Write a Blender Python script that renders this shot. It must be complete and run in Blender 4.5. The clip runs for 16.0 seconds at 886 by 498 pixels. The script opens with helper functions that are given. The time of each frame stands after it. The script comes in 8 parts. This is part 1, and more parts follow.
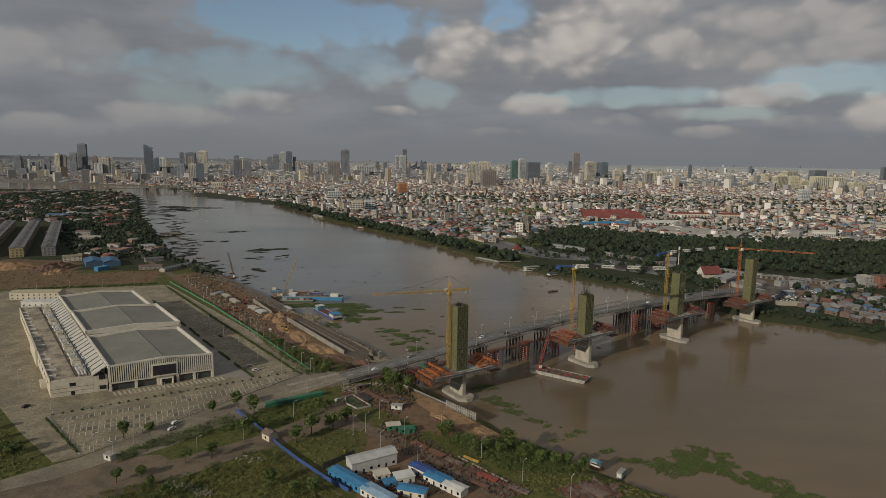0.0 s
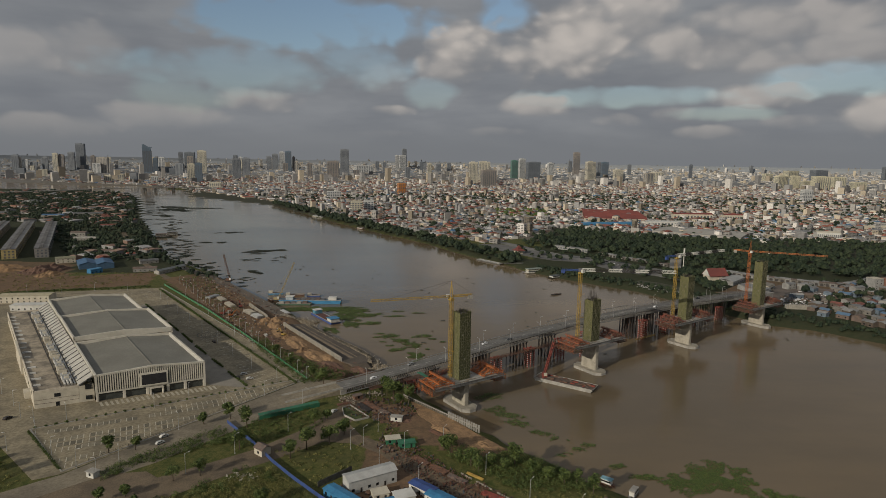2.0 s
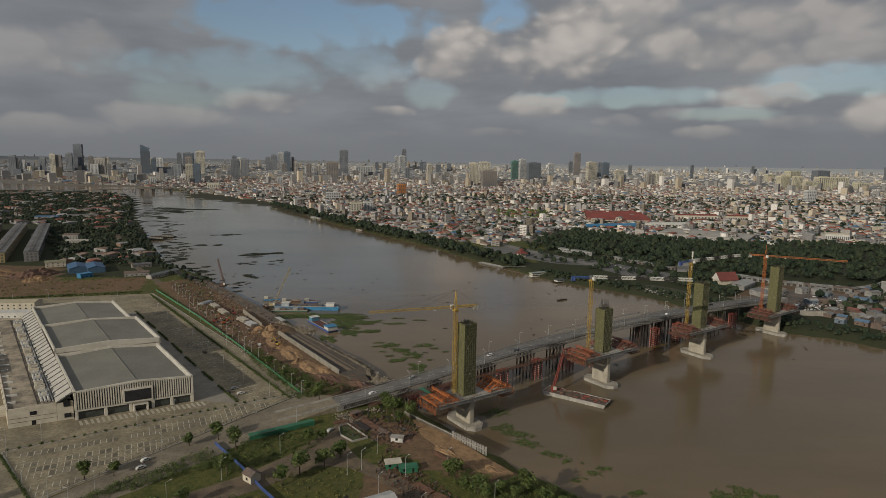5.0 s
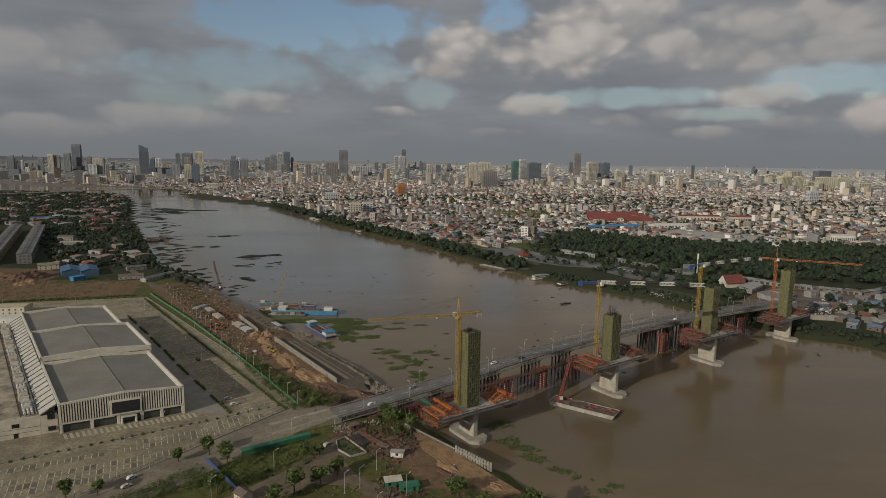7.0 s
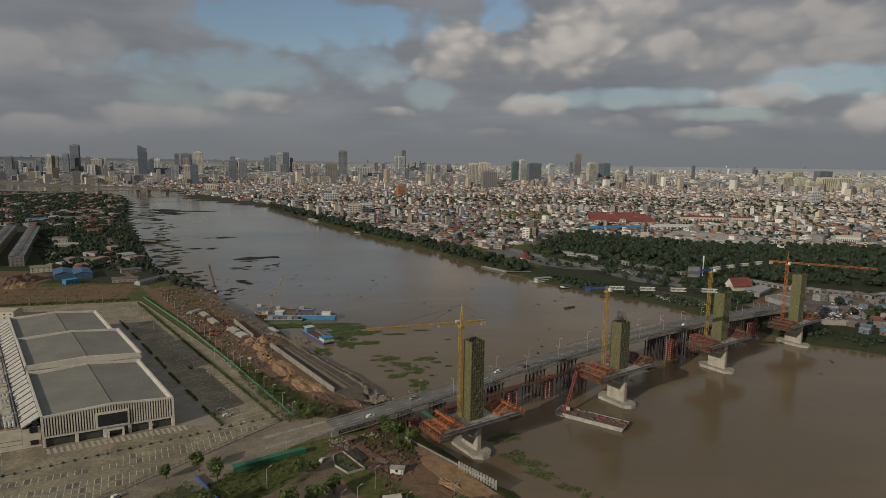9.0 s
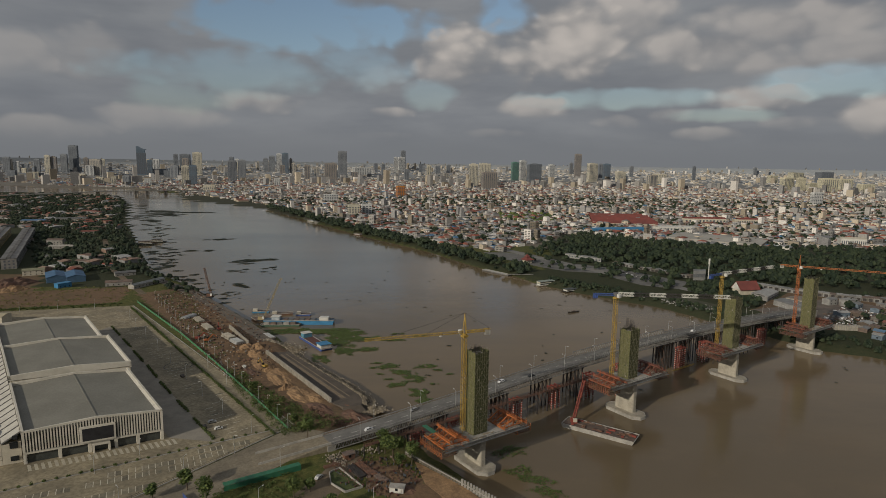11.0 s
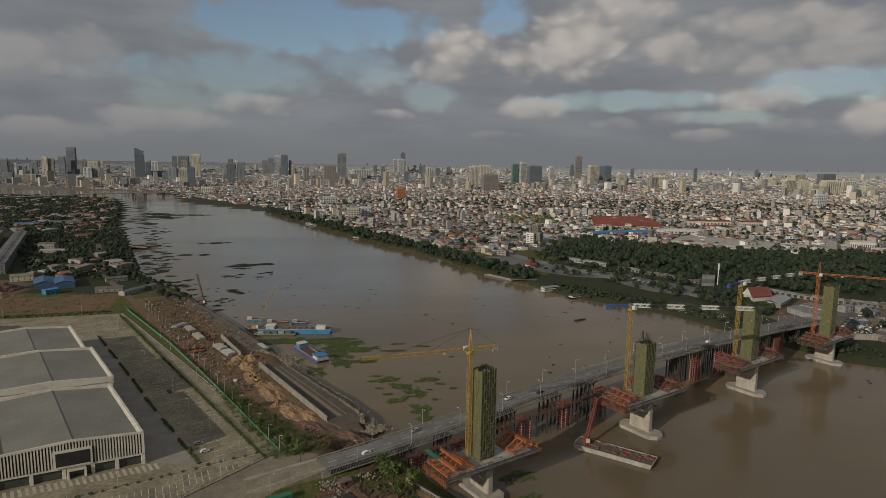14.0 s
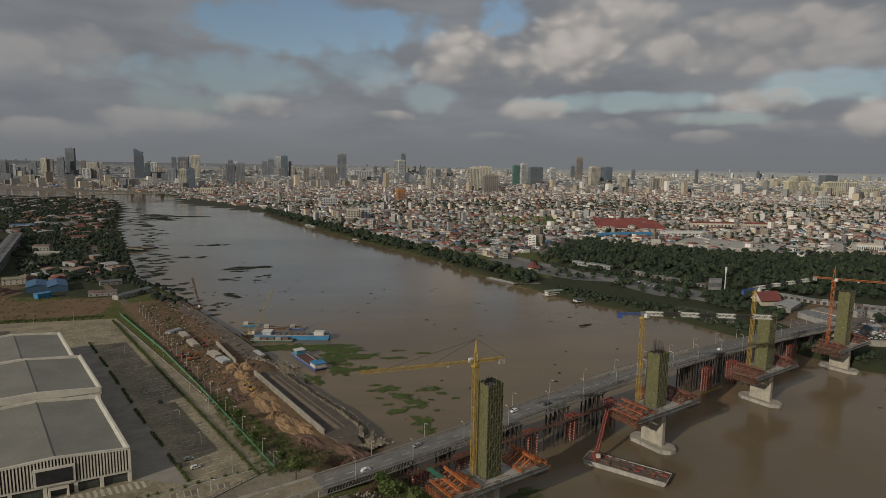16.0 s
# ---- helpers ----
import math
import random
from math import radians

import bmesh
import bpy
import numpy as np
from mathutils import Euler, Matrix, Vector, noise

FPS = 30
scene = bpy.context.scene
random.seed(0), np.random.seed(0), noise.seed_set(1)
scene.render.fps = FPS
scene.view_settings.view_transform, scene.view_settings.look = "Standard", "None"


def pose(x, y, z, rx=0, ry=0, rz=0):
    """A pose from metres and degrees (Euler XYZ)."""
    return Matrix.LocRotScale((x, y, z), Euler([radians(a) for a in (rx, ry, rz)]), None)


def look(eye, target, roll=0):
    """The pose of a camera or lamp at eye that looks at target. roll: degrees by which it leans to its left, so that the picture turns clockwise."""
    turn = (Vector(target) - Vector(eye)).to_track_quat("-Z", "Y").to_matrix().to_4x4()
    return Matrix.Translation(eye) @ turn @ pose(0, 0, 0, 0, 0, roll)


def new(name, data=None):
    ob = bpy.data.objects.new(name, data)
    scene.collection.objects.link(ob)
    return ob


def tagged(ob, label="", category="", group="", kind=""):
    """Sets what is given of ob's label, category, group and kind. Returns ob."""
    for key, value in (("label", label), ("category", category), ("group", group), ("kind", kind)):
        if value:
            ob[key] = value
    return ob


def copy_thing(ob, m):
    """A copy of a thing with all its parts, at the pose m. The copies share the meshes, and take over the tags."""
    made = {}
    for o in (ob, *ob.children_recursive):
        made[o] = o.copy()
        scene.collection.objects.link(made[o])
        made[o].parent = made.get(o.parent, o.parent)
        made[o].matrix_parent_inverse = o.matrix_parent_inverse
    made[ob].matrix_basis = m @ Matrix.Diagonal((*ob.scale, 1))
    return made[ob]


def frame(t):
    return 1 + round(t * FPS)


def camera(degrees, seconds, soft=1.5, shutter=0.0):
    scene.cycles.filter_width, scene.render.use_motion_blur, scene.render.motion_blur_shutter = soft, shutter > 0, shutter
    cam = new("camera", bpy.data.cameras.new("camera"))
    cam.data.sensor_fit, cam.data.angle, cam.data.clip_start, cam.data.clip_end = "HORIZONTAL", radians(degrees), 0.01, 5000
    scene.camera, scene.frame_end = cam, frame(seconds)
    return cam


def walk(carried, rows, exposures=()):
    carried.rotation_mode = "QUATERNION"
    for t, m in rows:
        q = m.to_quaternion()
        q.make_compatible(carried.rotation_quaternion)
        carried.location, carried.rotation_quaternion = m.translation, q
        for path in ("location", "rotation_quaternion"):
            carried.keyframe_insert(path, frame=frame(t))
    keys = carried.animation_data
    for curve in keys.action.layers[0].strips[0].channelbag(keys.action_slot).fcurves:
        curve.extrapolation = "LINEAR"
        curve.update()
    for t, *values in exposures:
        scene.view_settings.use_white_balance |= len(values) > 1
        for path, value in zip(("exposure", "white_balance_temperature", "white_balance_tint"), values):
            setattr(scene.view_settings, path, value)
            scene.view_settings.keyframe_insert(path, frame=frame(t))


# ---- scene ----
cam = camera(73.43, 16.0, soft=0.4)
PATH = [
    (0, (2.97, -2.41, 143.37), (41.8, 985.9, -4.3), 0.92),
    (1, (2.71, 5.21, 143.40), (41.9, 993.4, -4.6), 0.93),
    (2, (2.34, 12.82, 143.49), (41.8, 1001.0, -4.5), 0.93),
    (3, (1.92, 20.39, 143.59), (41.6, 1008.6, -4.2), 0.92),
    (4, (1.48, 27.90, 143.70), (41.4, 1016.1, -3.8), 0.91),
    (5, (1.05, 35.33, 143.81), (41.1, 1023.6, -3.5), 0.90),
    (6, (0.65, 42.70, 143.90), (40.9, 1031.0, -3.2), 0.89),
    (7, (0.28, 50.01, 143.98), (40.8, 1038.3, -2.9), 0.89),
    (8, (-0.05, 57.27, 144.06), (40.7, 1045.6, -2.5), 0.89),
    (9, (-0.35, 64.51, 144.14), (40.7, 1052.9, -2.1), 0.89),
    (10, (-0.64, 71.73, 144.21), (40.7, 1060.2, -1.6), 0.89),
    (11, (-0.92, 78.96, 144.29), (40.6, 1067.5, -0.8), 0.89),
    (12, (-1.21, 86.21, 144.38), (40.6, 1074.9, 0.1), 0.89),
    (13, (-1.52, 93.49, 144.46), (40.4, 1082.3, 1.3), 0.89),
    (14, (-1.88, 100.81, 144.52), (40.1, 1089.8, 2.5), 0.89),
    (15, (-2.28, 108.15, 144.55), (39.6, 1097.3, 3.6), 0.90),
    (16, (-2.74, 115.50, 144.50), (39.0, 1104.7, 4.3), 0.92),
]
walk(cam, [(t, look(eye, target, roll)) for t, eye, target, roll in PATH], exposures=((0, -0.04), (8, -0.07), (16, -0.11)))

# ---- world and sun ----
SUN_DIR = Vector((-0.655, -0.660, 0.367)).normalized()
sun = new("sun", bpy.data.lights.new("sun", "SUN"))
sun.data.energy, sun.data.angle, sun.data.color = 3.05, radians(0.6), (1.0, 0.91, 0.76)
sun.matrix_world = look((0, 0, 400), Vector((0, 0, 400)) - SUN_DIR)

world = bpy.data.worlds.new("sky")
scene.world = world
world.use_nodes = True


class Nodes:
    """Short hand for building node trees."""

    def __init__(self, tree):
        self.t, self.n, self.l = tree, tree.nodes, tree.links
        self.n.clear()

    def add(self, kind, **kw):
        node = self.n.new(kind)
        for k, v in kw.items():
            if k in node.inputs:
                if hasattr(v, "is_output"):
                    self.l.new(v, node.inputs[k])
                else:
                    node.inputs[k].default_value = v
        return node

    def put(self, node, index, v):
        if hasattr(v, "is_output"):
            self.l.new(v, node.inputs[index])
        else:
            node.inputs[index].default_value = v

    def math(self, op, a, b=0.0, c=0.0, clamp=False):
        node = self.n.new("ShaderNodeMath")
        node.operation, node.use_clamp = op, clamp
        for i, v in enumerate((a, b, c)):
            self.put(node, i, v)
        return node.outputs[0]

    def mix(self, f, a, b, mode="MIX"):
        node = self.n.new("ShaderNodeMix")
        node.data_type, node.blend_type = "RGBA", mode
        self.put(node, 0, f)
        for i, v in ((6, a), (7, b)):
            self.put(node, i, (*v, 1) if isinstance(v, tuple) and len(v) == 3 else v)
        return node.outputs[2]

    def ramp(self, f, lo, hi, a=0.0, b=1.0):
        node = self.n.new("ShaderNodeMapRange")
        node.interpolation_type = "SMOOTHSTEP"
        for i, v in enumerate((f, lo, hi, a, b)):
            self.put(node, i, v)
        return node.outputs[0]

    def noise(self, vec, scale, detail=4.0, rough=0.55, out=0):
        node = self.n.new("ShaderNodeTexNoise")
        self.l.new(vec, node.inputs["Vector"])
        node.inputs["Scale"].default_value, node.inputs["Detail"].default_value = scale, detail
        node.inputs["Roughness"].default_value = rough
        return node.outputs[out]


def build_sky():
    k = Nodes(world.node_tree)
    sky = k.n.new("ShaderNodeTexSky")
    sky.sky_type, sky.sun_disc = "NISHITA", False
    sky.sun_elevation = math.asin(SUN_DIR.z)
    sky.sun_rotation = math.atan2(SUN_DIR.x, SUN_DIR.y)
    sky.air_density, sky.dust_density, sky.altitude = 1.0, 2.0, 100
    co = k.n.new("ShaderNodeTexCoord").outputs["Generated"]
    sep = k.n.new("ShaderNodeSeparateXYZ")
    k.l.new(co, sep.inputs[0])
    x, y, z = sep.outputs
    az = k.math("ARCTAN2", x, y)
    el = k.math("ARCSINE", z)

    def plane(sx, sy):
        node = k.n.new("ShaderNodeCombineXYZ")
        k.put(node, 0, k.math("MULTIPLY", az, sx))
        k.put(node, 1, k.math("MULTIPLY", el, sy))
        return node.outputs[0]

    flat = plane(1.0, 1.5)
    warp = k.noise(flat, 7.0, 3.0, 0.5, 1)
    vm = k.n.new("ShaderNodeVectorMath")
    vm.operation = "MULTIPLY_ADD"
    k.l.new(warp, vm.inputs[0])
    vm.inputs[1].default_value = (0.06, 0.06, 0.0)
    k.l.new(flat, vm.inputs[2])
    warped = vm.outputs[0]

    def cells(scale):
        """Rounded billows, 0 in the creases and near 1 on the domes."""
        node = k.n.new("ShaderNodeTexVoronoi")
        node.feature = "SMOOTH_F1"
        k.l.new(warped, node.inputs["Vector"])
        node.inputs["Scale"].default_value, node.inputs["Smoothness"].default_value = scale, 0.9
        return k.math("SUBTRACT", 1.0, k.math("MULTIPLY", node.outputs["Distance"], 1.5))

    billow = k.math("ADD", k.math("MULTIPLY", cells(17.0), 0.55), k.math("MULTIPLY", cells(41.0), 0.28))
    billow = k.math("ADD", billow, k.math("MULTIPLY", k.noise(warped, 30.0, 4.0, 0.55), 0.25))
    veil = k.noise(plane(0.7, 2.2), 6.0, 4.0, 0.5)
    streak = k.noise(plane(1.0, 4.5), 7.0, 4.0, 0.5)

    def bank(ax, ey, rx, ry, weight, ragged=1.0, soft=0.50):
        """One bank of cloud round an azimuth and an elevation, in radians: its cover, and its light from above."""
        u = k.math("DIVIDE", k.math("SUBTRACT", az, ax), rx)
        v = k.math("DIVIDE", k.math("SUBTRACT", el, ey), ry)
        r = k.math("ADD", k.math("MULTIPLY", u, u), k.math("MULTIPLY", v, v))
        f = k.math("SUBTRACT", k.math("MULTIPLY", k.math("SUBTRACT", billow, 0.45), ragged * 1.7), r)
        f = k.math("ADD", f, k.math("MULTIPLY", k.math("SUBTRACT", veil, 0.5), ragged))
        cover = k.math("MULTIPLY", k.ramp(f, -1.25, -1.25 + soft * 2.0), weight)
        light = k.ramp(k.math("ADD", k.math("SUBTRACT", v, k.math("MULTIPLY", u, 0.25)), k.math("MULTIPLY", k.math("SUBTRACT", billow, 0.45), 2.4)), -1.4, 0.7)
        return cover, light

    # blue gaps in the grey deck
    gap = 0.0
    for b in ((-0.171, 0.213, 0.200, 0.052, 0.9), (0.140, 0.235, 0.057, 0.038, 0.85), (-0.285, 0.128, 0.181, 0.040, 0.5), (-0.097, 0.151, 0.086, 0.043, 0.45),
            (0.314, 0.102, 0.162, 0.019, 0.42), (0.464, 0.075, 0.095, 0.012, 0.35), (0.617, 0.117, 0.114, 0.027, 0.45), (-0.368, 0.094, 0.086, 0.027, 0.35),
            (0.016, 0.107, 0.057, 0.025, 0.35)):
        gap = k.math("MAXIMUM", gap, bank(*b, ragged=0.9, soft=0.5)[0])
    # darker parts of the deck and shaded bases
    dark = 0.0
    for b in ((-0.482, 0.148, 0.257, 0.114, 0.55), (-0.319, 0.145, 0.124, 0.057, 0.35), (0.251, 0.117, 0.181, 0.017, 0.45), (0.055, 0.119, 0.067, 0.012, 0.55),
            (0.432, 0.138, 0.238, 0.025, 0.45), (0.624, 0.093, 0.105, 0.015, 0.35)):
        dark = k.math("MAXIMUM", dark, bank(*b, ragged=0.7, soft=0.9)[0])
    # sunlit heads of cumulus
    lit, body = 0.0, 0.0
    for b in ((0.074, 0.165, 0.084, 0.049, 1), (0.242, 0.195, 0.107, 0.068, 1), (0.182, 0.164, 0.076, 0.043, 0.9), (0.408, 0.174, 0.057, 0.040, 0.7),
            (0.511, 0.185, 0.200, 0.049, 0.55), (0.617, 0.153, 0.143, 0.040, 0.45), (0.336, 0.213, 0.081, 0.048, 0.7), (0.187, 0.089, 0.061, 0.021, 0.75),
            (-0.255, 0.090, 0.078, 0.021, 0.5), (-0.050, 0.080, 0.040, 0.010, 0.55), (0.518, 0.097, 0.074, 0.021, 0.65), (0.452, 0.049, 0.053, 0.012, 0.55),
            (0.663, 0.070, 0.059, 0.032, 0.8), (0.399, 0.074, 0.044, 0.014, 0.35), (-0.392, 0.058, 0.087, 0.023, 0.35), (-0.544, 0.039, 0.080, 0.020, 0.42),
            (-0.570, 0.132, 0.049, 0.038, 0.3), (-0.493, 0.150, 0.059, 0.043, 0.2), (-0.069, 0.130, 0.044, 0.026, 0.3), (0.322, 0.067, 0.040, 0.012, 0.3),
            (0.576, 0.063, 0.059, 0.012, 0.3), (0.130, 0.047, 0.059, 0.009, 0.22), (-0.059, 0.041, 0.049, 0.009, 0.22)):
        c, light = bank(*b)
        body = k.math("MAXIMUM", body, c)
        lit = k.math("MAXIMUM", lit, k.math("MULTIPLY", c, light))
    tone = k.math("ADD", k.math("MULTIPLY", veil, 0.6), k.math("MULTIPLY", streak, 0.4))
    grey = k.mix(k.ramp(tone, 0.33, 0.68), (0.178, 0.190, 0.210), (0.248, 0.258, 0.272))
    grey = k.mix(k.math("MULTIPLY", dark, 0.6), grey, (0.160, 0.169, 0.184))
    grey = k.mix(k.math("MULTIPLY", body, 0.55), grey, (0.225, 0.222, 0.222))
    lit_grey = k.mix(k.math("MULTIPLY", lit, 0.92), grey, (0.52, 0.478, 0.440))
    low = k.ramp(el, 0.085, 0.03)
    haze = k.mix(k.ramp(el, 0.085, 0.0), lit_grey, (0.182, 0.191, 0.203))
    cover = k.math("MAXIMUM", k.math("SUBTRACT", 1.0, k.math("MULTIPLY", gap, 1.25)), k.math("MAXIMUM", low, k.math("MULTIPLY", body, 1.2)), clamp=True)
    blue = k.n.new("ShaderNodeVectorMath")
    blue.operation = "SCALE"
    k.l.new(sky.outputs[0], blue.inputs[0])
    blue.inputs["Scale"].default_value = 0.092
    colour = k.mix(cover, blue.outputs[0], haze)
    # a cloudy sky grows brighter towards the zenith and round the sun
    dot = k.n.new("ShaderNodeVectorMath")
    dot.operation = "DOT_PRODUCT"
    k.l.new(co, dot.inputs[0])
    dot.inputs[1].default_value = SUN_DIR
    gain = k.math("ADD", k.ramp(el, 0.27, 1.1, 1.0, 1.3), k.ramp(dot.outputs["Value"], 0.2, 1.0, 0.0, 0.45))
    bg = k.add("ShaderNodeBackground", Color=colour, Strength=gain)
    out = k.n.new("ShaderNodeOutputWorld")
    k.l.new(bg.outputs[0], out.inputs[0])


build_sky()


# ---- materials ----
MATS = {}


def mat(name, col, col2=None, rough=0.8, metal=0.0, scale=0.4, fine=6.0, var=0.25, bump=0.15, island=0.0, rnd=0.0, spec=0.4):
    """A surface of two tones: broad stains, fine grain, relief, and a spread of tone between pieces."""
    if name in MATS:
        return MATS[name]
    m = bpy.data.materials.new(name)
    m.use_nodes = True
    k = Nodes(m.node_tree)
    geo = k.n.new("ShaderNodeNewGeometry")
    pos = geo.outputs["Position"]
    col2 = col2 or tuple(c * 0.6 for c in col)
    a = k.noise(pos, scale, 5.0, 0.6)
    b = k.noise(pos, fine, 3.0, 0.6)
    c = k.mix(k.ramp(a, 0.35, 0.68), col, col2)
    c = k.mix(k.ramp(b, 0.3, 0.75, 0.0, var), c, tuple(v * 0.45 for v in col2))
    tone = None
    if island:
        tone = (geo.outputs["Random Per Island"], island)
    if rnd:
        info = k.n.new("ShaderNodeObjectInfo")
        tone = (info.outputs["Random"], rnd)
    if tone:
        f = k.math("ADD", 1.0 - tone[1] * 0.5, k.math("MULTIPLY", tone[0], tone[1]))
        mul = k.n.new("ShaderNodeVectorMath")
        mul.operation = "SCALE"
        k.l.new(c, mul.inputs[0])
        k.l.new(f, mul.inputs["Scale"])
        c = mul.outputs[0]
    p = k.n.new("ShaderNodeBsdfPrincipled")
    k.l.new(c, p.inputs["Base Color"])
    p.inputs["Metallic"].default_value = metal
    p.inputs["Specular IOR Level"].default_value = spec
    k.l.new(k.ramp(b, 0.2, 0.8, max(rough - 0.1, 0.02), min(rough + 0.1, 1.0)), p.inputs["Roughness"])
    if bump:
        bn = k.n.new("ShaderNodeBump")
        bn.inputs["Strength"].default_value = bump
        bn.inputs["Distance"].default_value = 0.3 / fine
        k.l.new(b, bn.inputs["Height"])
        k.l.new(bn.outputs[0], p.inputs["Normal"])
    out = k.n.new("ShaderNodeOutputMaterial")
    k.l.new(p.outputs[0], out.inputs[0])
    MATS[name] = m
    return m


def water_material():
    m = bpy.data.materials.new("river_water")
    m.use_nodes = True
    k = Nodes(m.node_tree)
    pos = k.n.new("ShaderNodeNewGeometry").outputs["Position"]
    long = k.n.new("ShaderNodeMapping")
    k.l.new(pos, long.inputs[0])
    long.inputs["Rotation"].default_value = (0, 0, radians(60))
    long.inputs["Scale"].default_value = (0.35, 1.0, 1.0)
    broad = k.noise(long.outputs[0], 0.008, 5.0, 0.6)
    silt = k.noise(pos, 0.03, 4.0, 0.6)
    c = k.mix(k.ramp(broad, 0.35, 0.65), (0.172, 0.126, 0.073), (0.126, 0.096, 0.060))
    c = k.mix(k.ramp(silt, 0.5, 0.75, 0.0, 0.4), c, (0.160, 0.118, 0.074))
    p = k.n.new("ShaderNodeBsdfPrincipled")
    k.l.new(c, p.inputs["Base Color"])
    p.inputs["IOR"].default_value = 1.33
    k.l.new(k.ramp(broad, 0.3, 0.7, 0.07, 0.15), p.inputs["Roughness"])
    ripple = k.math("ADD", k.noise(pos, 0.5, 4.0, 0.6), k.math("MULTIPLY", k.noise(pos, 0.05, 3.0, 0.6), 2.0))
    bn = k.n.new("ShaderNodeBump")
    bn.inputs["Strength"].default_value, bn.inputs["Distance"].default_value = 0.12, 0.4
    k.l.new(ripple, bn.inputs["Height"])
    k.l.new(bn.outputs[0], p.inputs["Normal"])
    out = k.n.new("ShaderNodeOutputMaterial")
    k.l.new(p.outputs[0], out.inputs[0])
    return m


def ground_material():
    """Grass, earth and built-up dust from the mesh's attribute cover, which also paints in far haze (blue) and cloud
    shade (alpha).
    """
    m = bpy.data.materials.new("ground_cover")
    m.use_nodes = True
    k = Nodes(m.node_tree)
    pos = k.n.new("ShaderNodeNewGeometry").outputs["Position"]
    at = k.n.new("ShaderNodeAttribute")
    at.attribute_name = "cover"
    sep = k.n.new("ShaderNodeSeparateColor")
    k.l.new(at.outputs["Color"], sep.inputs[0])
    n1, n2, n3 = k.noise(pos, 0.035, 5.0, 0.6), k.noise(pos, 0.35, 5.0, 0.65), k.noise(pos, 3.0, 4.0, 0.65)
    grass = k.mix(k.ramp(n2, 0.3, 0.7), (0.060, 0.074, 0.020), (0.145, 0.130, 0.045))
    grass = k.mix(k.ramp(n3, 0.35, 0.7, 0.0, 0.7), grass, (0.028, 0.042, 0.012))
    earth = k.mix(k.ramp(n2, 0.3, 0.7), (0.185, 0.118, 0.070), (0.108, 0.073, 0.050))
    earth = k.mix(k.ramp(n3, 0.4, 0.75, 0.0, 0.5), earth, (0.19, 0.125, 0.075))
    dust = k.mix(k.ramp(n2, 0.3, 0.7), (0.19, 0.165, 0.135), (0.10, 0.09, 0.072))
    edge = k.math("MULTIPLY", k.math("SUBTRACT", n2, 0.5), 1.1)
    c = k.mix(k.ramp(k.math("ADD", sep.outputs[0], edge), 0.35, 0.65), grass, earth)
    c = k.mix(k.ramp(k.math("ADD", sep.outputs[1], edge), 0.35, 0.65), c, dust)
    c = k.mix(k.ramp(n1, 0.45, 0.7, 0.0, 0.35), c, (0.075, 0.07, 0.035))
    # alpha darkens overgrown land and puts cloud shade into its colour
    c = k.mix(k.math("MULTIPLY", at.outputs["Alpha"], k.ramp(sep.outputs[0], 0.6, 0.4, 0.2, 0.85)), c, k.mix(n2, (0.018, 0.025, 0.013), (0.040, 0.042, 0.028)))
    # blue channel: distance haze painted on as a pale blue-grey tint
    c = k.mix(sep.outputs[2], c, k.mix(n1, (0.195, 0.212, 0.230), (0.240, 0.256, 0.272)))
    p = k.n.new("ShaderNodeBsdfPrincipled")
    k.l.new(c, p.inputs["Base Color"])
    p.inputs["Roughness"].default_value = 0.95
    p.inputs["Specular IOR Level"].default_value = 0.15
    bn = k.n.new("ShaderNodeBump")
    bn.inputs["Strength"].default_value, bn.inputs["Distance"].default_value = 0.7, 0.5
    k.l.new(k.math("ADD", n2, k.math("MULTIPLY", n3, 0.4)), bn.inputs["Height"])
    k.l.new(bn.outputs[0], p.inputs["Normal"])
    out = k.n.new("ShaderNodeOutputMaterial")
    k.l.new(p.outputs[0], out.inputs[0])
    return m


def foliage(name, a, b, rnd=0.5):
    m = bpy.data.materials.new(name)
    m.use_nodes = True
    k = Nodes(m.node_tree)
    geo = k.n.new("ShaderNodeNewGeometry")
    n = k.noise(geo.outputs["Position"], 0.25, 4.0, 0.6)
    f = k.math("ADD", k.math("MULTIPLY", n, 0.6), k.math("MULTIPLY", geo.outputs["Random Per Island"], 0.5))
    c = k.mix(k.ramp(f, 0.3, 0.85), a, b)
    p = k.n.new("ShaderNodeBsdfPrincipled")
    k.l.new(c, p.inputs["Base Color"])
    p.inputs["Roughness"].default_value, p.inputs["Specular IOR Level"].default_value = 0.7, 0.25
    out = k.n.new("ShaderNodeOutputMaterial")
    k.l.new(p.outputs[0], out.inputs[0])
    return m


WATER, GROUND = water_material(), ground_material()
LEAF = foliage("leaves", (0.038, 0.062, 0.017), (0.118, 0.145, 0.040))
# Dark foliage, lowered further to paint in the cloud shade over the woods.
LEAF_SHADED = foliage("shaded_woodland_leaves", (0.010, 0.019, 0.010), (0.032, 0.044, 0.020))
HYACINTH = foliage("water_plants", (0.050, 0.075, 0.020), (0.105, 0.135, 0.036))
BARK = mat("bark", (0.10, 0.075, 0.05), rough=0.95)
CONCRETE = mat("concrete", (0.36, 0.34, 0.30), (0.24, 0.225, 0.20), rough=0.85, scale=0.25, fine=3.0)
NEW_CONCRETE = mat("fresh_concrete", (0.370, 0.338, 0.275), (0.265, 0.240, 0.195), rough=0.8, scale=0.3, fine=3.0)
PAVING = mat("paving", (0.300, 0.252, 0.165), (0.185, 0.156, 0.105), rough=0.9, scale=0.07, fine=0.6, var=0.55)
ASPHALT = mat("asphalt", (0.090, 0.085, 0.078), (0.060, 0.057, 0.053), rough=0.9, scale=0.1, fine=2.0)
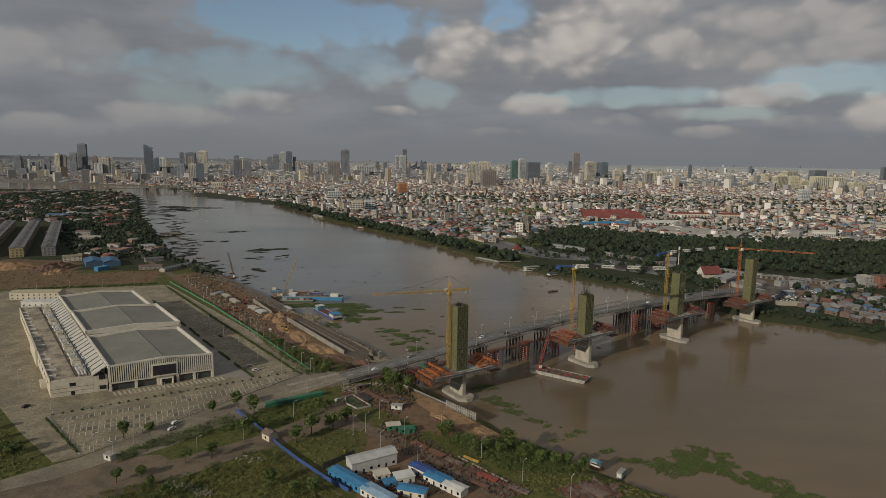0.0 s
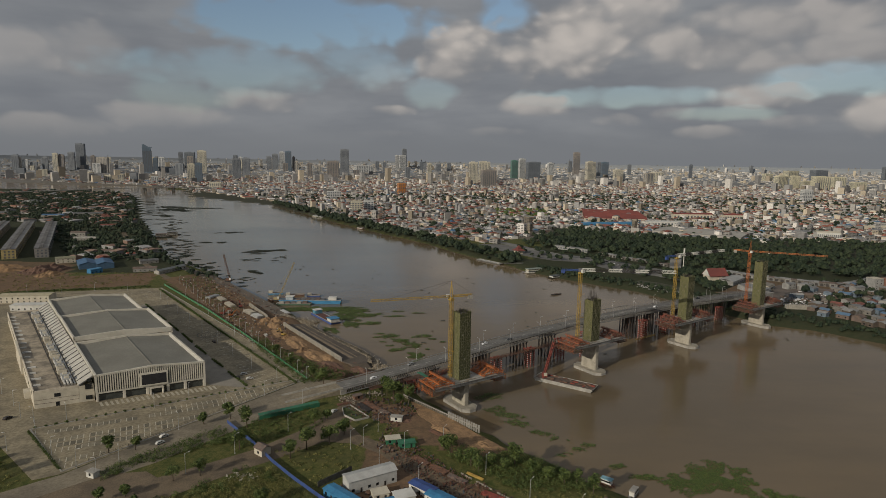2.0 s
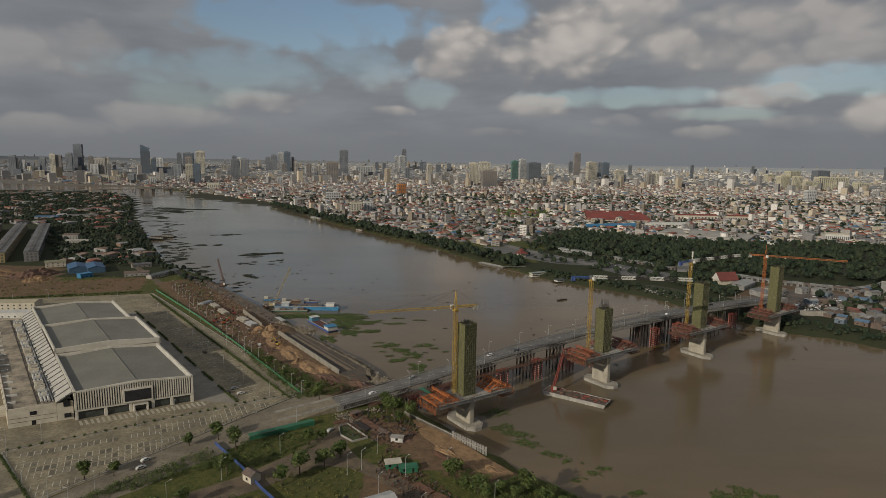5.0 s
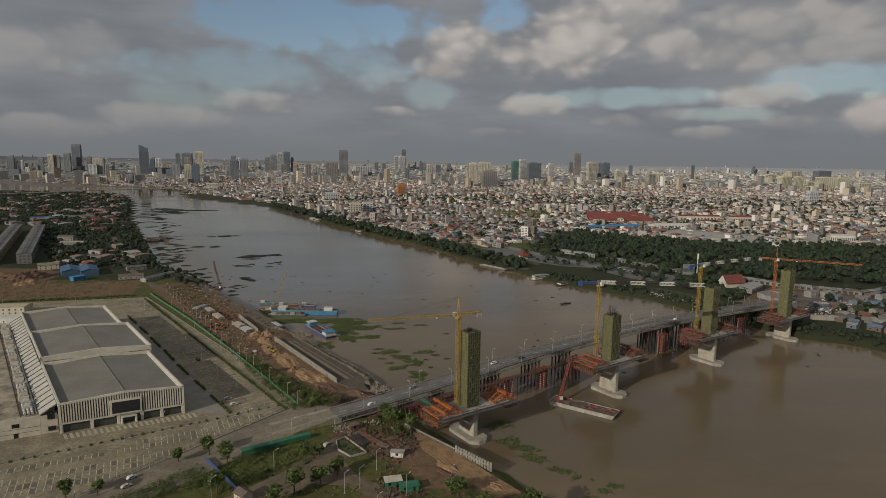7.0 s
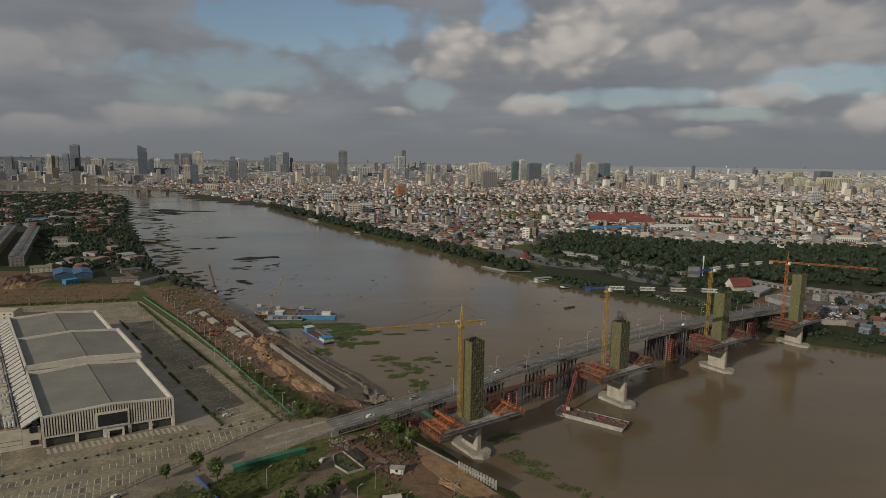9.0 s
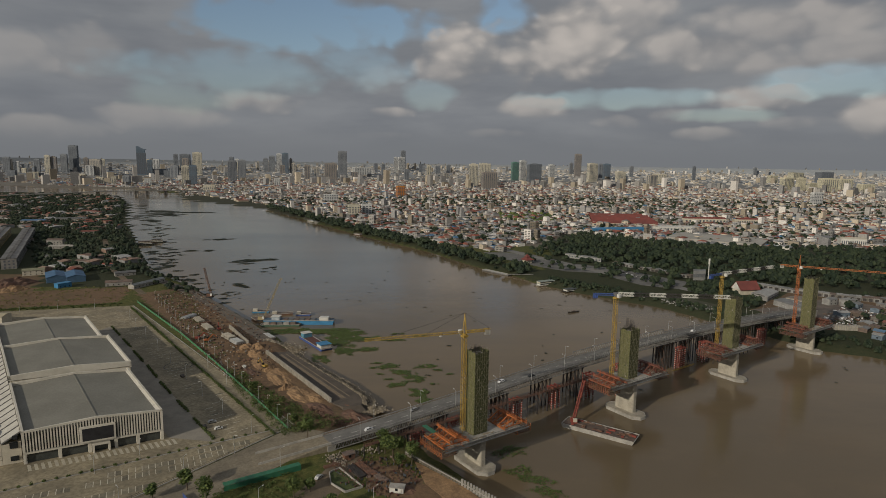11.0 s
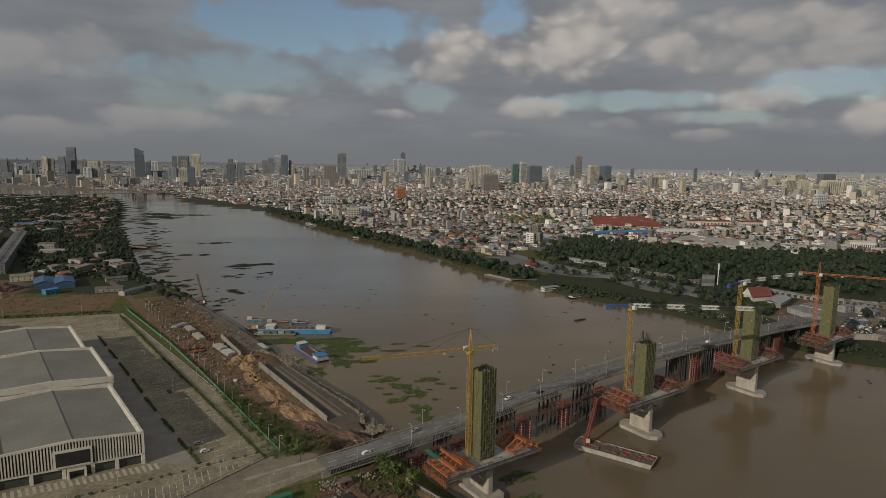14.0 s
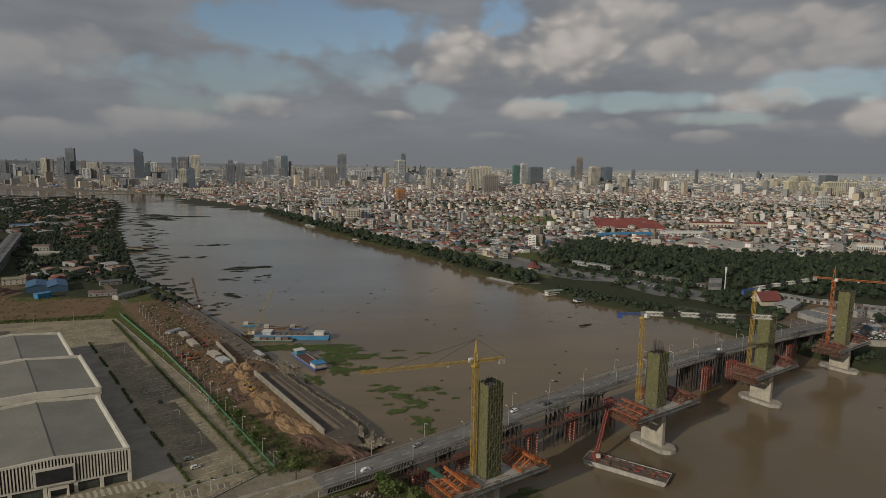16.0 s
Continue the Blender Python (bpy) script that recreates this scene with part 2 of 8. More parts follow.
ROADTOP = mat("bridge_asphalt", (0.165, 0.158, 0.146), (0.115, 0.110, 0.102), rough=0.85, scale=0.15, fine=2.0)
DIRT = mat("dirt_road", (0.175, 0.132, 0.085), (0.108, 0.083, 0.056), rough=0.95, scale=0.12, fine=1.5, var=0.4)
WHITE = mat("white_paint", (0.58, 0.565, 0.52), (0.45, 0.44, 0.40), rough=0.55, scale=0.2, var=0.12)
CREAM = mat("cream_render", (0.54, 0.49, 0.39), (0.43, 0.39, 0.31), rough=0.8, scale=0.2)
ROOF = mat("roof_membrane", (0.195, 0.187, 0.156), (0.160, 0.152, 0.126), rough=0.75, scale=0.05, fine=1.0, var=0.15)
GLASS = mat("dark_glass", (0.018, 0.022, 0.026), (0.010, 0.012, 0.014), rough=0.15, bump=0.0, spec=0.6)
STEEL = mat("grey_steel", (0.20, 0.20, 0.195), (0.12, 0.115, 0.11), rough=0.55, metal=0.5)
DARKSTEEL = mat("dark_steel", (0.055, 0.048, 0.045), (0.032, 0.028, 0.026), rough=0.6, metal=0.3)
LAMPGREY = mat("galvanised", (0.50, 0.50, 0.48), (0.38, 0.38, 0.37), rough=0.5, metal=0.4)
YELLOW = mat("yellow_paint", (0.40, 0.265, 0.055), (0.28, 0.18, 0.04), rough=0.6)
ORANGE = mat("orange_paint", (0.42, 0.13, 0.035), (0.26, 0.085, 0.03), rough=0.65, island=0.4)
RED = mat("red_oxide", (0.24, 0.055, 0.035), (0.15, 0.035, 0.028), rough=0.7, island=0.4)
RUST = mat("rusty_steel", (0.15, 0.075, 0.045), (0.085, 0.05, 0.038), rough=0.85, island=0.5)
NET = mat("green_netting", (0.080, 0.084, 0.032), (0.048, 0.054, 0.022), rough=0.9, scale=0.5, fine=8.0, var=0.35, island=0.2)
# Lit copy of the netting: sunlight is put into its colour.
NET_SUNLIT = mat("sunlit_green_netting", (0.155, 0.150, 0.062), (0.105, 0.106, 0.046), rough=0.9, scale=0.5, fine=5.0, var=0.5)
BAMBOO = mat("scaffold_tube", (0.22, 0.205, 0.13), (0.15, 0.14, 0.09), rough=0.7)
BLUE = mat("blue_sheet", (0.050, 0.215, 0.39), (0.035, 0.15, 0.29), rough=0.55, scale=0.3)
BLUEFENCE = mat("blue_hoarding", (0.045, 0.085, 0.26), (0.035, 0.065, 0.19), rough=0.6, scale=0.3)
GREENSHEET = mat("green_sheet", (0.035, 0.155, 0.085), (0.025, 0.11, 0.06), rough=0.6, scale=0.3)
BROWNROOF = mat("worn_roof", (0.17, 0.12, 0.095), (0.10, 0.08, 0.07), rough=0.9)
ROCK = mat("rock", (0.30, 0.262, 0.205), (0.185, 0.16, 0.125), rough=0.95, island=0.6)
EARTH = mat("raw_earth", (0.330, 0.205, 0.105), (0.200, 0.124, 0.068), rough=0.95, scale=0.2, fine=1.2, var=0.5, bump=0.6)
SOIL = mat("red_soil", (0.165, 0.092, 0.062), (0.105, 0.064, 0.046), rough=0.95, scale=0.2, fine=1.2, var=0.5, bump=0.5)
RUBBER = mat("rubber", (0.03, 0.03, 0.03), rough=0.8)


# ---- building tools ----
def rot2(a):
    return np.array([[math.cos(a), -math.sin(a)], [math.sin(a), math.cos(a)]])


class MB:
    """Gathers vertices and faces of one part."""

    def __init__(self):
        self.v, self.f, self.m = [], [], []

    def add(self, vs, fs, mi=0):
        o = len(self.v)
        self.v += [tuple(map(float, p)) for p in vs]
        self.f += [tuple(i + o for i in q) for q in fs]
        self.m += [mi] * len(fs)
        return self

    def join(self, other):
        o = len(self.v)
        self.v += other.v
        self.f += [[i + o for i in q] for q in other.f]
        self.m += other.m
        return self

    def hexa(self, low, top, mi=0):
        """A solid between two rings with the same number of corners."""
        n = len(low)
        fs = [tuple(range(n))[::-1], tuple(range(n, 2 * n))]
        fs += [(i, (i + 1) % n, (i + 1) % n + n, i + n) for i in range(n)]
        return self.add(list(low) + list(top), fs, mi)

    def box(self, x0, x1, y0, y1, z0, z1, mi=0):
        r = [(x0, y0), (x1, y0), (x1, y1), (x0, y1)]
        return self.hexa([(*p, z0) for p in r], [(*p, z1) for p in r], mi)

    def prism(self, ring, z0, z1, mi=0):
        return self.hexa([(*p[:2], z0) for p in ring], [(*p[:2], z1) for p in ring], mi)

    def beam(self, p, q, w=0.2, h=None, mi=0):
        p, q = Vector(p), Vector(q)
        h = h or w
        d = (q - p).normalized()
        side = d.cross(Vector((0, 0, 1)))
        side = side.normalized() if side.length > 0.01 else Vector((1, 0, 0))
        up = side.cross(d)
        c = [side * (a * w / 2) + up * (b * h / 2) for a, b in ((-1, -1), (1, -1), (1, 1), (-1, 1))]
        return self.hexa([p + o for o in c], [q + o for o in c], mi)

    def tube(self, p, q, r, r2=None, n=8, mi=0):
        p, q = Vector(p), Vector(q)
        r2 = r if r2 is None else r2
        d = (q - p).normalized()
        side = d.cross(Vector((0, 0, 1)))
        side = side.normalized() if side.length > 0.01 else Vector((1, 0, 0))
        up = side.cross(d)
        ring = [side * math.cos(a) + up * math.sin(a) for a in (2 * math.pi * i / n for i in range(n))]
        return self.hexa([p + o * r for o in ring], [q + o * r2 for o in ring], mi)

    def mesh(self, name, mats):
        me = bpy.data.meshes.new(name)
        me.from_pydata(self.v, [], self.f)
        for m in mats if isinstance(mats, (list, tuple)) else [mats]:
            me.materials.append(m)
        if any(self.m):
            me.polygons.foreach_set("material_index", self.m)
        me.update()
        return me


def solo(name, mb, mats, label="", category="", group="", kind=""):
    """A thing that is one mesh."""
    return tagged(new(name, mb.mesh(name, mats)), label, category, group, kind)


def thing(name, at=None, label="", category="", group="", kind=""):
    ob = tagged(new(name), label, category, group, kind)
    if at is not None:
        ob.matrix_world = at
    return ob


def part(name, mb, mats, parent, label=""):
    """One mesh under a thing or under a part, in its parent's space."""
    ob = new(name, mb if isinstance(mb, bpy.types.Mesh) else mb.mesh(name, mats))
    ob.parent = parent
    return tagged(ob, label)


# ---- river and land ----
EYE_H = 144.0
LEFT_BANK = [(900, -700), (330, 60), (113, 232), (96, 247), (83, 257), (71, 274), (51, 293), (43, 306), (34, 316), (22, 334), (8, 352),
             (-4, 372), (-21, 392), (-34, 408), (-61, 460), (-86, 503), (-112, 548), (-140, 588), (-176, 636), (-256, 748), (-350, 854),
             (-462, 1066), (-646, 1412), (-900, 1950), (-1075, 2260), (-1180, 2250), (-1434, 2407), (-1720, 2509), (-2900, 2800)]
RIGHT_BANK = [(-2900, 3450), (-2130, 3110), (-1630, 2871), (-1310, 2855), (-955, 2538), (-832, 2209), (-458, 1856), (-227, 1436), (-120, 1242),
              (15, 1029), (78, 895), (128, 818), (144, 775), (185, 723), (249, 660), (287, 585), (321, 521), (350, 508), (391, 461),
              (560, 330), (1500, -700)]
RIVER = np.array(LEFT_BANK + RIGHT_BANK, float)


def inside(poly, x, y):
    """Which of the points lie in a polygon."""
    poly = np.asarray(poly, float)
    x, y = np.asarray(x, float)[..., None], np.asarray(y, float)[..., None]
    (ax, ay), (bx, by) = poly.T, np.roll(poly, -1, 0).T
    dy = np.where(by == ay, 1e-9, by - ay)
    cross = ((ay > y) != (by > y)) & (x < (bx - ax) * (y - ay) / dy + ax)
    return cross.sum(-1) % 2 == 1


def edge_distance(poly, x, y):
    poly = np.asarray(poly, float)
    x, y = np.asarray(x, float)[..., None], np.asarray(y, float)[..., None]
    a, d = poly, np.roll(poly, -1, 0) - poly
    t = np.clip(((x - a[:, 0]) * d[:, 0] + (y - a[:, 1]) * d[:, 1]) / (d * d).sum(1), 0, 1)
    return np.hypot(x - a[:, 0] - t * d[:, 0], y - a[:, 1] - t * d[:, 1]).min(-1)


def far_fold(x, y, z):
    """The land beyond 2.7 km is drawn closer and lifted to fit the camera's view, so that it still ends at the horizon.
    """
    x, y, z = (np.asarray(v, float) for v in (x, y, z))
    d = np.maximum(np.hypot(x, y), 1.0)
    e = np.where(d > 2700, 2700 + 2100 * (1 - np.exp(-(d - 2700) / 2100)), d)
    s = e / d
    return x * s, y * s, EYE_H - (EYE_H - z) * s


def shore(x, y):
    """Signed distance to the water's edge: positive on land."""
    d = edge_distance(RIVER, x, y)
    return np.where(inside(RIVER, x, y), -d, d)


def land_height(x, y):
    s = shore(x, y)
    wob = 0.4 * np.sin(x * 0.21 + 1.3 * np.sin(y * 0.13)) * np.cos(y * 0.17)
    return np.clip((s + wob * 3) * 0.42, -3.0, 4.5)


def stretch(lo, hi, fine_lo, fine_hi, step, grow=1.07):
    out = list(np.arange(fine_lo, fine_hi + 0.1, step))
    w = step
    while out[-1] < hi:
        w *= grow
        out.append(out[-1] + w)
    w = step
    while out[0] > lo:
        w *= grow
        out.insert(0, out[0] - w)
    return np.array(out)


PLAZA = [(-66.5, 380), (-271.5, 641), (-420, 606), (-400, 480), (-320, 395), (-262, 350), (-226, 316), (-199, 289), (-163, 257), (-154, 262), (-110, 321)]


def build_ground():
    xs, ys = stretch(-38000, 38000, -300, 420, 5.0), stretch(-5000, 38000, 200, 900, 5.0)
    gx, gy = np.meshgrid(xs, ys)
    x, y = gx.ravel(), gy.ravel()
    z = land_height(x, y)
    earth, dark = np.zeros_like(x), np.zeros_like(x)
    for poly in ([(-60, 360), (-115, 440), (-205, 570), (-290, 690), (-250, 735), (-150, 600), (-100, 520), (-20, 395), (-8, 365)],
                 [(-15, 340), (35, 296), (52, 285), (30, 270), (5, 290), (-20, 320), (-35, 350)],
                 [(-560, 600), (-420, 612), (-290, 655), (-310, 730), (-400, 700), (-440, 790), (-560, 800)], [(330, 640), (345, 590), (470, 620), (520, 700), (420, 720)],
                 [(-28, 300), (2, 276), (50, 232), (30, 222), (-20, 224), (-34, 246), (-20, 270)]):
        earth = np.maximum(earth, inside(poly, x, y) * (0.72 if poly[0] == (-560, 600) else 1.0))
    # far bank and peninsula: dark woodland floor plus painted cloud shade
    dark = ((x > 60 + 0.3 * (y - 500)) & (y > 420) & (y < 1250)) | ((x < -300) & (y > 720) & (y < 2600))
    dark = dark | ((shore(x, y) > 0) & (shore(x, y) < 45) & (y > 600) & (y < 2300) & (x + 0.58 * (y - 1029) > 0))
    # how strongly the far plain takes the painted haze tint
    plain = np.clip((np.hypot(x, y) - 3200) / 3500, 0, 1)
    city = ((y > 1000) & (x > -1000) & (x + y > 1250)) | (y > 2700) | (x > 560)
    me = bpy.data.meshes.new("ground")
    w, h = len(xs), len(ys)
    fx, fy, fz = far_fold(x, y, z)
    i = (np.arange(h - 1)[:, None] * w + np.arange(w - 1)[None]).ravel()
    me.from_pydata(np.stack([fx, fy, fz], 1).tolist(), [], np.stack([i, i + 1, i + w + 1, i + w], 1).tolist())
    at = me.attributes.new("cover", "FLOAT_COLOR", "POINT")
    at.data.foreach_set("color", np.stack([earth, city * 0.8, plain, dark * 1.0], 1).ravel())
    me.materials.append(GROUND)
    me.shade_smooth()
    tagged(new("ground", me), "flat land with grass, bare earth and city dust, its far part tinted with haze", "ground", kind="structure")


build_ground()
wm = MB()
wx, wy = np.meshgrid(np.linspace(-3300, 2600, 60), np.linspace(-900, 3600, 46))
wi = (np.arange(45)[:, None] * 60 + np.arange(59)[None]).ravel()
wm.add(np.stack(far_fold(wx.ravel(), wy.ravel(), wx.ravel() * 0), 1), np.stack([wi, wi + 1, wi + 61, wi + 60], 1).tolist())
solo("water", wm, WATER, "broad brown silty river with a dull grey sheen", "river", kind="structure")


def slab(name, ring, z0, z1, m, label, category, kind="structure"):
    return solo(name, MB().prism(ring, z0, z1), m, label, category, kind=kind)


slab("pavement", PLAZA, 3.5, 4.62, PAVING, "weathered beige concrete paving of the parking plaza", "pavement")
slab("road", [(-176, 242), (-170, 233), (-139, 252), (-117, 272), (-98, 296), (-85, 313), (-70, 330), (-47, 360), (-49, 373), (-66, 379), (-88, 350), (-109, 322), (-136, 286), (-153, 262)],
     3.6, 4.56, mat("concrete_road", (0.230, 0.195, 0.138), (0.155, 0.130, 0.094), rough=0.9, scale=0.08, fine=0.8, var=0.4), "grey-brown concrete road beside the parking plaza", "road")

# ---- bridge axis ----
B0, BANG = np.array([121.8, 407.1]), radians(32.3)
BD, BN = np.array([math.cos(BANG), math.sin(BANG)]), np.array([-math.sin(BANG), math.cos(BANG)])
AXIS = Matrix.Translation((B0[0], B0[1], 0)) @ Matrix.Rotation(BANG, 4, "Z")
ROAD_A, ROAD_B = 32.5, 43.0


def on_axis(s, n, z=0.0, turn=0.0):
    """A pose beside the bridge: s metres along it, n across, turned from its direction."""
    p = B0 + s * BD + n * BN
    return Matrix.Translation((p[0], p[1], z)) @ Matrix.Rotation(BANG + radians(turn), 4, "Z")


def deck_z(s):
    """Height of the old bridge's road, arched along its length."""
    return 22.2 - (2.65e-4 if s < 64 else 1.6e-4) * (s - 64) ** 2


def swing(s):
    """How far the old bridge's landward end swings aside from the straight axis."""
    return 8.9e-4 * max(0.0, -70.0 - s) ** 2


# ---- old road bridge ----
BRIDGESTEEL = mat("bridge_steel", (0.27, 0.262, 0.245), (0.18, 0.172, 0.160), rough=0.6, metal=0.2)


def old_bridge():
    root = thing("road_bridge", AXIS, "grey steel road bridge on piles with latticed sides", "bridge")
    lo, hi, step = -168, 300, 6.0
    st = np.arange(lo, hi + 0.1, step)
    road, beams = MB(), MB()
    for a, b in zip(st, st[1:]):
        za, zb = deck_z(a), deck_z(b)
        for n in np.linspace(ROAD_A + 1, ROAD_B - 1, 4):
            beams.beam((a, n + swing(a), za - 1.0), (b, n + swing(b), zb - 1.0), 0.35, 1.0)
    road.add([(a, n + swing(a), deck_z(a) - d) for a in st for n, d in ((ROAD_A, 0.5), (ROAD_B, 0.5), (ROAD_B, 0.0), (ROAD_A, 0.0))],
             [(4 * i + j, 4 * i + (j + 1) % 4, 4 * i + 4 + (j + 1) % 4, 4 * i + 4 + j) for i in range(len(st) - 1) for j in range(4)])
    part("roadway", road, ROADTOP, root, "worn grey asphalt roadway")
    part("girder", beams, DARKSTEEL, root)
    for s in np.arange(lo + 3, hi - 6, 9.0):
        part("lane_mark", MB().beam((s, (ROAD_A + ROAD_B) / 2 + swing(s), deck_z(s) + 0.02), (s + 4, (ROAD_A + ROAD_B) / 2 + swing(s + 4), deck_z(s + 4) + 0.02), 0.15, 0.03), WHITE, root)

    def zigzag(xs, zs, w):
        """A bent flat bar: one strip through the points, with thickness."""
        m = MB()
        n = len(xs)
        for y in (-w / 2, w / 2):
            m.v += [(x, y, z + o) for x, z in zip(xs, zs) for o in (-w * 0.7, w * 0.7)]
        q = 2 * n
        for i in range(n - 1):
            a, b, c, d = 2 * i, 2 * i + 2, 2 * i + 3, 2 * i + 1
            m.f += [(a, b, c, d), (d + q, c + q, b + q, a + q), (a, a + q, b + q, b), (d, c, c + q, d + q)]
        m.m = [0] * len(m.f)
        return m

    span, panels = 2 * step, {}
    for big in (False, True):
        rail = 3.4 if big else 1.2
        made = [("top_chord", MB().beam((0, 0, rail), (span, 0, rail), 0.34, 0.3)), ("edge_beam", MB().beam((0, 0, -0.15), (span, 0, -0.15), 0.36, 0.55)),
                ("bottom_chord", MB().beam((0, 0, -3.0), (span, 0, -3.0), 0.4, 0.4))]
        for nm, z0, z1, bays, w in (("rail_web", 0.1, rail, 6 if big else 10, 0.26 if big else 0.13), ("girder_web", -3.0, -0.3, 9, 0.30)):
            xs = [span * i / bays + o for i in range(bays) for o in (0, span / bays * 0.72)] + [span]
            made.append((nm, zigzag(xs, [z0 if i % 2 == 0 else z1 for i in range(len(xs))], w)))
        panels[big] = [(nm, m.mesh(nm, BRIDGESTEEL)) for nm, m in made]
    for a in st[:-1:2]:
        slope = math.atan2(deck_z(a + span) - deck_z(a), span)
        turn = math.atan2(swing(a + span) - swing(a), span)
        for n in (ROAD_A - 0.3, ROAD_B + 0.3):
            for nm, me in panels[-10 < a < 92]:
                o = part(nm, me, None, root)
                o.matrix_local = Matrix.Translation((a, n + swing(a), deck_z(a))) @ Matrix.Rotation(turn, 4, "Z") @ Matrix.Rotation(-slope, 4, "Y")
    # abutments and the ramp down to the road
    za, sw = deck_z(-168), swing(-168)
    ab = MB().box(-170, -166, ROAD_A + sw - 0.5, ROAD_B + sw + 0.5, 1.5, za - 0.6)
    part("abutment", ab, CONCRETE, root, "stained concrete abutment")
    rp = MB()
    rp.hexa([(-204, 44, 2.5), (-168, ROAD_A + sw, 2.5), (-168, ROAD_B + sw, 2.5), (-202, 59, 2.5)], [(-204, 46, 4.7), (-168, ROAD_A + sw, za), (-168, ROAD_B + sw, za), (-202, 57, 4.7)])
    part("ramp", rp, mat("concrete_road", (0.230, 0.195, 0.138)), root, "grey-brown concrete ramp")
    for s0, n0, n1 in ((-202, 46, ROAD_A), (-200, 57, ROAD_B)):
        part("ramp_parapet", MB().beam((s0, n0, 5.3), (-168, n1 + sw, za + 0.6), 0.35, 1.2), CONCRETE, root)
    ab = MB()
    ab.box(294, 312, ROAD_A - 1, ROAD_B + 1, 0.0, deck_z(294) - 0.1)
    part("abutment", ab, CONCRETE, root)
    # pile bents
    pile_cache = {}
    for s0, rows, braced in ((-140, 1, 0), (-128, 2, 1), (-108, 2, 1), (-70, 3, 1), (-36, 3, 1), (-8, 3, 1), (84, 5, 1), (112, 3, 1), (134, 3, 0), (156, 3, 1), (178, 2, 0), (200, 2, 1), (222, 2, 0), (248, 2, 0), (272, 2, 0)):
        top = deck_z(s0) - 3.2
        for r in range(rows):
            s = s0 + r * 3.2
            cap = MB()
            cap.beam((s, ROAD_A - 0.8 + swing(s), top + 0.1), (s, ROAD_B + 0.8 + swing(s), top + 0.1), 0.7, 0.6)
            part("pile_cap", cap, DARKSTEEL, root)
            for n in np.linspace(ROAD_A + 0.4, ROAD_B - 0.4, 4):
                key = round(top, 1)
                if key not in pile_cache:
                    pile_cache[key] = MB().tube((0, 0, -3.2), (0, 0, top), 0.42, n=8).mesh("bent_post", DARKSTEEL)
                o = part("bent_post", pile_cache[key], None, root)
                o.matrix_local = Matrix.Translation((s, n + swing(s), 0))
        if rows > 1:
            br = MB()
            for r in range(rows):
                s = s0 + r * 3.2
                for n0, n1 in ((ROAD_A + 0.4, ROAD_A + 5), (ROAD_A + 5, ROAD_B - 0.4)):
                    for k in range(2):
                        zl, zh = 2 + k * (top - 2) / 2, 2 + (k + 1) * (top - 2) / 2
                        br.beam((s, n0 + swing(s), zl), (s, n1 + swing(s), zh), 0.22)
                        br.beam((s, n1 + swing(s), zl), (s, n0 + swing(s), zh), 0.22)
            part("bracing", br, RUST, root, "rust-brown cross bracing")
    return root


old_bridge()


def pile_tower(s, n, top, seed=0):
    """A temporary tower of red and white banded tubes with red bracing."""
    root = thing("pile_tower", on_axis(s, n), "red braced tower of banded steel tubes in the river", "scaffold tower", "pile towers under the road bridge")
    bands = MB()
    levels = [z for k in range(int((top + 2) / 1.5) + 1) for z in (-2 + k * 1.5, -0.85 + k * 1.5) if z < top] + [top]
    around = [(0.46 * math.cos(math.pi * i / 4), 0.46 * math.sin(math.pi * i / 4)) for i in range(8)]
    bands.v = [(x, y, float(z)) for z in levels for x, y in around]
    for k in range(len(levels) - 1):
        bands.f += [(8 * k + i, 8 * k + (i + 1) % 8, 8 * k + 8 + (i + 1) % 8, 8 * k + 8 + i) for i in range(8)]
        bands.m += [k % 2] * 8
    me = bands.mesh("tube", [RED, mat("band_white", (0.45, 0.42, 0.36), rough=0.7) if top > 0 else RED])
    for x in (0, 3.0, 6.0):
        for y in (0, 3.4):
            o = part("tube", me, None, root)
            o.location = (x, y, 0)
    for z0 in np.arange(3, top - 2.5, 3.6):
        fr = MB()
        for y in (0, 3.4):
            for x in (0, 3.0):
                fr.beam((x, y, z0), (x + 3, y, z0 + 3.4), 0.2)
                fr.beam((x + 3, y, z0), (x, y, z0 + 3.4), 0.2)
            fr.beam((0, y, z0), (6, y, z0), 0.25)
        for x in (0, 3, 6):
            fr.beam((x, 0, z0), (x, 3.4, z0 + 3.4), 0.2)
            fr.beam((x, 0, z0), (x, 3.4, z0), 0.25)
        part("brace_frame", fr, RED, root)
    capb = MB()
    for y in (0, 3.4):
        capb.beam((-1, y, top + 0.2), (7, y, top + 0.2), 0.5, 0.5)
    for x in (0, 3, 6):
        capb.beam((x, -1, top + 0.6), (x, 4.4, top + 0.6), 0.4, 0.4)
    part("cap_beam", capb, RED, root)
    return root


for s, n, top in ((-128, 26.5, 8.0), (-106, 26.5, 10.5), (-64, 26.5, 12.5), (-34, 26.5, 14.0), (-4, 26.5, 16.0), (16, 20.0, 20.0), (92, 26.5, 16.5), (121, 26.5, 16.0), (160, 26.5, 15.0), (204, 26.5, 13.0)):
    pile_tower(s, n + swing(s), top - 1.2)


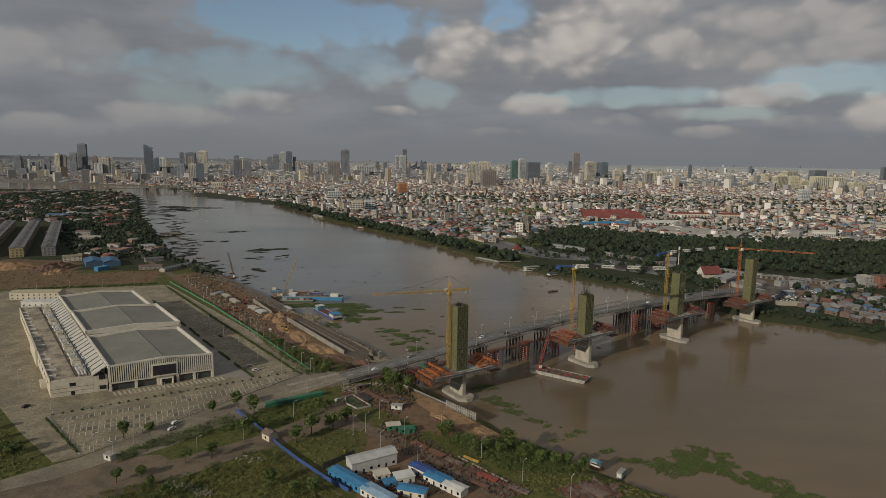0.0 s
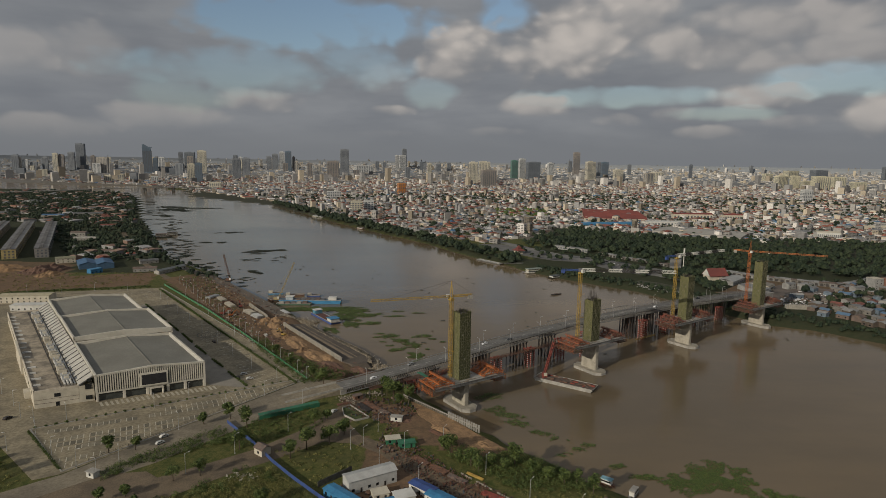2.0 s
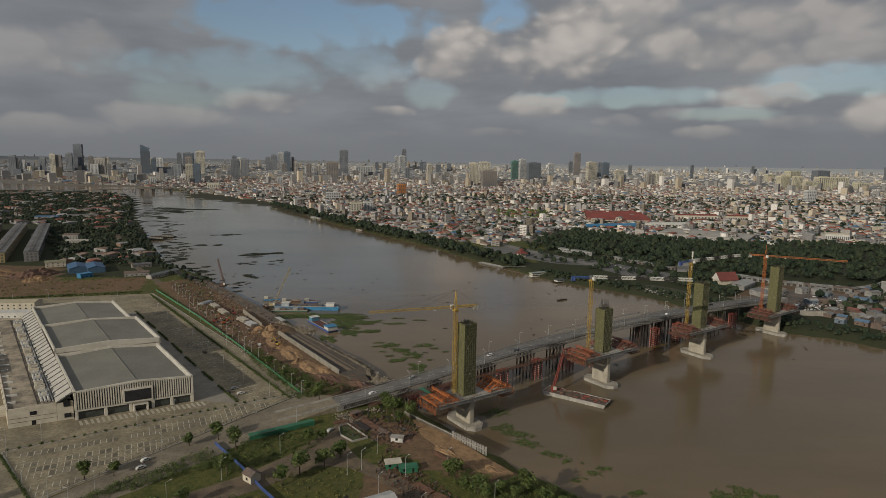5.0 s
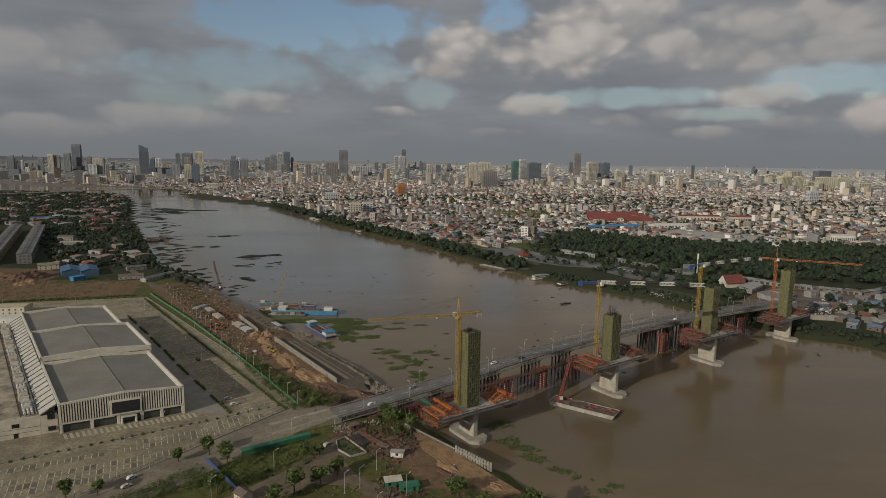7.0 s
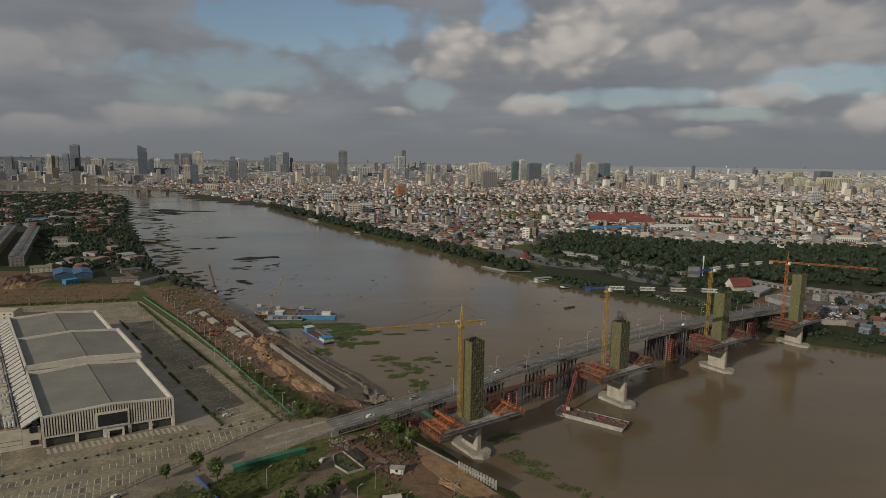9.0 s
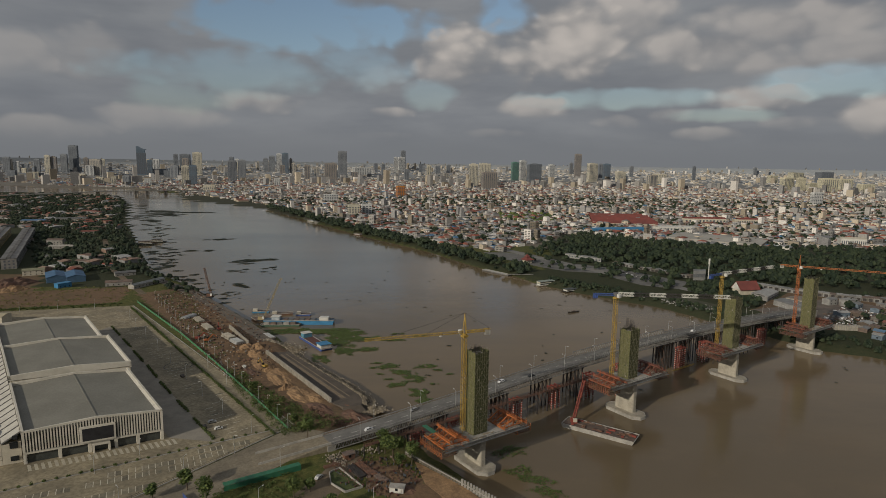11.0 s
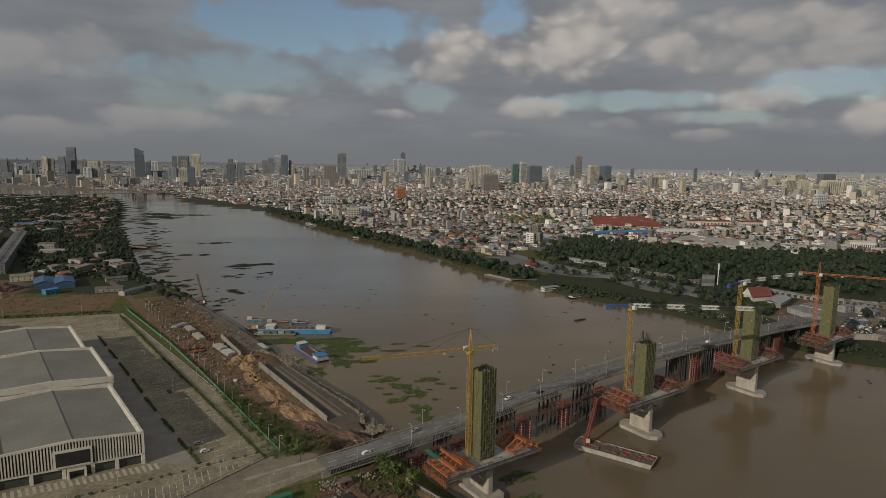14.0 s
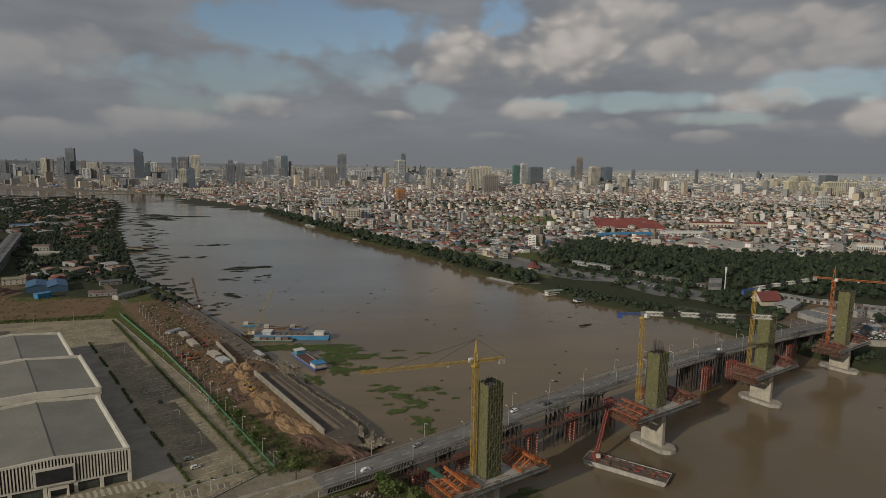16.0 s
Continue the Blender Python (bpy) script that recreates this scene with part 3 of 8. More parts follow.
def gangway():
    root = thing("service_gangway", AXIS, "rusty latticed service gangway on piles beside the bridge", "gangway")
    for a in np.arange(-158, -6, 8.0):
        z = 10.6 + 0.016 * (a + 158)
        m = MB()
        for n in (25.2, 27.0):
            m.beam((a, n, z), (a + 8, n, z + 0.13), 0.25, 0.25)
            m.beam((a, n, z + 1.3), (a + 8, n, z + 1.43), 0.15, 0.15)
            for i in range(5):
                m.beam((a + i * 1.6, n, z), (a + i * 1.6 + 0.8, n, z + 1.3), 0.12)
                m.beam((a + i * 1.6 + 0.8, n, z + 1.3), (a + i * 1.6 + 1.6, n, z), 0.12)
        m.box(a, a + 8, 25.2, 27.0, z - 0.05, z + 0.06)
        part("span", m, RUST, root)
        if a > -120:
            p = MB()
            p.tube((a, 26.1, -3), (a, 26.1, z - 0.1), 0.35)
            part("post", p, DARKSTEEL, root)
        else:
            p = MB()
            p.tube((a, 26.1, 2), (a, 26.1, z - 0.1), 0.3)
            part("post", p, DARKSTEEL, root)


gangway()


def trestle_far():
    root = thing("work_trestle", AXIS, "grey timber work trestle on thin piles in the river", "trestle")
    deck = MB()
    deck.box(124, 176, 20, 27, 7.6, 8.2)
    part("deck", deck, CONCRETE, root)
    for s in np.arange(126, 176, 6.0):
        for n in (21, 26):
            part("post", MB().tube((s, n, -3), (s, n, 7.6), 0.25, n=6), DARKSTEEL, root)
    walk_m = MB()
    walk_m.box(80, 104, 22.5, 24.0, 2.6, 2.8)
    for s in np.arange(80, 105, 2.0):
        walk_m.beam((s, 22.5, 2.8), (s, 22.5, 3.9), 0.14)
    walk_m.beam((80, 22.5, 3.9), (104, 22.5, 3.9), 0.16)
    walk_m.beam((80, 22.5, 3.3), (104, 22.5, 3.3), 0.14)
    part("walkway", walk_m, YELLOW, root, "yellow railed walkway above the water")


trestle_far()


# ---- new bridge: piers, pylons, cranes ----
PIERS = ((-111.8, 17.2, 57.0), (0.0, 22.2, 50.5), (109.0, 22.0, 56.0), (220.0, 19.5, 58.5))


def bridge_pier(s, zt, seed):
    rng = random.Random(seed)
    root = thing("bridge_pier", on_axis(s, 0), "unfinished concrete bridge pier standing on a pointed footing in the river", "bridge pier", "piers of the new bridge")
    ring = [(-5.5, -9), (-2.0, -12.5), (2.0, -12.5), (5.5, -9), (5.5, 9), (2.0, 12.5), (-2.0, 12.5), (-5.5, 9)]
    f = MB().prism(ring, -3.2, 1.7)
    inner = [(x * 0.93, y * 0.95) for x, y in ring]
    f.prism(inner, 1.7, 1.85)
    part("footing", f, NEW_CONCRETE, root, "pale concrete footing with a pointed end")
    for i in range(8):
        (ax, ay), (bx, by) = ring[i], ring[(i + 1) % 8]
        n = max(1, int(math.hypot(bx - ax, by - ay) / 3))
        for j in range(n):
            p = MB()
            t0, t1 = (j + 0.03) / n, (j + 0.97) / n
            a = Vector((ax + (bx - ax) * t0, ay + (by - ay) * t0, 0)) * 1.015
            b = Vector((ax + (bx - ax) * t1, ay + (by - ay) * t1, 0)) * 1.015
            p.beam((a.x, a.y, 0.9), (b.x, b.y, 0.9), 0.22, 1.9)
            part("form_panel", p, CONCRETE, root)
    c = MB()
    zc = zt - 2.0
    oval = [(-1.6, -6.1), (-1.1, -6.5), (1.1, -6.5), (1.6, -6.1), (1.6, 6.1), (1.1, 6.5), (-1.1, 6.5), (-1.6, 6.1)]
    c.hexa([(x, y, 1.8) for x, y in oval], [(x, y * 0.97, zc) for x, y in oval])
    part("column", c, NEW_CONCRETE, root, "pale board-marked concrete column")
    g = MB()
    g.hexa([(-20, -3.6, zt - 2.0), (20, -3.6, zt - 2.0), (20, 3.6, zt - 2.0), (-20, 3.6, zt - 2.0)], [(-21, -4.8, zt - 0.9), (21, -4.8, zt - 0.9), (21, 4.8, zt - 0.9), (-21, 4.8, zt - 0.9)])
    part("box_girder", g, CONCRETE, root, "stained concrete box girder cantilevering both ways")
    top = MB()
    top.box(-22, 22, -8.6, 8.6, zt - 0.9, zt - 0.4)
    part("deck_slab", top, CONCRETE, root)
    edge = MB()
    for y in (-8.7, 8.7):
        edge.beam((-24, y, zt - 0.2), (26, y, zt - 0.2), 0.3, 0.5)
        for x in np.arange(-23, 26, 1.5):
            edge.beam((x, y, zt), (x, y, zt + 1.0), 0.1)
            edge.beam((x, y * 1.12, zt - 0.9), (x, y, zt - 0.5), 0.15)
        edge.beam((-24, y, zt + 1.0), (26, y, zt + 1.0), 0.12)
        edge.beam((-24, y * 1.1, zt - 0.9), (26, y * 1.1, zt - 0.9), 1.2, 0.12)
    part("edge_scaffold", edge, STEEL, root, "grey edge scaffold with handrail")
    for _ in range(30):
        x, y, a = rng.uniform(-20, 22), rng.uniform(-7.5, 7.5), rng.uniform(-0.3, 0.3)
        if abs(x) < 5 and abs(y) < 4.4:
            continue
        l = rng.uniform(1.2, 4)
        bd = MB().beam((x, y, zt - 0.25), (x + l * math.cos(a), y + l * math.sin(a), zt - 0.25), rng.uniform(0.4, 1.4), 0.3)
        part("formwork_board", bd, mat("boards", (0.27, 0.22, 0.155), (0.17, 0.135, 0.10), rough=0.9, rnd=0.7), root)
    return root


def form_traveller(s, zt, sgn, m, label, seed):
    """A travelling form: rhombic trusses, cross beams, hanging platforms and bars."""
    rng = random.Random(seed)
    root = thing("form_traveller", on_axis(s, 0, zt - 0.4) @ Matrix.Rotation(0 if sgn > 0 else math.pi, 4, "Z"), label, "form traveller", "form travellers of the new bridge")
    for y in (-5.5, -1.8, 1.8, 5.5):
        t = MB()
        pts = [(-7, y, 0.3), (0, y, 0.3), (7, y, 0.5), (0, y, 4.2)]
        for i, j in ((0, 1), (1, 2), (0, 3), (3, 2), (1, 3)):
            t.beam(pts[i], pts[j], 0.42, 0.42)
        for k in range(3):
            t.beam((k * 2.2, y, 0.4), (k * 2.2 + 1.2, y, 3.4 - k * 1.1), 0.18)
        part("main_truss", t, m, root)
    for x, z in ((0, 4.3), (7, 0.7), (-7, 0.6), (3.6, 2.6)):
        b = MB()
        b.beam((x, -8, z), (x, 8, z), 0.5, 0.6)
        for i in range(8):
            b.beam((x, -8 + i * 2, z), (x, -7 + i * 2, z + 1.0), 0.14)
            b.beam((x, -7 + i * 2, z + 1.0), (x, -6 + i * 2, z), 0.14)
        b.beam((x, -8, z + 1.0), (x, 8, z + 1.0), 0.18)
        part("cross_beam", b, m, root)
    for x in (0.5, 3.8, 7.5):
        h = MB()
        for y in np.linspace(-8, 8, 6):
            h.beam((x, y, -3.0), (x, y, 0.6), 0.1)
        part("hanger", h, STEEL, root)
    p = MB()
    p.box(0.0, 8.4, -8.6, 8.6, -3.2, -3.05)
    part("hanging_platform", p, mat("platform_boards", (0.16, 0.105, 0.07), (0.10, 0.07, 0.05), rough=0.9, scale=0.5), root, "brown boarded hanging platform")
    for y in np.linspace(-8, 8, 7):
        part("platform_beam", MB().beam((-0.4, y, -3.4), (8.8, y, -3.4), 0.22, 0.36), m, root)
    for x in (0.2, 8.6):
        fr = MB()
        fr.beam((x, -8.7, -2.1), (x, 8.7, -2.1), 0.14)
        fr.beam((x, -8.7, -1.0), (x, 8.7, -1.0), 0.14)
        for y in np.arange(-8.7, 8.8, 1.45):
            fr.beam((x, y, -3.4), (x, y, 0.4), 0.13)
            fr.beam((x, y, -3.2), (x, min(y + 1.45, 8.7), -1.0), 0.10)
        part("end_frame", fr, m, root)
    bars = MB()
    for _ in range(230):
        x, y, z = rng.uniform(-6, 8.5), rng.uniform(-8, 8), rng.choice((-2.4, -1.2, 0.0, 0.6, 1.2, 1.8))
        a = rng.uniform(0, 3.14)
        l = rng.uniform(1, 3)
        bars.beam((x, y, z), (x + l * math.cos(a), y + l * math.sin(a), z + rng.uniform(-0.9, 1.4)), rng.uniform(0.09, 0.16), None, rng.choice((0, 0, 0, 1, 2)))
    tagged(part("loose_bar", bars, [m, RUST, BAMBOO], root), "loose bars and tubes", kind="stuff")
    return root


def pylon(s, z0, z1, seed, rebar):
    rng = random.Random(seed)
    ws, wn = 4.0, 3.6
    root = thing("pylon", on_axis(s, 0, z0), "tall bridge pylon wrapped in green netting and scaffold tubes", "pylon", "pylons of the new bridge")
    h = z1 - z0
    core = MB().box(-ws + 0.9, ws - 0.9, -wn + 0.9, wn - 0.9, 0, h - 1.5)
    part("core", core, CONCRETE, root)
    corners = [(-ws, -wn), (ws, -wn), (ws, wn), (-ws, wn)]
    for i in range(4):
        (ax, ay), (bx, by) = corners[i], corners[(i + 1) % 4]
        n = MB()
        cols, rows = 9, int(h / 0.9)
        nx, ny = (by - ay), -(bx - ax)
        q = math.hypot(nx, ny)
        vs, fs = [], []
        for r in range(rows + 1):
            for c in range(cols + 1):
                t = c / cols
                bulge = 0.05 * math.sin(c * 2.1 + r * 0.7 + i) + rng.uniform(-0.03, 0.03)
                vs.append((ax + (bx - ax) * t + nx / q * bulge, ay + (by - ay) * t + ny / q * bulge, 0.2 + (h - 0.2) * r / rows + (rng.uniform(-0.5, 0.5) if r == rows else 0)))
        for r in range(rows):
            for c in range(cols):
                if rng.random() < 0.008:
                    continue
                k = r * (cols + 1) + c
                fs.append((k, k + 1, k + cols + 2, k + cols + 1))
        n.add(vs, fs)
        # face 3 looks to the sun and takes the lighter painted copy
        part("netting", n, NET_SUNLIT if i == 3 else NET, root, "green netting in a lighter tone for its sunlit side" if i == 3 else "green netting in a darker tone for its shaded side")
        off = 0.22
        ox, oy = nx / q * off, ny / q * off
        for j in range(6):
            t = j / 6
            part("standard", MB().tube((ax + (bx - ax) * t + ox, ay + (by - ay) * t + oy, 0), (ax + (bx - ax) * t + ox, ay + (by - ay) * t + oy, h + rng.uniform(0.3, 2.0)), 0.055, n=5), BAMBOO, root)
        for lev in range(int(h / 6)):
            br = MB()
            z = 0.5 + lev * 6
            for j in range(2):
                t0, t1 = j / 2, (j + 1) / 2
                p0 = (ax + (bx - ax) * t0 + ox * 1.4, ay + (by - ay) * t0 + oy * 1.4)
                p1 = (ax + (bx - ax) * t1 + ox * 1.4, ay + (by - ay) * t1 + oy * 1.4)
                br.beam((*p0, z), (*p1, z + 6), 0.09)
                br.beam((*p1, z), (*p0, z + 6), 0.09)
            part("brace", br, BAMBOO, root)
    for z in np.arange(1.8, h, 1.8):
        lg = MB()
        for i in range(4):
            a, b = corners[i], corners[(i + 1) % 4]
            lg.beam((a[0] * 1.07, a[1] * 1.08, z), (b[0] * 1.07, b[1] * 1.08, z), 0.06)
        part("ledger", lg, BAMBOO, root)
    bars = MB()
    for _ in range(60):
        x, y = rng.uniform(-ws + 0.8, ws - 0.8), rng.uniform(-wn + 0.8, wn - 0.8)
        bars.beam((x, y, h - 2), (x + rng.uniform(-.1, .1), y, h + rng.uniform(0.2, 1.5) + (rebar if x < 0.8 and x > -1.6 else rebar * 0.3)), 0.07)
    part("rebar", bars, DARKSTEEL, root, "bare reinforcing bars above the form")
    return root


def lattice(mb, p, q, w, bay, chord, web, mi=0, tri=False):
    """A square lattice boom between two points."""
    p, q = Vector(p), Vector(q)
    d = (q - p)
    n = max(2, round(d.length / bay))
    dn = d.normalized()
    side = dn.cross(Vector((0, 0, 1)))
    side = side.normalized() if side.length > 0.05 else Vector((1, 0, 0))
    up = side.cross(dn).normalized()
    cs = [side * (a * w / 2) + up * (b * w / 2) for a, b in ((-1, -1), (1, -1), (1, 1), (-1, 1))]
    for c in cs:
        mb.beam(p + c, q + c, chord, chord, mi)
    for i in range(n):
        a, b = p + d * (i / n), p + d * ((i + 1) / n)
        for k in range(4):
            c0, c1 = cs[k], cs[(k + 1) % 4]
            mb.beam(a + (c0 if i % 2 else c1), b + (c1 if i % 2 else c0), web, web, mi)
            mb.beam(a + c0, a + c1, web, web, mi)


def tower_crane(s, n, z0, z1, jib_dir, jib_len, style, label, mast_m):
    root = thing("tower_crane", on_axis(s, n, z0), label, "tower crane", "tower cranes at the pylons")
    h = z1 - z0
    m = MB()
    lattice(m, (0, 0, 0.3), (0, 0, h), 1.7, 1.9, 0.2, 0.1)
    part("mast", m, mast_m, root)
    part("base_plate", MB().box(-1.3, 1.3, -1.3, 1.3, 0, 0.4), CONCRETE, root)
    for z in (h * 0.35, h * 0.7):
        t = MB()
        for y in (-0.8, 0.8):
            t.beam((0, y, z), (3.6, y * 1.6, z), 0.2)
        part("wall_tie", t, mast_m, root)
    a = math.atan2(jib_dir[1], jib_dir[0]) - BANG
    top = MB()
    top.box(-1.3, 1.3, -1.3, 1.3, h, h + 0.9)
    top.tube((0, 0, h + 0.9), (0, 0, h + 1.6), 1.1, n=12)
    part("slewing_ring", top, mast_m, root)
    u = Vector((math.cos(a), math.sin(a), 0))
    v = Vector((-u.y, u.x, 0))
    cab = MB()
    c = u * 1.2 - v * 1.9 + Vector((0, 0, h + 1.0))
    cab.box(c.x - 0.9, c.x + 0.9, c.y - 0.9, c.y + 0.9, c.z, c.z + 2.0)
    part("cab", cab, WHITE, root, "white operator's cab")
    zj = h + 2.4
    back = 13.0
    if style == "apex":
        j = MB()
        lattice(j, u * 1.0 + Vector((0, 0, zj)), u * jib_len + Vector((0, 0, zj + 0.6)), 1.0, 1.6, 0.14, 0.075)
        part("jib", j, mast_m, root)
        ap = MB()
        tip = Vector((0, 0, h + 11.5))
        for e in (u * 0.8, u * -0.8):
            for g in (v * 0.7, v * -0.7):
                ap.beam(e + g + Vector((0, 0, h + 1.5)), tip, 0.22)
        ap.beam(u * 0.4 + Vector((0, 0, h + 6)), u * -0.4 + Vector((0, 0, h + 6)), 0.15)
        part("apex_frame", ap, mast_m, root)
        ti = MB()
        for r in (0.4, 0.82):
            ti.beam(tip, u * (jib_len * r) + Vector((0, 0, zj + 0.6)), 0.09)
        ti.beam(tip, u * -back + Vector((0, 0, zj + 0.6)), 0.09)
        part("tie_bar", ti, DARKSTEEL, root)
    else:
        k, seg, pale = 0, jib_len / 7, True
        while k < 7:
            j = MB()
            lattice(j, u * (1.0 + k * seg) + Vector((0, 0, zj + 0.3)), u * (1.0 + (k + 1) * seg) + Vector((0, 0, zj + 0.3)), 1.7, 1.7, 0.26, 0.16)
            part("jib_section", j, WHITE if pale else DARKSTEEL, root, "white jib section" if pale else "dark jib section")
            pale, k = not pale, k + 1
        h2 = MB()
        h2.box(-1.2, 1.2, -1.2, 1.2, h + 1.4, h + 3.6)
        part("turntable_head", h2, STEEL, root)
    cj = MB()
    lattice(cj, u * -1.0 + Vector((0, 0, zj)), u * -back + Vector((0, 0, zj)), 1.0, 1.6, 0.2, 0.12)
    part("counter_jib", cj, mast_m if style == "apex" else BLUEFENCE, root)
    cw = MB()
    for i in range(3):
        b = u * (-back + 0.4 + i * 0.9) + Vector((0, 0, zj - 1.2))
        cw.beam(b - v * 0.8, b + v * 0.8, 0.7, 2.2)
    part("counterweight", cw, CONCRETE if style == "apex" else BLUEFENCE, root)
    hook = MB()
    hp = u * (jib_len * 0.25)
    hook.box(hp.x - 0.5, hp.x + 0.5, hp.y - 0.5, hp.y + 0.5, zj - 1.2, zj - 0.5)
    part("trolley", hook, WHITE, root)
    return root


for k, (s, zt, z1) in enumerate(PIERS):
    bridge_pier(s, zt, 10 + k)
    pylon(s, zt - 0.4, z1, 20 + k, (0.8, 5.0, 0.8, 0.5)[k])
    far_m = mat("dull_red_steel", (0.185, 0.066, 0.040), (0.105, 0.045, 0.034), rough=0.75, island=0.5)
    near_m = ORANGE if k == 0 else far_m if k > 1 else mat("faded_orange", (0.28, 0.088, 0.042), (0.17, 0.062, 0.036), rough=0.75, island=0.5)
    form_traveller(s - 17, zt, -1, near_m, "bright orange form traveller hanging at the girder's end" if k == 0 else "red form traveller hanging at the girder's end", 40 + k)
    form_traveller(s + 19, zt, 1, ORANGE if k == 0 else far_m, "orange form traveller on the unfinished girder" if k == 0 else "dull red form traveller on the unfinished girder", 50 + k)

tower_crane(-117.8, 2.4, 16.8, 63.8, (-44, -15), 47.5, "apex", "yellow tower crane with a long level jib", YELLOW)
tower_crane(-10.4, 3.0, 21.8, 69.0, (1, -0.10), 62, "flat", "yellow tower crane with a white and dark jib", YELLOW)
tower_crane(98.0, 3.5, 21.6, 70.5, (48, 26), 58, "flat", "ochre tower crane with a white and dark jib", YELLOW)
tower_crane(206.5, 4.0, 19.1, 66.0, (50, -30), 58, "apex", "orange tower crane with a tapering apex", ORANGE)

canopy = MB()
canopy.box(-1.2, 1.2, -4.6, 4.6, 0, 0.15)
solo("green_canopy", canopy, GREENSHEET, "green sheet canopy on the form traveller", "canopy").matrix_world = on_axis(-111.8 - 23.0, 5.5, 17.2 + 4.3)


# ---- street lamps and traffic on the bridge ----
def street_lamp(at, hgt=9.0, arm=1.6, group="street lamps", label="grey galvanised street lamp with one short arm", name="street_lamp"):
    key = ("lamp", hgt, arm, name)
    if key not in MATS:
        root = thing(name, at, label, "street lamp", group)
        p = MB().tube((0, 0, 0), (0, 0, hgt), 0.13, 0.08)
        part("pole", p, LAMPGREY, root)
        part("base", MB().box(-0.25, 0.25, -0.25, 0.25, -0.05, 0.3), CONCRETE, root)
        a = MB().tube((0, 0, hgt - 0.1), (0, -arm, hgt + 0.25), 0.07, 0.06)
        part("arm", a, LAMPGREY, root)
        hd = MB().box(-0.16, 0.16, -arm - 0.8, -arm + 0.1, hgt + 0.18, hgt + 0.36)
        part("lamp_head", hd, WHITE, root)
        MATS[key] = root
        return root
    return copy_thing(MATS[key], at)


for i, s in enumerate(np.arange(-154, 296, 27.0)):
    street_lamp(on_axis(s, ROAD_A - 0.7 + swing(s), deck_z(s) - 0.4, 180), group="lamps along the bridge")
    street_lamp(on_axis(s + 13, ROAD_B + 0.7 + swing(s + 13), deck_z(s + 13) - 0.4, 0), group="lamps along the bridge")


def car(at, m, label, kind="car"):
    root = thing("car", at, label, "car", "cars on the roads")
    b = MB()
    l, w = 2.2, 0.88
    prof = [(-l, 0.35), (-l, 0.85), (-l + 0.35, 1.0), (-l + 0.75, 1.5), (0.55, 1.52), (1.15, 0.98), (l - 0.1, 0.82), (l, 0.35)]
    low = [(x, -w, z) for x, z in prof]
    top = [(x, w, z) for x, z in prof]
    b.hexa(low, top)
    part("body", b, m, root)
    g = MB()
    for y in (-w - 0.015, w + 0.015):
        vs = [(-l + 0.75, y, 1.02), (-l + 0.95, y, 1.42), (0.45, y, 1.44), (0.95, y, 1.02)]
        g.add(vs, [(0, 1, 2, 3)])
    part("side_window", g, GLASS, root)
    g = MB()
    g.add([(0.6, -0.75, 1.49), (1.13, -0.8, 1.02), (1.13, 0.8, 1.02), (0.6, 0.75, 1.49)], [(0, 1, 2, 3)])
    o = part("windscreen", g, GLASS, root)
    o.location = (0.02, 0, 0.02)
    for x in (-1.35, 1.35):
        for y in (-0.86, 0.86):
            part("wheel", MB().tube((x, y - 0.1, 0.32), (x, y + 0.1, 0.32), 0.32, n=10), RUBBER, root)
    return root


CARW = mat("car_white", (0.70, 0.70, 0.70), rough=0.3, var=0.05, bump=0)
CARD = mat("car_dark", (0.03, 0.033, 0.036), rough=0.25, var=0.05, bump=0)
CARS = mat("car_silver", (0.38, 0.38, 0.38), rough=0.3, var=0.05, bump=0, metal=0.4)
for s, n, m, lab in ((-148, 35, CARW, "white saloon car on the bridge road"), (-120, 40.5, CARS, "silver saloon car on the bridge road"), (-43, 35, CARD, "dark saloon car on the bridge road"),
                     (-62, 40, CARW, "white hatchback on the bridge road"), (120, 35, CARW, "white car on the far part of the bridge"), (190, 40, CARD, "dark car on the far part of the bridge")):
    slope = math.atan2(deck_z(s + 1) - deck_z(s - 1), 2)
    car(on_axis(s, n + swing(s), deck_z(s) + 0.01, 180 if n > 37 else 0) @ Matrix.Rotation(-slope if n < 37 else slope, 4, "Y"), m, lab)

# ---- hall ----
HA, E1, E2 = np.array([-180.0, 340.5]), np.array([0.905, 0.425]), np.array([-0.6, 0.8])


def hall_xy(u, v):
    p = HA + u * E1 + v * E2
    return float(p[0]), float(p[1])


def hall_box(mb, u0, u1, v0, v1, z0, z1, mi=0):
    return mb.prism([hall_xy(u0, v0), hall_xy(u1, v0), hall_xy(u1, v1), hall_xy(u0, v1)], z0, z1, mi)


def hall_quad(mb, pts, mi=0, thick=0.25):
    """A slab through corners given as u, v, z."""
    top = [(*hall_xy(u, v), z) for u, v, z in pts]
    mb.hexa([(x, y, z - thick) for x, y, z in top], top, mi)
    return mb


def hall_beam(mb, p, q, w, h=None):
    return mb.beam((*hall_xy(*p[:2]), p[2]), (*hall_xy(*q[:2]), q[2]), w, h)


G0 = 4.62


HALLWHITE = mat("weathered_white", (0.54, 0.505, 0.43), (0.43, 0.40, 0.335), rough=0.6, scale=0.15, var=0.15)


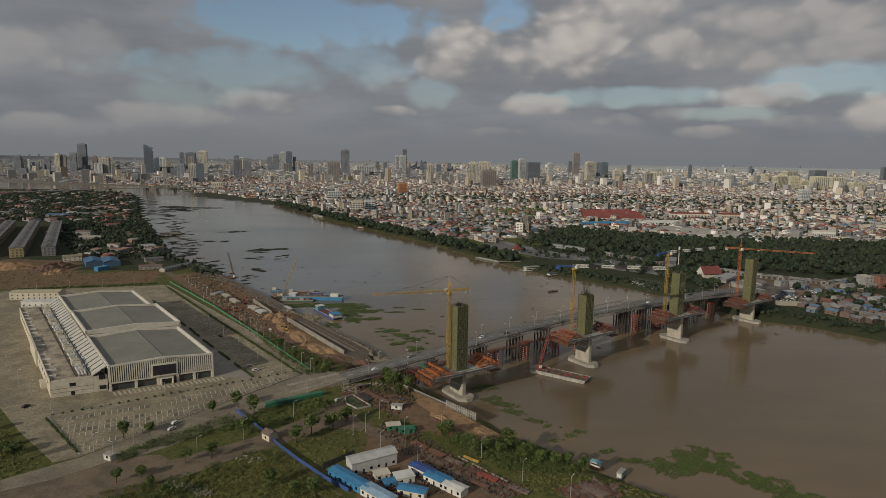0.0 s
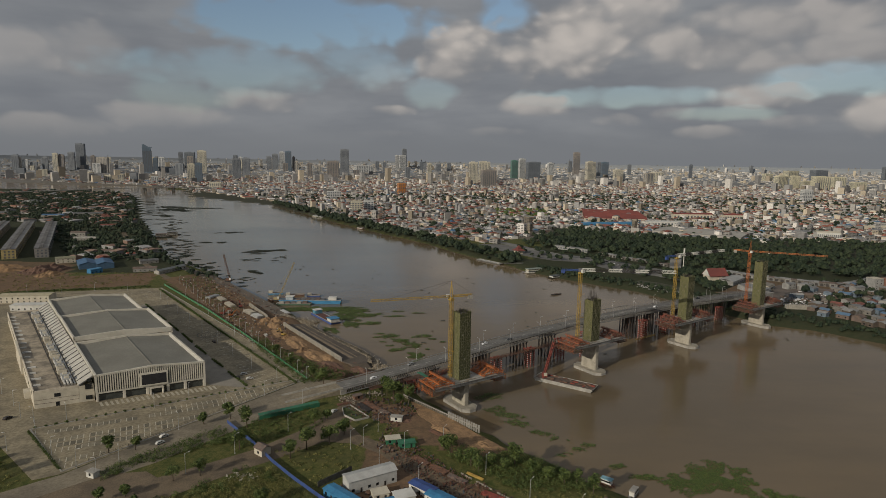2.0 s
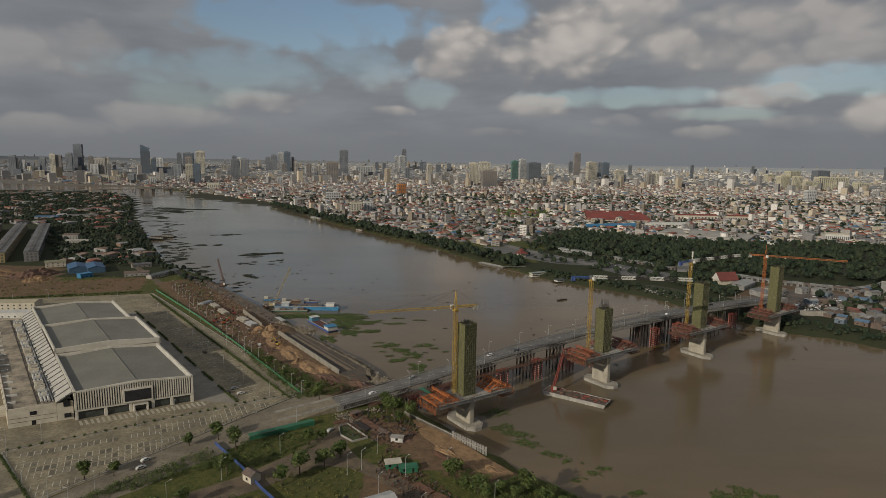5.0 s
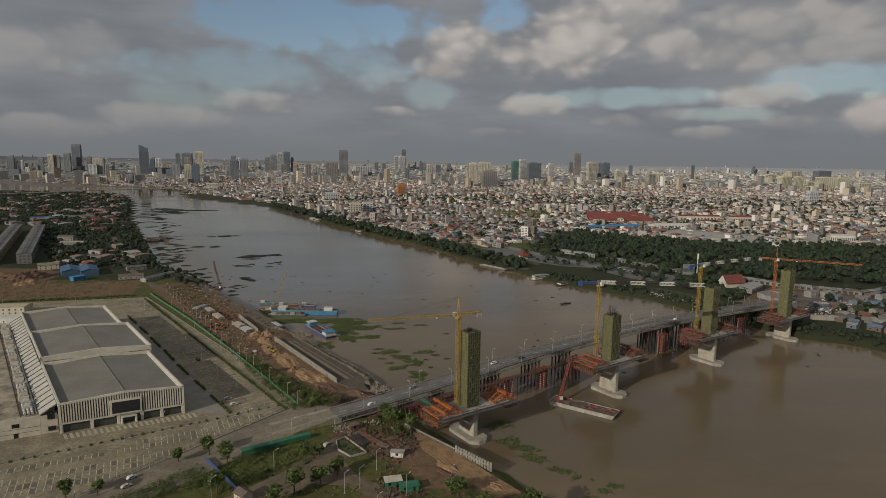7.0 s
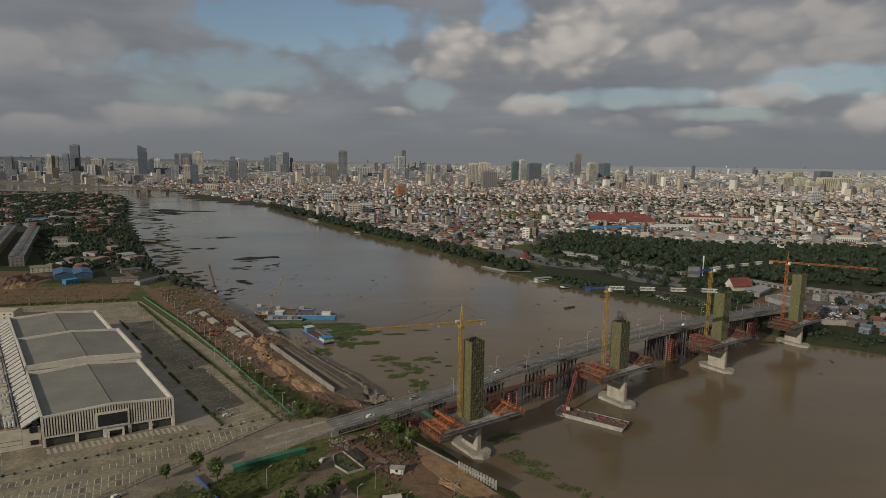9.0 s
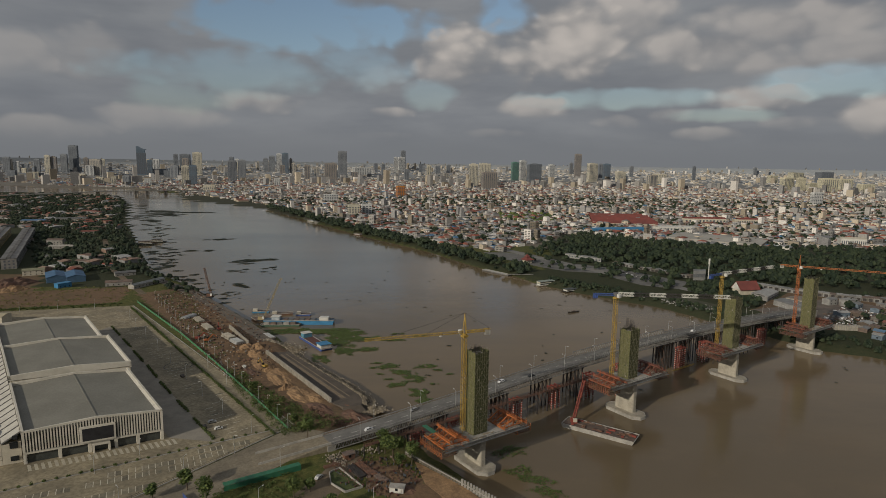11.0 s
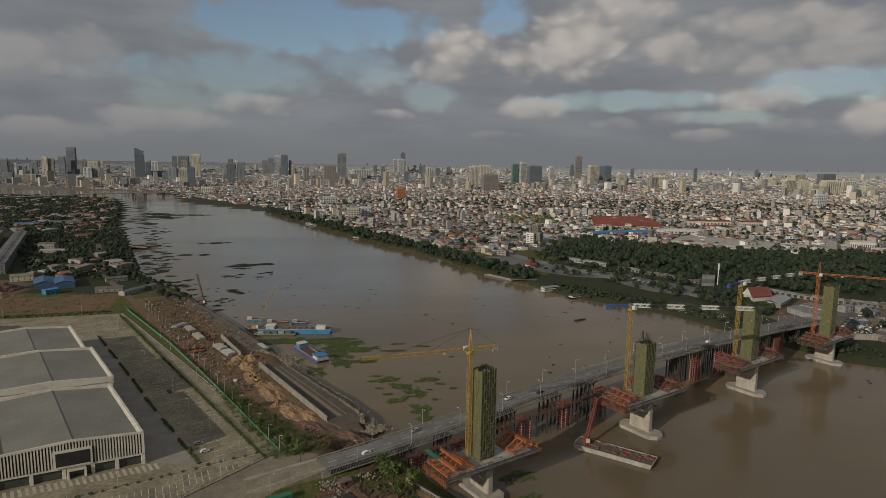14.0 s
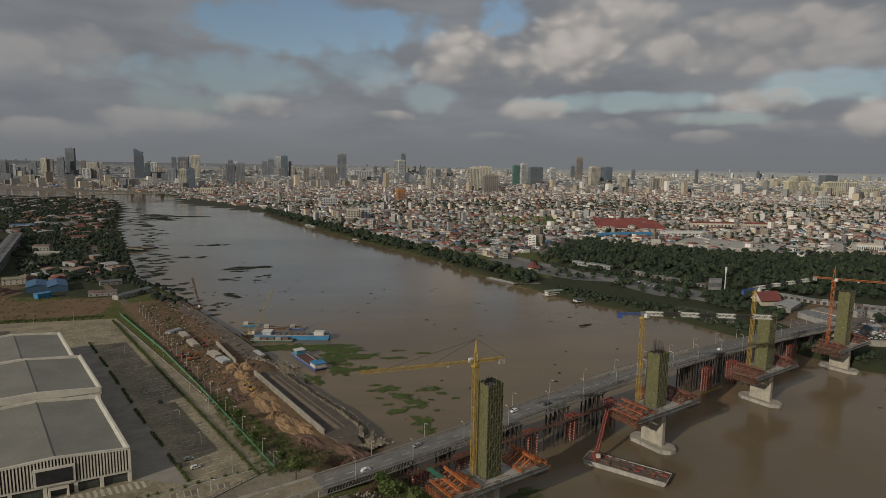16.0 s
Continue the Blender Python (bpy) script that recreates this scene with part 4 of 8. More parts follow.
def build_hall():
    root = thing("exhibition_hall", None, "large white exhibition hall with grey roofs and finned front", "hall")
    blocks = ((0, 75, 58, 19.6), (79, 147, 60.5, 22.3), (151, 218, 57.5, 21.0))
    for bi, (v0, v1, u1, ze) in enumerate(blocks):
        w = MB()
        if bi == 0:
            hall_box(w, 0.6, u1 - 0.6, 1.6, v1, G0, ze - 2.6)
        else:
            hall_box(w, 0.6, u1 - 0.6, v0, v1, G0, ze - 2.6)
        part("wall", w, CREAM, root)
        um, rise = u1 * 0.52, 2.2
        for (ua, za), (ub, zb) in (((1.4, ze - 1.2), (um, ze + rise - 0.8)), ((um, ze + rise - 0.8), (u1 - 1.7, ze - 0.9))):
            r = MB()
            hall_quad(r, [(ua, v0 + 1.0, za), (ub, v0 + 1.0, zb), (ub, v1 - 1.0, zb), (ua, v1 - 1.0, za)])
            part("roof", r, ROOF, root, "grey membrane roof slope")
        rd = MB()
        hall_beam(rd, (um, v0 + 0.8, ze + rise - 0.7), (um, v1 - 0.8, ze + rise - 0.7), 0.5, 0.25)
        part("ridge_cap", rd, ROOF, root)
        for ua, ub in ((0, 1.0), (u1 - 1.0, u1)):
            p = MB()
            hall_box(p, ua, ub, v0, v1, ze - 3.0 if ua else ze - 1.5, ze + 0.9)
            part("parapet", p, HALLWHITE, root)
        gut = MB()
        hall_quad(gut, [(0.8, v0, ze - 1.1), (1.6, v0, ze - 1.15), (1.6, v1, ze - 1.15), (0.8, v1, ze - 1.1)])
        part("gutter", gut, ROOF, root)
        gut = MB()
        hall_quad(gut, [(u1 - 1.8, v0 + 1, ze - 0.6), (u1 - 1.0, v0 + 1, ze + 0.2), (u1 - 1.0, v1, ze + 0.2), (u1 - 1.8, v1, ze - 0.6)])
        part("gutter", gut, mat("pale_sheet", (0.45, 0.43, 0.38), (0.36, 0.34, 0.30), rough=0.6, scale=0.2), root, "pale sloping gutter")
        for vv, back in ((v0, 0), (v1 - 1.0, 1)):
            g = MB()
            for (ua, za), (ub, zb) in (((0, ze + 0.6), (um, ze + rise + 0.2)), ((um, ze + rise + 0.2), (u1, ze + 0.6))):
                a0, b0, b1, a1 = hall_xy(ua, vv), hall_xy(ub, vv), hall_xy(ub, vv + 1.0), hall_xy(ua, vv + 1.0)
                za0, zb0 = (za - 0.9, zb - 0.9) if bi == 0 and not back else (ze - 2.2, ze - 2.2)
                g.hexa([(*a0, za0), (*b0, zb0), (*b1, zb0), (*a1, za0)], [(*a0, za), (*b0, zb), (*b1, zb), (*a1, za)])
            part("gable_wall", g, HALLWHITE, root)
    # front
    ze, u1 = 19.6, 58
    def brow(u):
        """Underside of the sloping front gable."""
        um = u1 * 0.52
        return ze - 0.3 + 1.6 * (u / um if u < um else (u1 - u) / (u1 - um))

    gl = MB()
    hall_box(gl, 1.0, u1 - 1.0, 1.0, 1.5, G0 + 0.1, ze - 0.6)
    part("glass_front", gl, mat("front_glass", (0.060, 0.066, 0.062), (0.040, 0.046, 0.044), rough=0.2, bump=0.0, spec=0.6), root, "dark recessed glass front")
    band = MB()
    hall_box(band, 0, u1, -0.3, 0.9, 9.2, 9.9)
    part("canopy_band", band, HALLWHITE, root)
    for ua in (0.0, u1 - 1.0):
        part("corner_pier", hall_box(MB(), ua, ua + 1.0, -0.3, 0.9, G0, ze), HALLWHITE, root)
    for u in np.arange(1.5, u1 - 1.4, 1.18):
        z0 = 17.9 if 22.0 < u < 37.0 else 9.9
        part("fin", hall_box(MB(), u, u + 0.56, -0.25, 0.75, z0, brow(u) + 0.1), HALLWHITE, root)
    for u in (0.0, 13.5, 25.5, 36.5, 46.0, 56.6):
        part("pillar", hall_box(MB(), u, u + 1.4, -0.2, 0.9, G0, 9.4), HALLWHITE, root)
    sc = MB()
    hall_box(sc, 22.4, 37.2, -0.9, 0.3, 10.0, 17.9)
    screen = part("display_frame", sc, HALLWHITE, root, "white frame of the big display")
    part("display", hall_box(MB(), 23.3, 36.3, -1.0, -0.9, 10.9, 17.0), mat("screen_black", (0.03, 0.03, 0.034), rough=0.4, bump=0), screen, "unlit dark display")
    po = MB()
    for u0, u2, z0, z2 in ((27.2, 27.9, G0, 8.2), (33.8, 34.5, G0, 8.2), (27.2, 34.5, 8.2, 8.9)):
        hall_box(po, u0, u2, -1.6, 0.6, z0, z2)
    part("entrance_portal", po, HALLWHITE, root)
    # lean-to with ribbed panels
    for i, v in enumerate(np.arange(3, 214, 8.1)):
        p = MB()
        hall_quad(p, [(-7.6, v, 14.6), (-0.2, v, 19.2), (-0.2, v + 7.9, 19.2), (-7.6, v + 7.9, 14.6)], thick=0.3)
        part("lean_to_panel", p, mat("pale_sheet", (0.45, 0.43, 0.38), (0.36, 0.34, 0.30), rough=0.6, scale=0.2), root)
        r = MB()
        hall_beam(r, (-7.6, v, 14.85), (-0.2, v, 19.45), 0.35, 0.4)
        part("rib", r, STEEL, root)
    lw = MB()
    hall_box(lw, -7.6, -0.2, 3, 214, G0, 14.2)
    part("lean_to_wall", lw, CREAM, root)
    for z0, z2 in ((16.2, 18.0), (12.0, 14.8), (6.0, 8.2)):
        part("side_window", hall_box(MB(), -4.6 if z0 < 16 else -3.4, -1.4, 2.6, 3.05, z0, z2), GLASS, root)
    return root


build_hall()


def build_annex():
    rng = random.Random(8)
    root = thing("hall_annex", None, "long low cream annex with ducts on its stained roof", "annex")
    u0, u1, v0, v1, zt = -29.0, -7.7, 3.0, 214.0, 14.0
    part("wall", hall_box(MB(), u0, u1, v0, v1, G0, zt - 0.6), CREAM, root)
    part("roof", hall_box(MB(), u0 + 0.5, u1 - 0.2, v0 + 0.5, v1 - 0.5, zt - 0.6, zt - 0.3), mat("terrace", (0.40, 0.335, 0.245), (0.17, 0.145, 0.110), rough=0.9, scale=0.12, fine=0.7, var=0.3), root, "brown stained terrace roof")
    for a in ((u0, u0 + 0.5, v0, v1), (u0, u1, v0, v0 + 0.5), (u0, u1, v1 - 0.5, v1)):
        part("parapet", hall_box(MB(), *a, zt - 0.7, zt + 0.7), mat("parapet_cream", (0.56, 0.50, 0.40), (0.44, 0.39, 0.31), rough=0.8, scale=0.3), root)
    part("roof_upstand", hall_box(MB(), -15.6, -15.2, 8, 210, zt - 0.3, zt + 0.2), DARKSTEEL, root)
    for z in (9.2, 7.0):
        part("string_course", hall_box(MB(), u0 - 0.08, u1, v0 - 0.08, v0, z, z + 0.15), BROWNROOF, root)
    part("window", hall_box(MB(), -19.5, -16.5, v0 - 0.1, v0 + 0.1, 10.0, 12.0), GLASS, root)
    part("door", hall_box(MB(), -19.0, -17.2, v0 - 0.1, v0 + 0.1, G0, 7.0), GLASS, root)
    for v in np.arange(12, 210, 9.0):
        part("window", hall_box(MB(), u0 - 0.1, u0 + 0.1, v, v + 3, 10.0, 12.0), GLASS, root)
    part("bay", hall_box(MB(), u0 - 3.0, u0, 22, 29, G0, 8.5), CREAM, root)
    part("bay", hall_box(MB(), u0 - 1.2, u0, 70, 110, G0, 16.2), CREAM, root)
    for v in np.arange(14, 205, 12.0):
        part("roof_vent", hall_box(MB(), u0 + 1.0, u0 + 5.0 + rng.uniform(-1, 1), v, v + 1.2, zt - 0.3, zt + 0.6), WHITE, root)
    # plant on the roof
    for v in (14, 22, 46, 56, 82, 92, 124, 134, 164, 174, 196):
        b = thing("air_handler", None, "pale metal air handling unit with round ducts on the annex roof", "air handler", "air handlers on the annex roof")
        base = zt - 0.3
        part("casing", hall_box(MB(), -13.8, -9.6, v, v + 4.2, base, base + 2.4), LAMPGREY, b)
        for du in (-13.4, -11.8, -10.2):
            d = MB()
            d.tube((*hall_xy(du, v - 5.5), base + 0.8), (*hall_xy(du, v), base + 1.2), 0.65, n=10)
            part("duct", d, mat("duct_white", (0.55, 0.53, 0.48), rough=0.5), b)
        part("cowl", hall_box(MB(), -12.8, -10.6, v + 0.6, v + 3.2, base + 2.4, base + 3.2), CREAM, b)
    for v in (30, 36, 66, 72, 104, 112, 146, 154, 184):
        b = thing("air_handler", None, "low cream air handling box on the annex roof", "air handler", "air handlers on the annex roof")
        part("casing", hall_box(MB(), -14.6 + rng.uniform(0, 1), -10.2 + rng.uniform(0, 1.2), v, v + rng.uniform(3.5, 5.5), zt - 0.3, zt + rng.uniform(0.8, 2.6)), CREAM, b)
        part("lid", hall_box(MB(), -13.6, -11.2, v + 0.6, v + 2.8, zt - 0.3, zt + 2.9), NEW_CONCRETE, b)
    pipe = MB()
    hall_beam(pipe, (-8.6, 8, zt + 0.3), (-8.6, 208, zt + 0.3), 0.5, 0.5)
    part("pipe_run", pipe, LAMPGREY, root)


build_annex()


def low_block(name, cx, cy, w, d, h, ang, wall, roof, label, category, rise=0.0, z0=4.5, group="", over=0.4, doors=0):
    """A small building with walls, roof, a door and windows."""
    root = thing(name, Matrix.Translation((cx, cy, z0)) @ Matrix.Rotation(radians(ang), 4, "Z"), label, category, group)
    part("wall", MB().box(-w / 2, w / 2, -d / 2, d / 2, -0.4, h), wall, root)
    r = MB()
    if rise:
        for sg in (-1, 1):
            e = [(-w / 2 - over, sg * (d / 2 + over), h), (w / 2 + over, sg * (d / 2 + over), h), (w / 2 + over, 0, h + rise), (-w / 2 - over, 0, h + rise)]
            e = e if sg < 0 else e[::-1]
            r.hexa([(x, y, z) for x, y, z in e], [(x, y, z + 0.15) for x, y, z in e])
        g = MB()
        for x in (-w / 2 + 0.05, w / 2 - 0.05):
            g.add([(x, -d / 2, h), (x, d / 2, h), (x, 0, h + rise)], [(0, 1, 2)])
        part("gable", g, wall, root)
    else:
        r.box(-w / 2 - over, w / 2 + over, -d / 2 - over, d / 2 + over, h, h + 0.2)
    part("roof", r, roof, root)
    n = max(1, int(w / (3.2 if cy < 420 else 4.6)))
    front = 1 if math.sin(radians(ang)) * cx - math.cos(radians(ang)) * cy > 0 else -1
    for i in range(n):
        x = -w / 2 + (i + 0.5) * w / n
        for sg in (-1, 1) if cy < 420 else (front,):
            if doors and i % 3 == 1:
                part("door", MB().box(x - 0.45, x + 0.45, sg * d / 2 - 0.04, sg * d / 2 + 0.04, 0, 2.0), DARKSTEEL, root)
            else:
                for lev in range(max(1, int(h / 3))):
                    part("window", MB().box(x - 0.6, x + 0.6, sg * d / 2 - 0.04, sg * d / 2 + 0.04, lev * 3 + 1.0, lev * 3 + 2.2), GLASS, root)
    return root


# ---- plaza furniture ----
def plaza_marks():
    """Parking bays of darker turf blocks with white lines, in rows along the hall."""
    rng = np.random.RandomState(3)
    lines, bays = MB(), MB()
    zones = [([(-192, 303), (-155, 266), (-112, 322), (-72, 376), (-112, 351), (-146, 328)], E1, 2.7),
             ([(-100, 366), (-70, 372), (-85, 398), (-262, 628), (-352, 606), (-330, 590), (-250, 575)], E2, 2.7)]
    for zi, (poly, ax, pitch) in enumerate(zones):
        ax = ax / np.hypot(*ax)
        nx = np.array([-ax[1], ax[0]])
        c0 = np.array(poly, float).mean(0)
        for row in range(-34, 35):
            for k in range(-75, 76):
                p = c0 + nx * row * 5.9 + ax * k * pitch
                if not inside(poly, p[:1], p[1:])[0] or rng.rand() < (0.06, 0.45)[zi] or row % 4 == 3 or (zi and k % 2):
                    continue
                q = p + nx * 4.6
                if not inside(poly, q[:1], q[1:])[0]:
                    continue
                lines.beam((*p, 4.63), (*q, 4.63), 0.28, 0.03)
                if rng.rand() < (0.62 if poly is zones[0][0] else 0.10):
                    a = p + ax * 0.35
                    b = a + ax * (pitch - 0.7)
                    bays.prism([a, b, b + nx * 4.4, a + nx * 4.4], 4.60, 4.634)
    solo("parking_line", lines, mat("line_white", (0.54, 0.50, 0.41), (0.38, 0.35, 0.28), rough=0.8, scale=0.6), "worn white parking lines on the plaza", "road marking", kind="stuff")
    solo("parking_bay", bays, mat("turf_block", (0.205, 0.178, 0.126), (0.125, 0.112, 0.080), rough=0.95, island=0.7), "dark turf-block parking bays set in the paving", "paving", kind="stuff")
    # lane beside the hall; its colour holds some of the hall's shadow
    lane = MB()
    lane.prism([(-125.5, 366.5), (-101, 362), (-256, 569), (-262, 545)], 4.5, 4.636)
    solo("service_lane", lane, mat("shaded_paving", (0.255, 0.230, 0.190), (0.185, 0.167, 0.140), rough=0.9, scale=0.1), "paved lane along the hall, toned down for the hall's shadow", "road", kind="structure")
    ringm = MB()
    for r0, r1 in ((8.5, 9.1), (5.6, 6.0), (2.6, 2.9)):
        n = 40
        for i in range(n):
            a, b = 6.2832 * i / n, 6.2832 * (i + 1) / n
            ringm.prism([(-163 + r0 * math.cos(a), 473 + r0 * math.sin(a)), (-163 + r1 * math.cos(a), 473 + r1 * math.sin(a)),
                         (-163 + r1 * math.cos(b), 473 + r1 * math.sin(b)), (-163 + r0 * math.cos(b), 473 + r0 * math.sin(b))], 4.6, 4.64)
    solo("paving_ring", ringm, ASPHALT, "dark rings laid in the plaza paving", "paving", kind="structure")
    apron = MB()
    for u in np.arange(1.0, 62.0, 2.6):
        hall_box(apron, u, u + 1.3, -8.5, -1.8, 4.58, 4.636)
    solo("striped_apron", apron, mat("pale_slab", (0.44, 0.40, 0.31), (0.34, 0.31, 0.24), rough=0.85, scale=0.3), "pale slabs striping the pavement before the hall", "paving", kind="structure")
    kerb = MB()
    for a, b in (((-194.6, 305.7), (-113.6, 353)), ((-113.6, 353), (-72, 377)), ((-154.8, 264), (-194.6, 305.7)), ((-154.8, 264), (-67, 379)), ((-66, 381), (-271, 641))):
        kerb.beam((*a, 4.66), (*b, 4.66), 0.6, 0.24)
    solo("kerb", kerb, CONCRETE, "pale concrete kerbs round the parking rows", "kerb", kind="structure")


plaza_marks()


for x, y, t, m, lab in ((-124, 297, 52, WHITE, "white car parked beside the plaza road"), (-123, 290, 48, WHITE, "white car parked beside the plaza road"), (-152, 452, 128, DARKSTEEL, "dark car parked on the plaza"), (-112, 378, 120, DARKSTEEL, "dark car parked beside the hall"),
                        (-110, 384, 30, LAMPGREY, "silver car parked beside the hall"), (-104, 376, 30, WHITE, "white car parked beside the hall"), (-214, 318, 70, DARKSTEEL, "dark car on the plaza lane"), (-2, 243, 40, RED, "red car between the site sheds"), (-44, 327, 60, LAMPGREY, "silver car by the dirt road"), (-118, 470, 120, WHITE, "white car beside the green fence")):
    car(Matrix.Translation((x, y, 4.64 if x < -50 else 4.52)) @ Matrix.Rotation(radians(t), 4, "Z"), m, lab)


def leafy(rng, spots, per, size, spread):
    """Many small leaf sprays round a set of centres."""
    r = np.random.RandomState(rng.randrange(1 << 30))
    c = np.repeat(np.array([p for p, _ in spots], float), per, 0)
    q = np.repeat(np.array([q for _, q in spots], float), per)[:, None]
    n = len(c)

    def unit(v):
        return v / np.maximum(np.linalg.norm(v, axis=1, keepdims=True), 1e-6)

    d = unit(r.normal(0, 1, (n, 3)) * (1, 1, 0.8))
    p = c + d * q * r.uniform(0.55, 1.05, (n, 1))
    a = unit(r.uniform(-1, 1, (n, 3)) * (1, 1, 0.4)) * size * r.uniform(0.6, 1.3, (n, 1))
    b = unit(np.cross(a, d + r.uniform(-0.6, 0.6, (n, 3)))) * size * r.uniform(0.4, 0.8, (n, 1))
    mb = MB()
    mb.v = np.stack([p - a, p - b * 0.9, p + a, p + b], 1).reshape(-1, 3).tolist()
    mb.f = np.arange(4 * n).reshape(-1, 4).tolist()
    mb.m = [0] * n
    return mb


def make_tree(seed, h=6.5, r=2.6, m=None):
    rng = random.Random(seed)
    root = thing("tree", Matrix.Translation((0, 0, -50)), "broad-leaved tree with a dense uneven dark green crown", "tree", "trees on the left bank")
    t = MB()
    t.tube((0, 0, -0.3), (0.1, 0.05, h * 0.5), 0.22, 0.13, 7)
    spots = []
    for i in range(7):
        a, q, z = rng.uniform(0, 6.28), r * rng.uniform(0.15, 0.7), h * rng.uniform(0.45, 0.85)
        c = (q * math.cos(a), q * math.sin(a), z)
        t.tube((0.1 * (z / h), 0.05, h * 0.32 + 0.1 * i), c, 0.09, 0.03, 5)
        spots.append((c, r * rng.uniform(0.38, 0.6)))
    spots.append(((0, 0, h * 0.7), r * 0.6))
    part("trunk", t, BARK, root)
    part("crown", leafy(rng, spots, 90, 0.42, r), m or LEAF, root)
    return root


def make_shrub(seed, r=0.8):
    rng = random.Random(seed)
    root = thing("shrub", Matrix.Translation((0, 0, -60)), "small clipped dark green shrub in a planting row", "shrub", "shrubs on the plaza")
    part("foliage", leafy(rng, [((0, 0, r * 0.7), r), ((0.4 * r, 0.2, r * 0.5), r * 0.7)], 70, 0.22, r), LEAF, root)
    return root


TREES = [make_tree(1), make_tree(2, 7.5, 3.2), make_tree(3, 5.5, 2.4), make_tree(4, 8.5, 3.4)]
SHRUBS = [make_shrub(11), make_shrub(12, 0.7)]
PLANTED = {}


def ground_at(x, y):
    return float(land_height(np.array([x]), np.array([y]))[0])


def plant(kinds, x, y, scale=1.0, turn=0.0, z=None):
    """The first of each kind is moved into place, later ones are copies."""
    src = kinds[(int(abs(x) * 7 + abs(y) * 3)) % len(kinds)]
    m = Matrix.Translation((x, y, ground_at(x, y) if z is None else z)) @ Matrix.Rotation(turn, 4, "Z")
    if src.name not in PLANTED:
        PLANTED[src.name] = 1
        src.matrix_basis = m
        return src
    o = copy_thing(src, m)
    o.scale = (scale, scale, scale * (0.9 + 0.2 * ((x * 13.7) % 1)))
    return o


def row(a, b, step):
    a, b = np.array(a, float), np.array(b, float)
    n = int(np.hypot(*(b - a)) / step)
    return [tuple(a + (b - a) * i / n) for i in range(n + 1)]


for x, y in row((-193, 307), (-115, 352.5), 4.4) + row((-112, 354), (-74, 377), 5.0) + row((-193, 302), (-157, 266), 2.2):
    plant(SHRUBS, x, y, 0.9 + 0.3 * ((x * 3.1) % 1), x, 4.62)
for a, b in (((-254, 567), (-236, 543)), ((-228, 532), (-214, 514)), ((-207, 504), (-190, 481)), ((-183, 472), (-168, 451)), ((-161, 441), (-148, 424)), ((-140, 413), (-128, 398)), ((-121, 388), (-103, 365)),
             ((-266, 628), (-74, 370)), ((-270, 634), (-196, 535))):
    for x, y in row(a, b, 2.2):
        plant(SHRUBS, x, y, 1.0 + 0.4 * ((x * 3.1) % 1), x, 4.62)
for x, y in row((-400, 612), (-285, 640), 6):
    plant(SHRUBS, x, y, 1.1, x, 4.62)

for x, y in ((-189, 301), (-168, 279), (-150, 267), (-134, 272.5), (-137, 259), (-183, 317), (-208, 319), (-191, 283), (-198, 314), (-144, 332), (-120, 305), (-104, 330), (-88, 350), (-130, 345),
             (-222, 335), (-240, 352), (-262, 378), (-86, 372), (-108, 395), (-128, 420), (-148, 448), (-170, 478), (-190, 505), (-212, 535), (-232, 562), (-250, 590),
             (-120, 440), (-142, 470), (-185, 535), (-205, 565), (-230, 600), (-300, 628), (-330, 622), (-360, 616), (-390, 610)):
    street_lamp(Matrix.Translation((x, y, 4.62)) @ Matrix.Rotation(x * 0.7, 4, "Z"), 9.0, 1.2, "lamps on the plaza", "slim grey lamp post on the parking plaza", "plaza_lamp")

# green mesh fence by the river side of the plaza
fence = thing("mesh_fence", None, "green sheeted fence with white posts along the plaza", "fence")
FPTS = [(-274, 655), (-191, 549), (-136, 473), (-97, 417), (-68, 375)]
for (ax, ay), (bx, by) in zip(FPTS, FPTS[1:]):
    pts = row((ax, ay), (bx, by), 6.0)
    for (px, py), (qx, qy) in zip(pts, pts[1:]):
        part("panel", MB().beam((px, py, 5.4), (qx, qy, 5.4), 0.06, 1.7), mat("fence_green", (0.06, 0.20, 0.09), (0.045, 0.15, 0.07), rough=0.8), fence)
        part("post", MB().tube((px, py, 4.2), (px, py, 6.6), 0.07, n=6), LAMPGREY, fence)
for i, (x, y) in enumerate(row((-265, 662), (-72, 372), 15)):
    street_lamp(Matrix.Translation((x + 4, y + 3, ground_at(x + 4, y + 3))) @ Matrix.Rotation(1.0, 4, "Z"), 9.0, 1.4, "lamps along the river road", "tall grey lamp post by the green fence", "road_lamp")


# ---- building site by the bridge head ----
slab("dirt_road", [(-173, 237), (-135, 247), (-112, 258), (-92, 272), (-76, 284), (-58, 304), (-44, 330), (-38, 348), (-30, 350), (-26, 335), (-34, 312), (-26, 298), (-12, 288), (4, 270), (22, 250), (46, 229),
                   (38, 224), (18, 242), (0, 260), (-16, 280), (-30, 290), (-44, 292), (-62, 276), (-80, 262), (-100, 243), (-124, 226), (-170, 222)], 3.6, 4.54, DIRT, "brown compacted dirt road through the building site", "road")
slab("dirt_apron", [(-178, 226), (-169, 231.5), (-156, 241), (-141, 255), (-133, 262), (-118, 264), (-102, 252), (-106, 246), (-120, 236), (-124, 224)], 3.6, 4.575, DIRT, "brown bare dirt apron beside the road", "road")
low_block("site_office", -18, 252.5, 22, 7.5, 5.6, 28, mat("site_white", (0.46, 0.455, 0.43), (0.36, 0.355, 0.335), rough=0.6, scale=0.3), mat("white_sheet", (0.44, 0.435, 0.41), (0.35, 0.345, 0.325), rough=0.5, scale=0.3), "white two-storey prefabricated site office with ribbed roof", "site office", 1.2, doors=1)
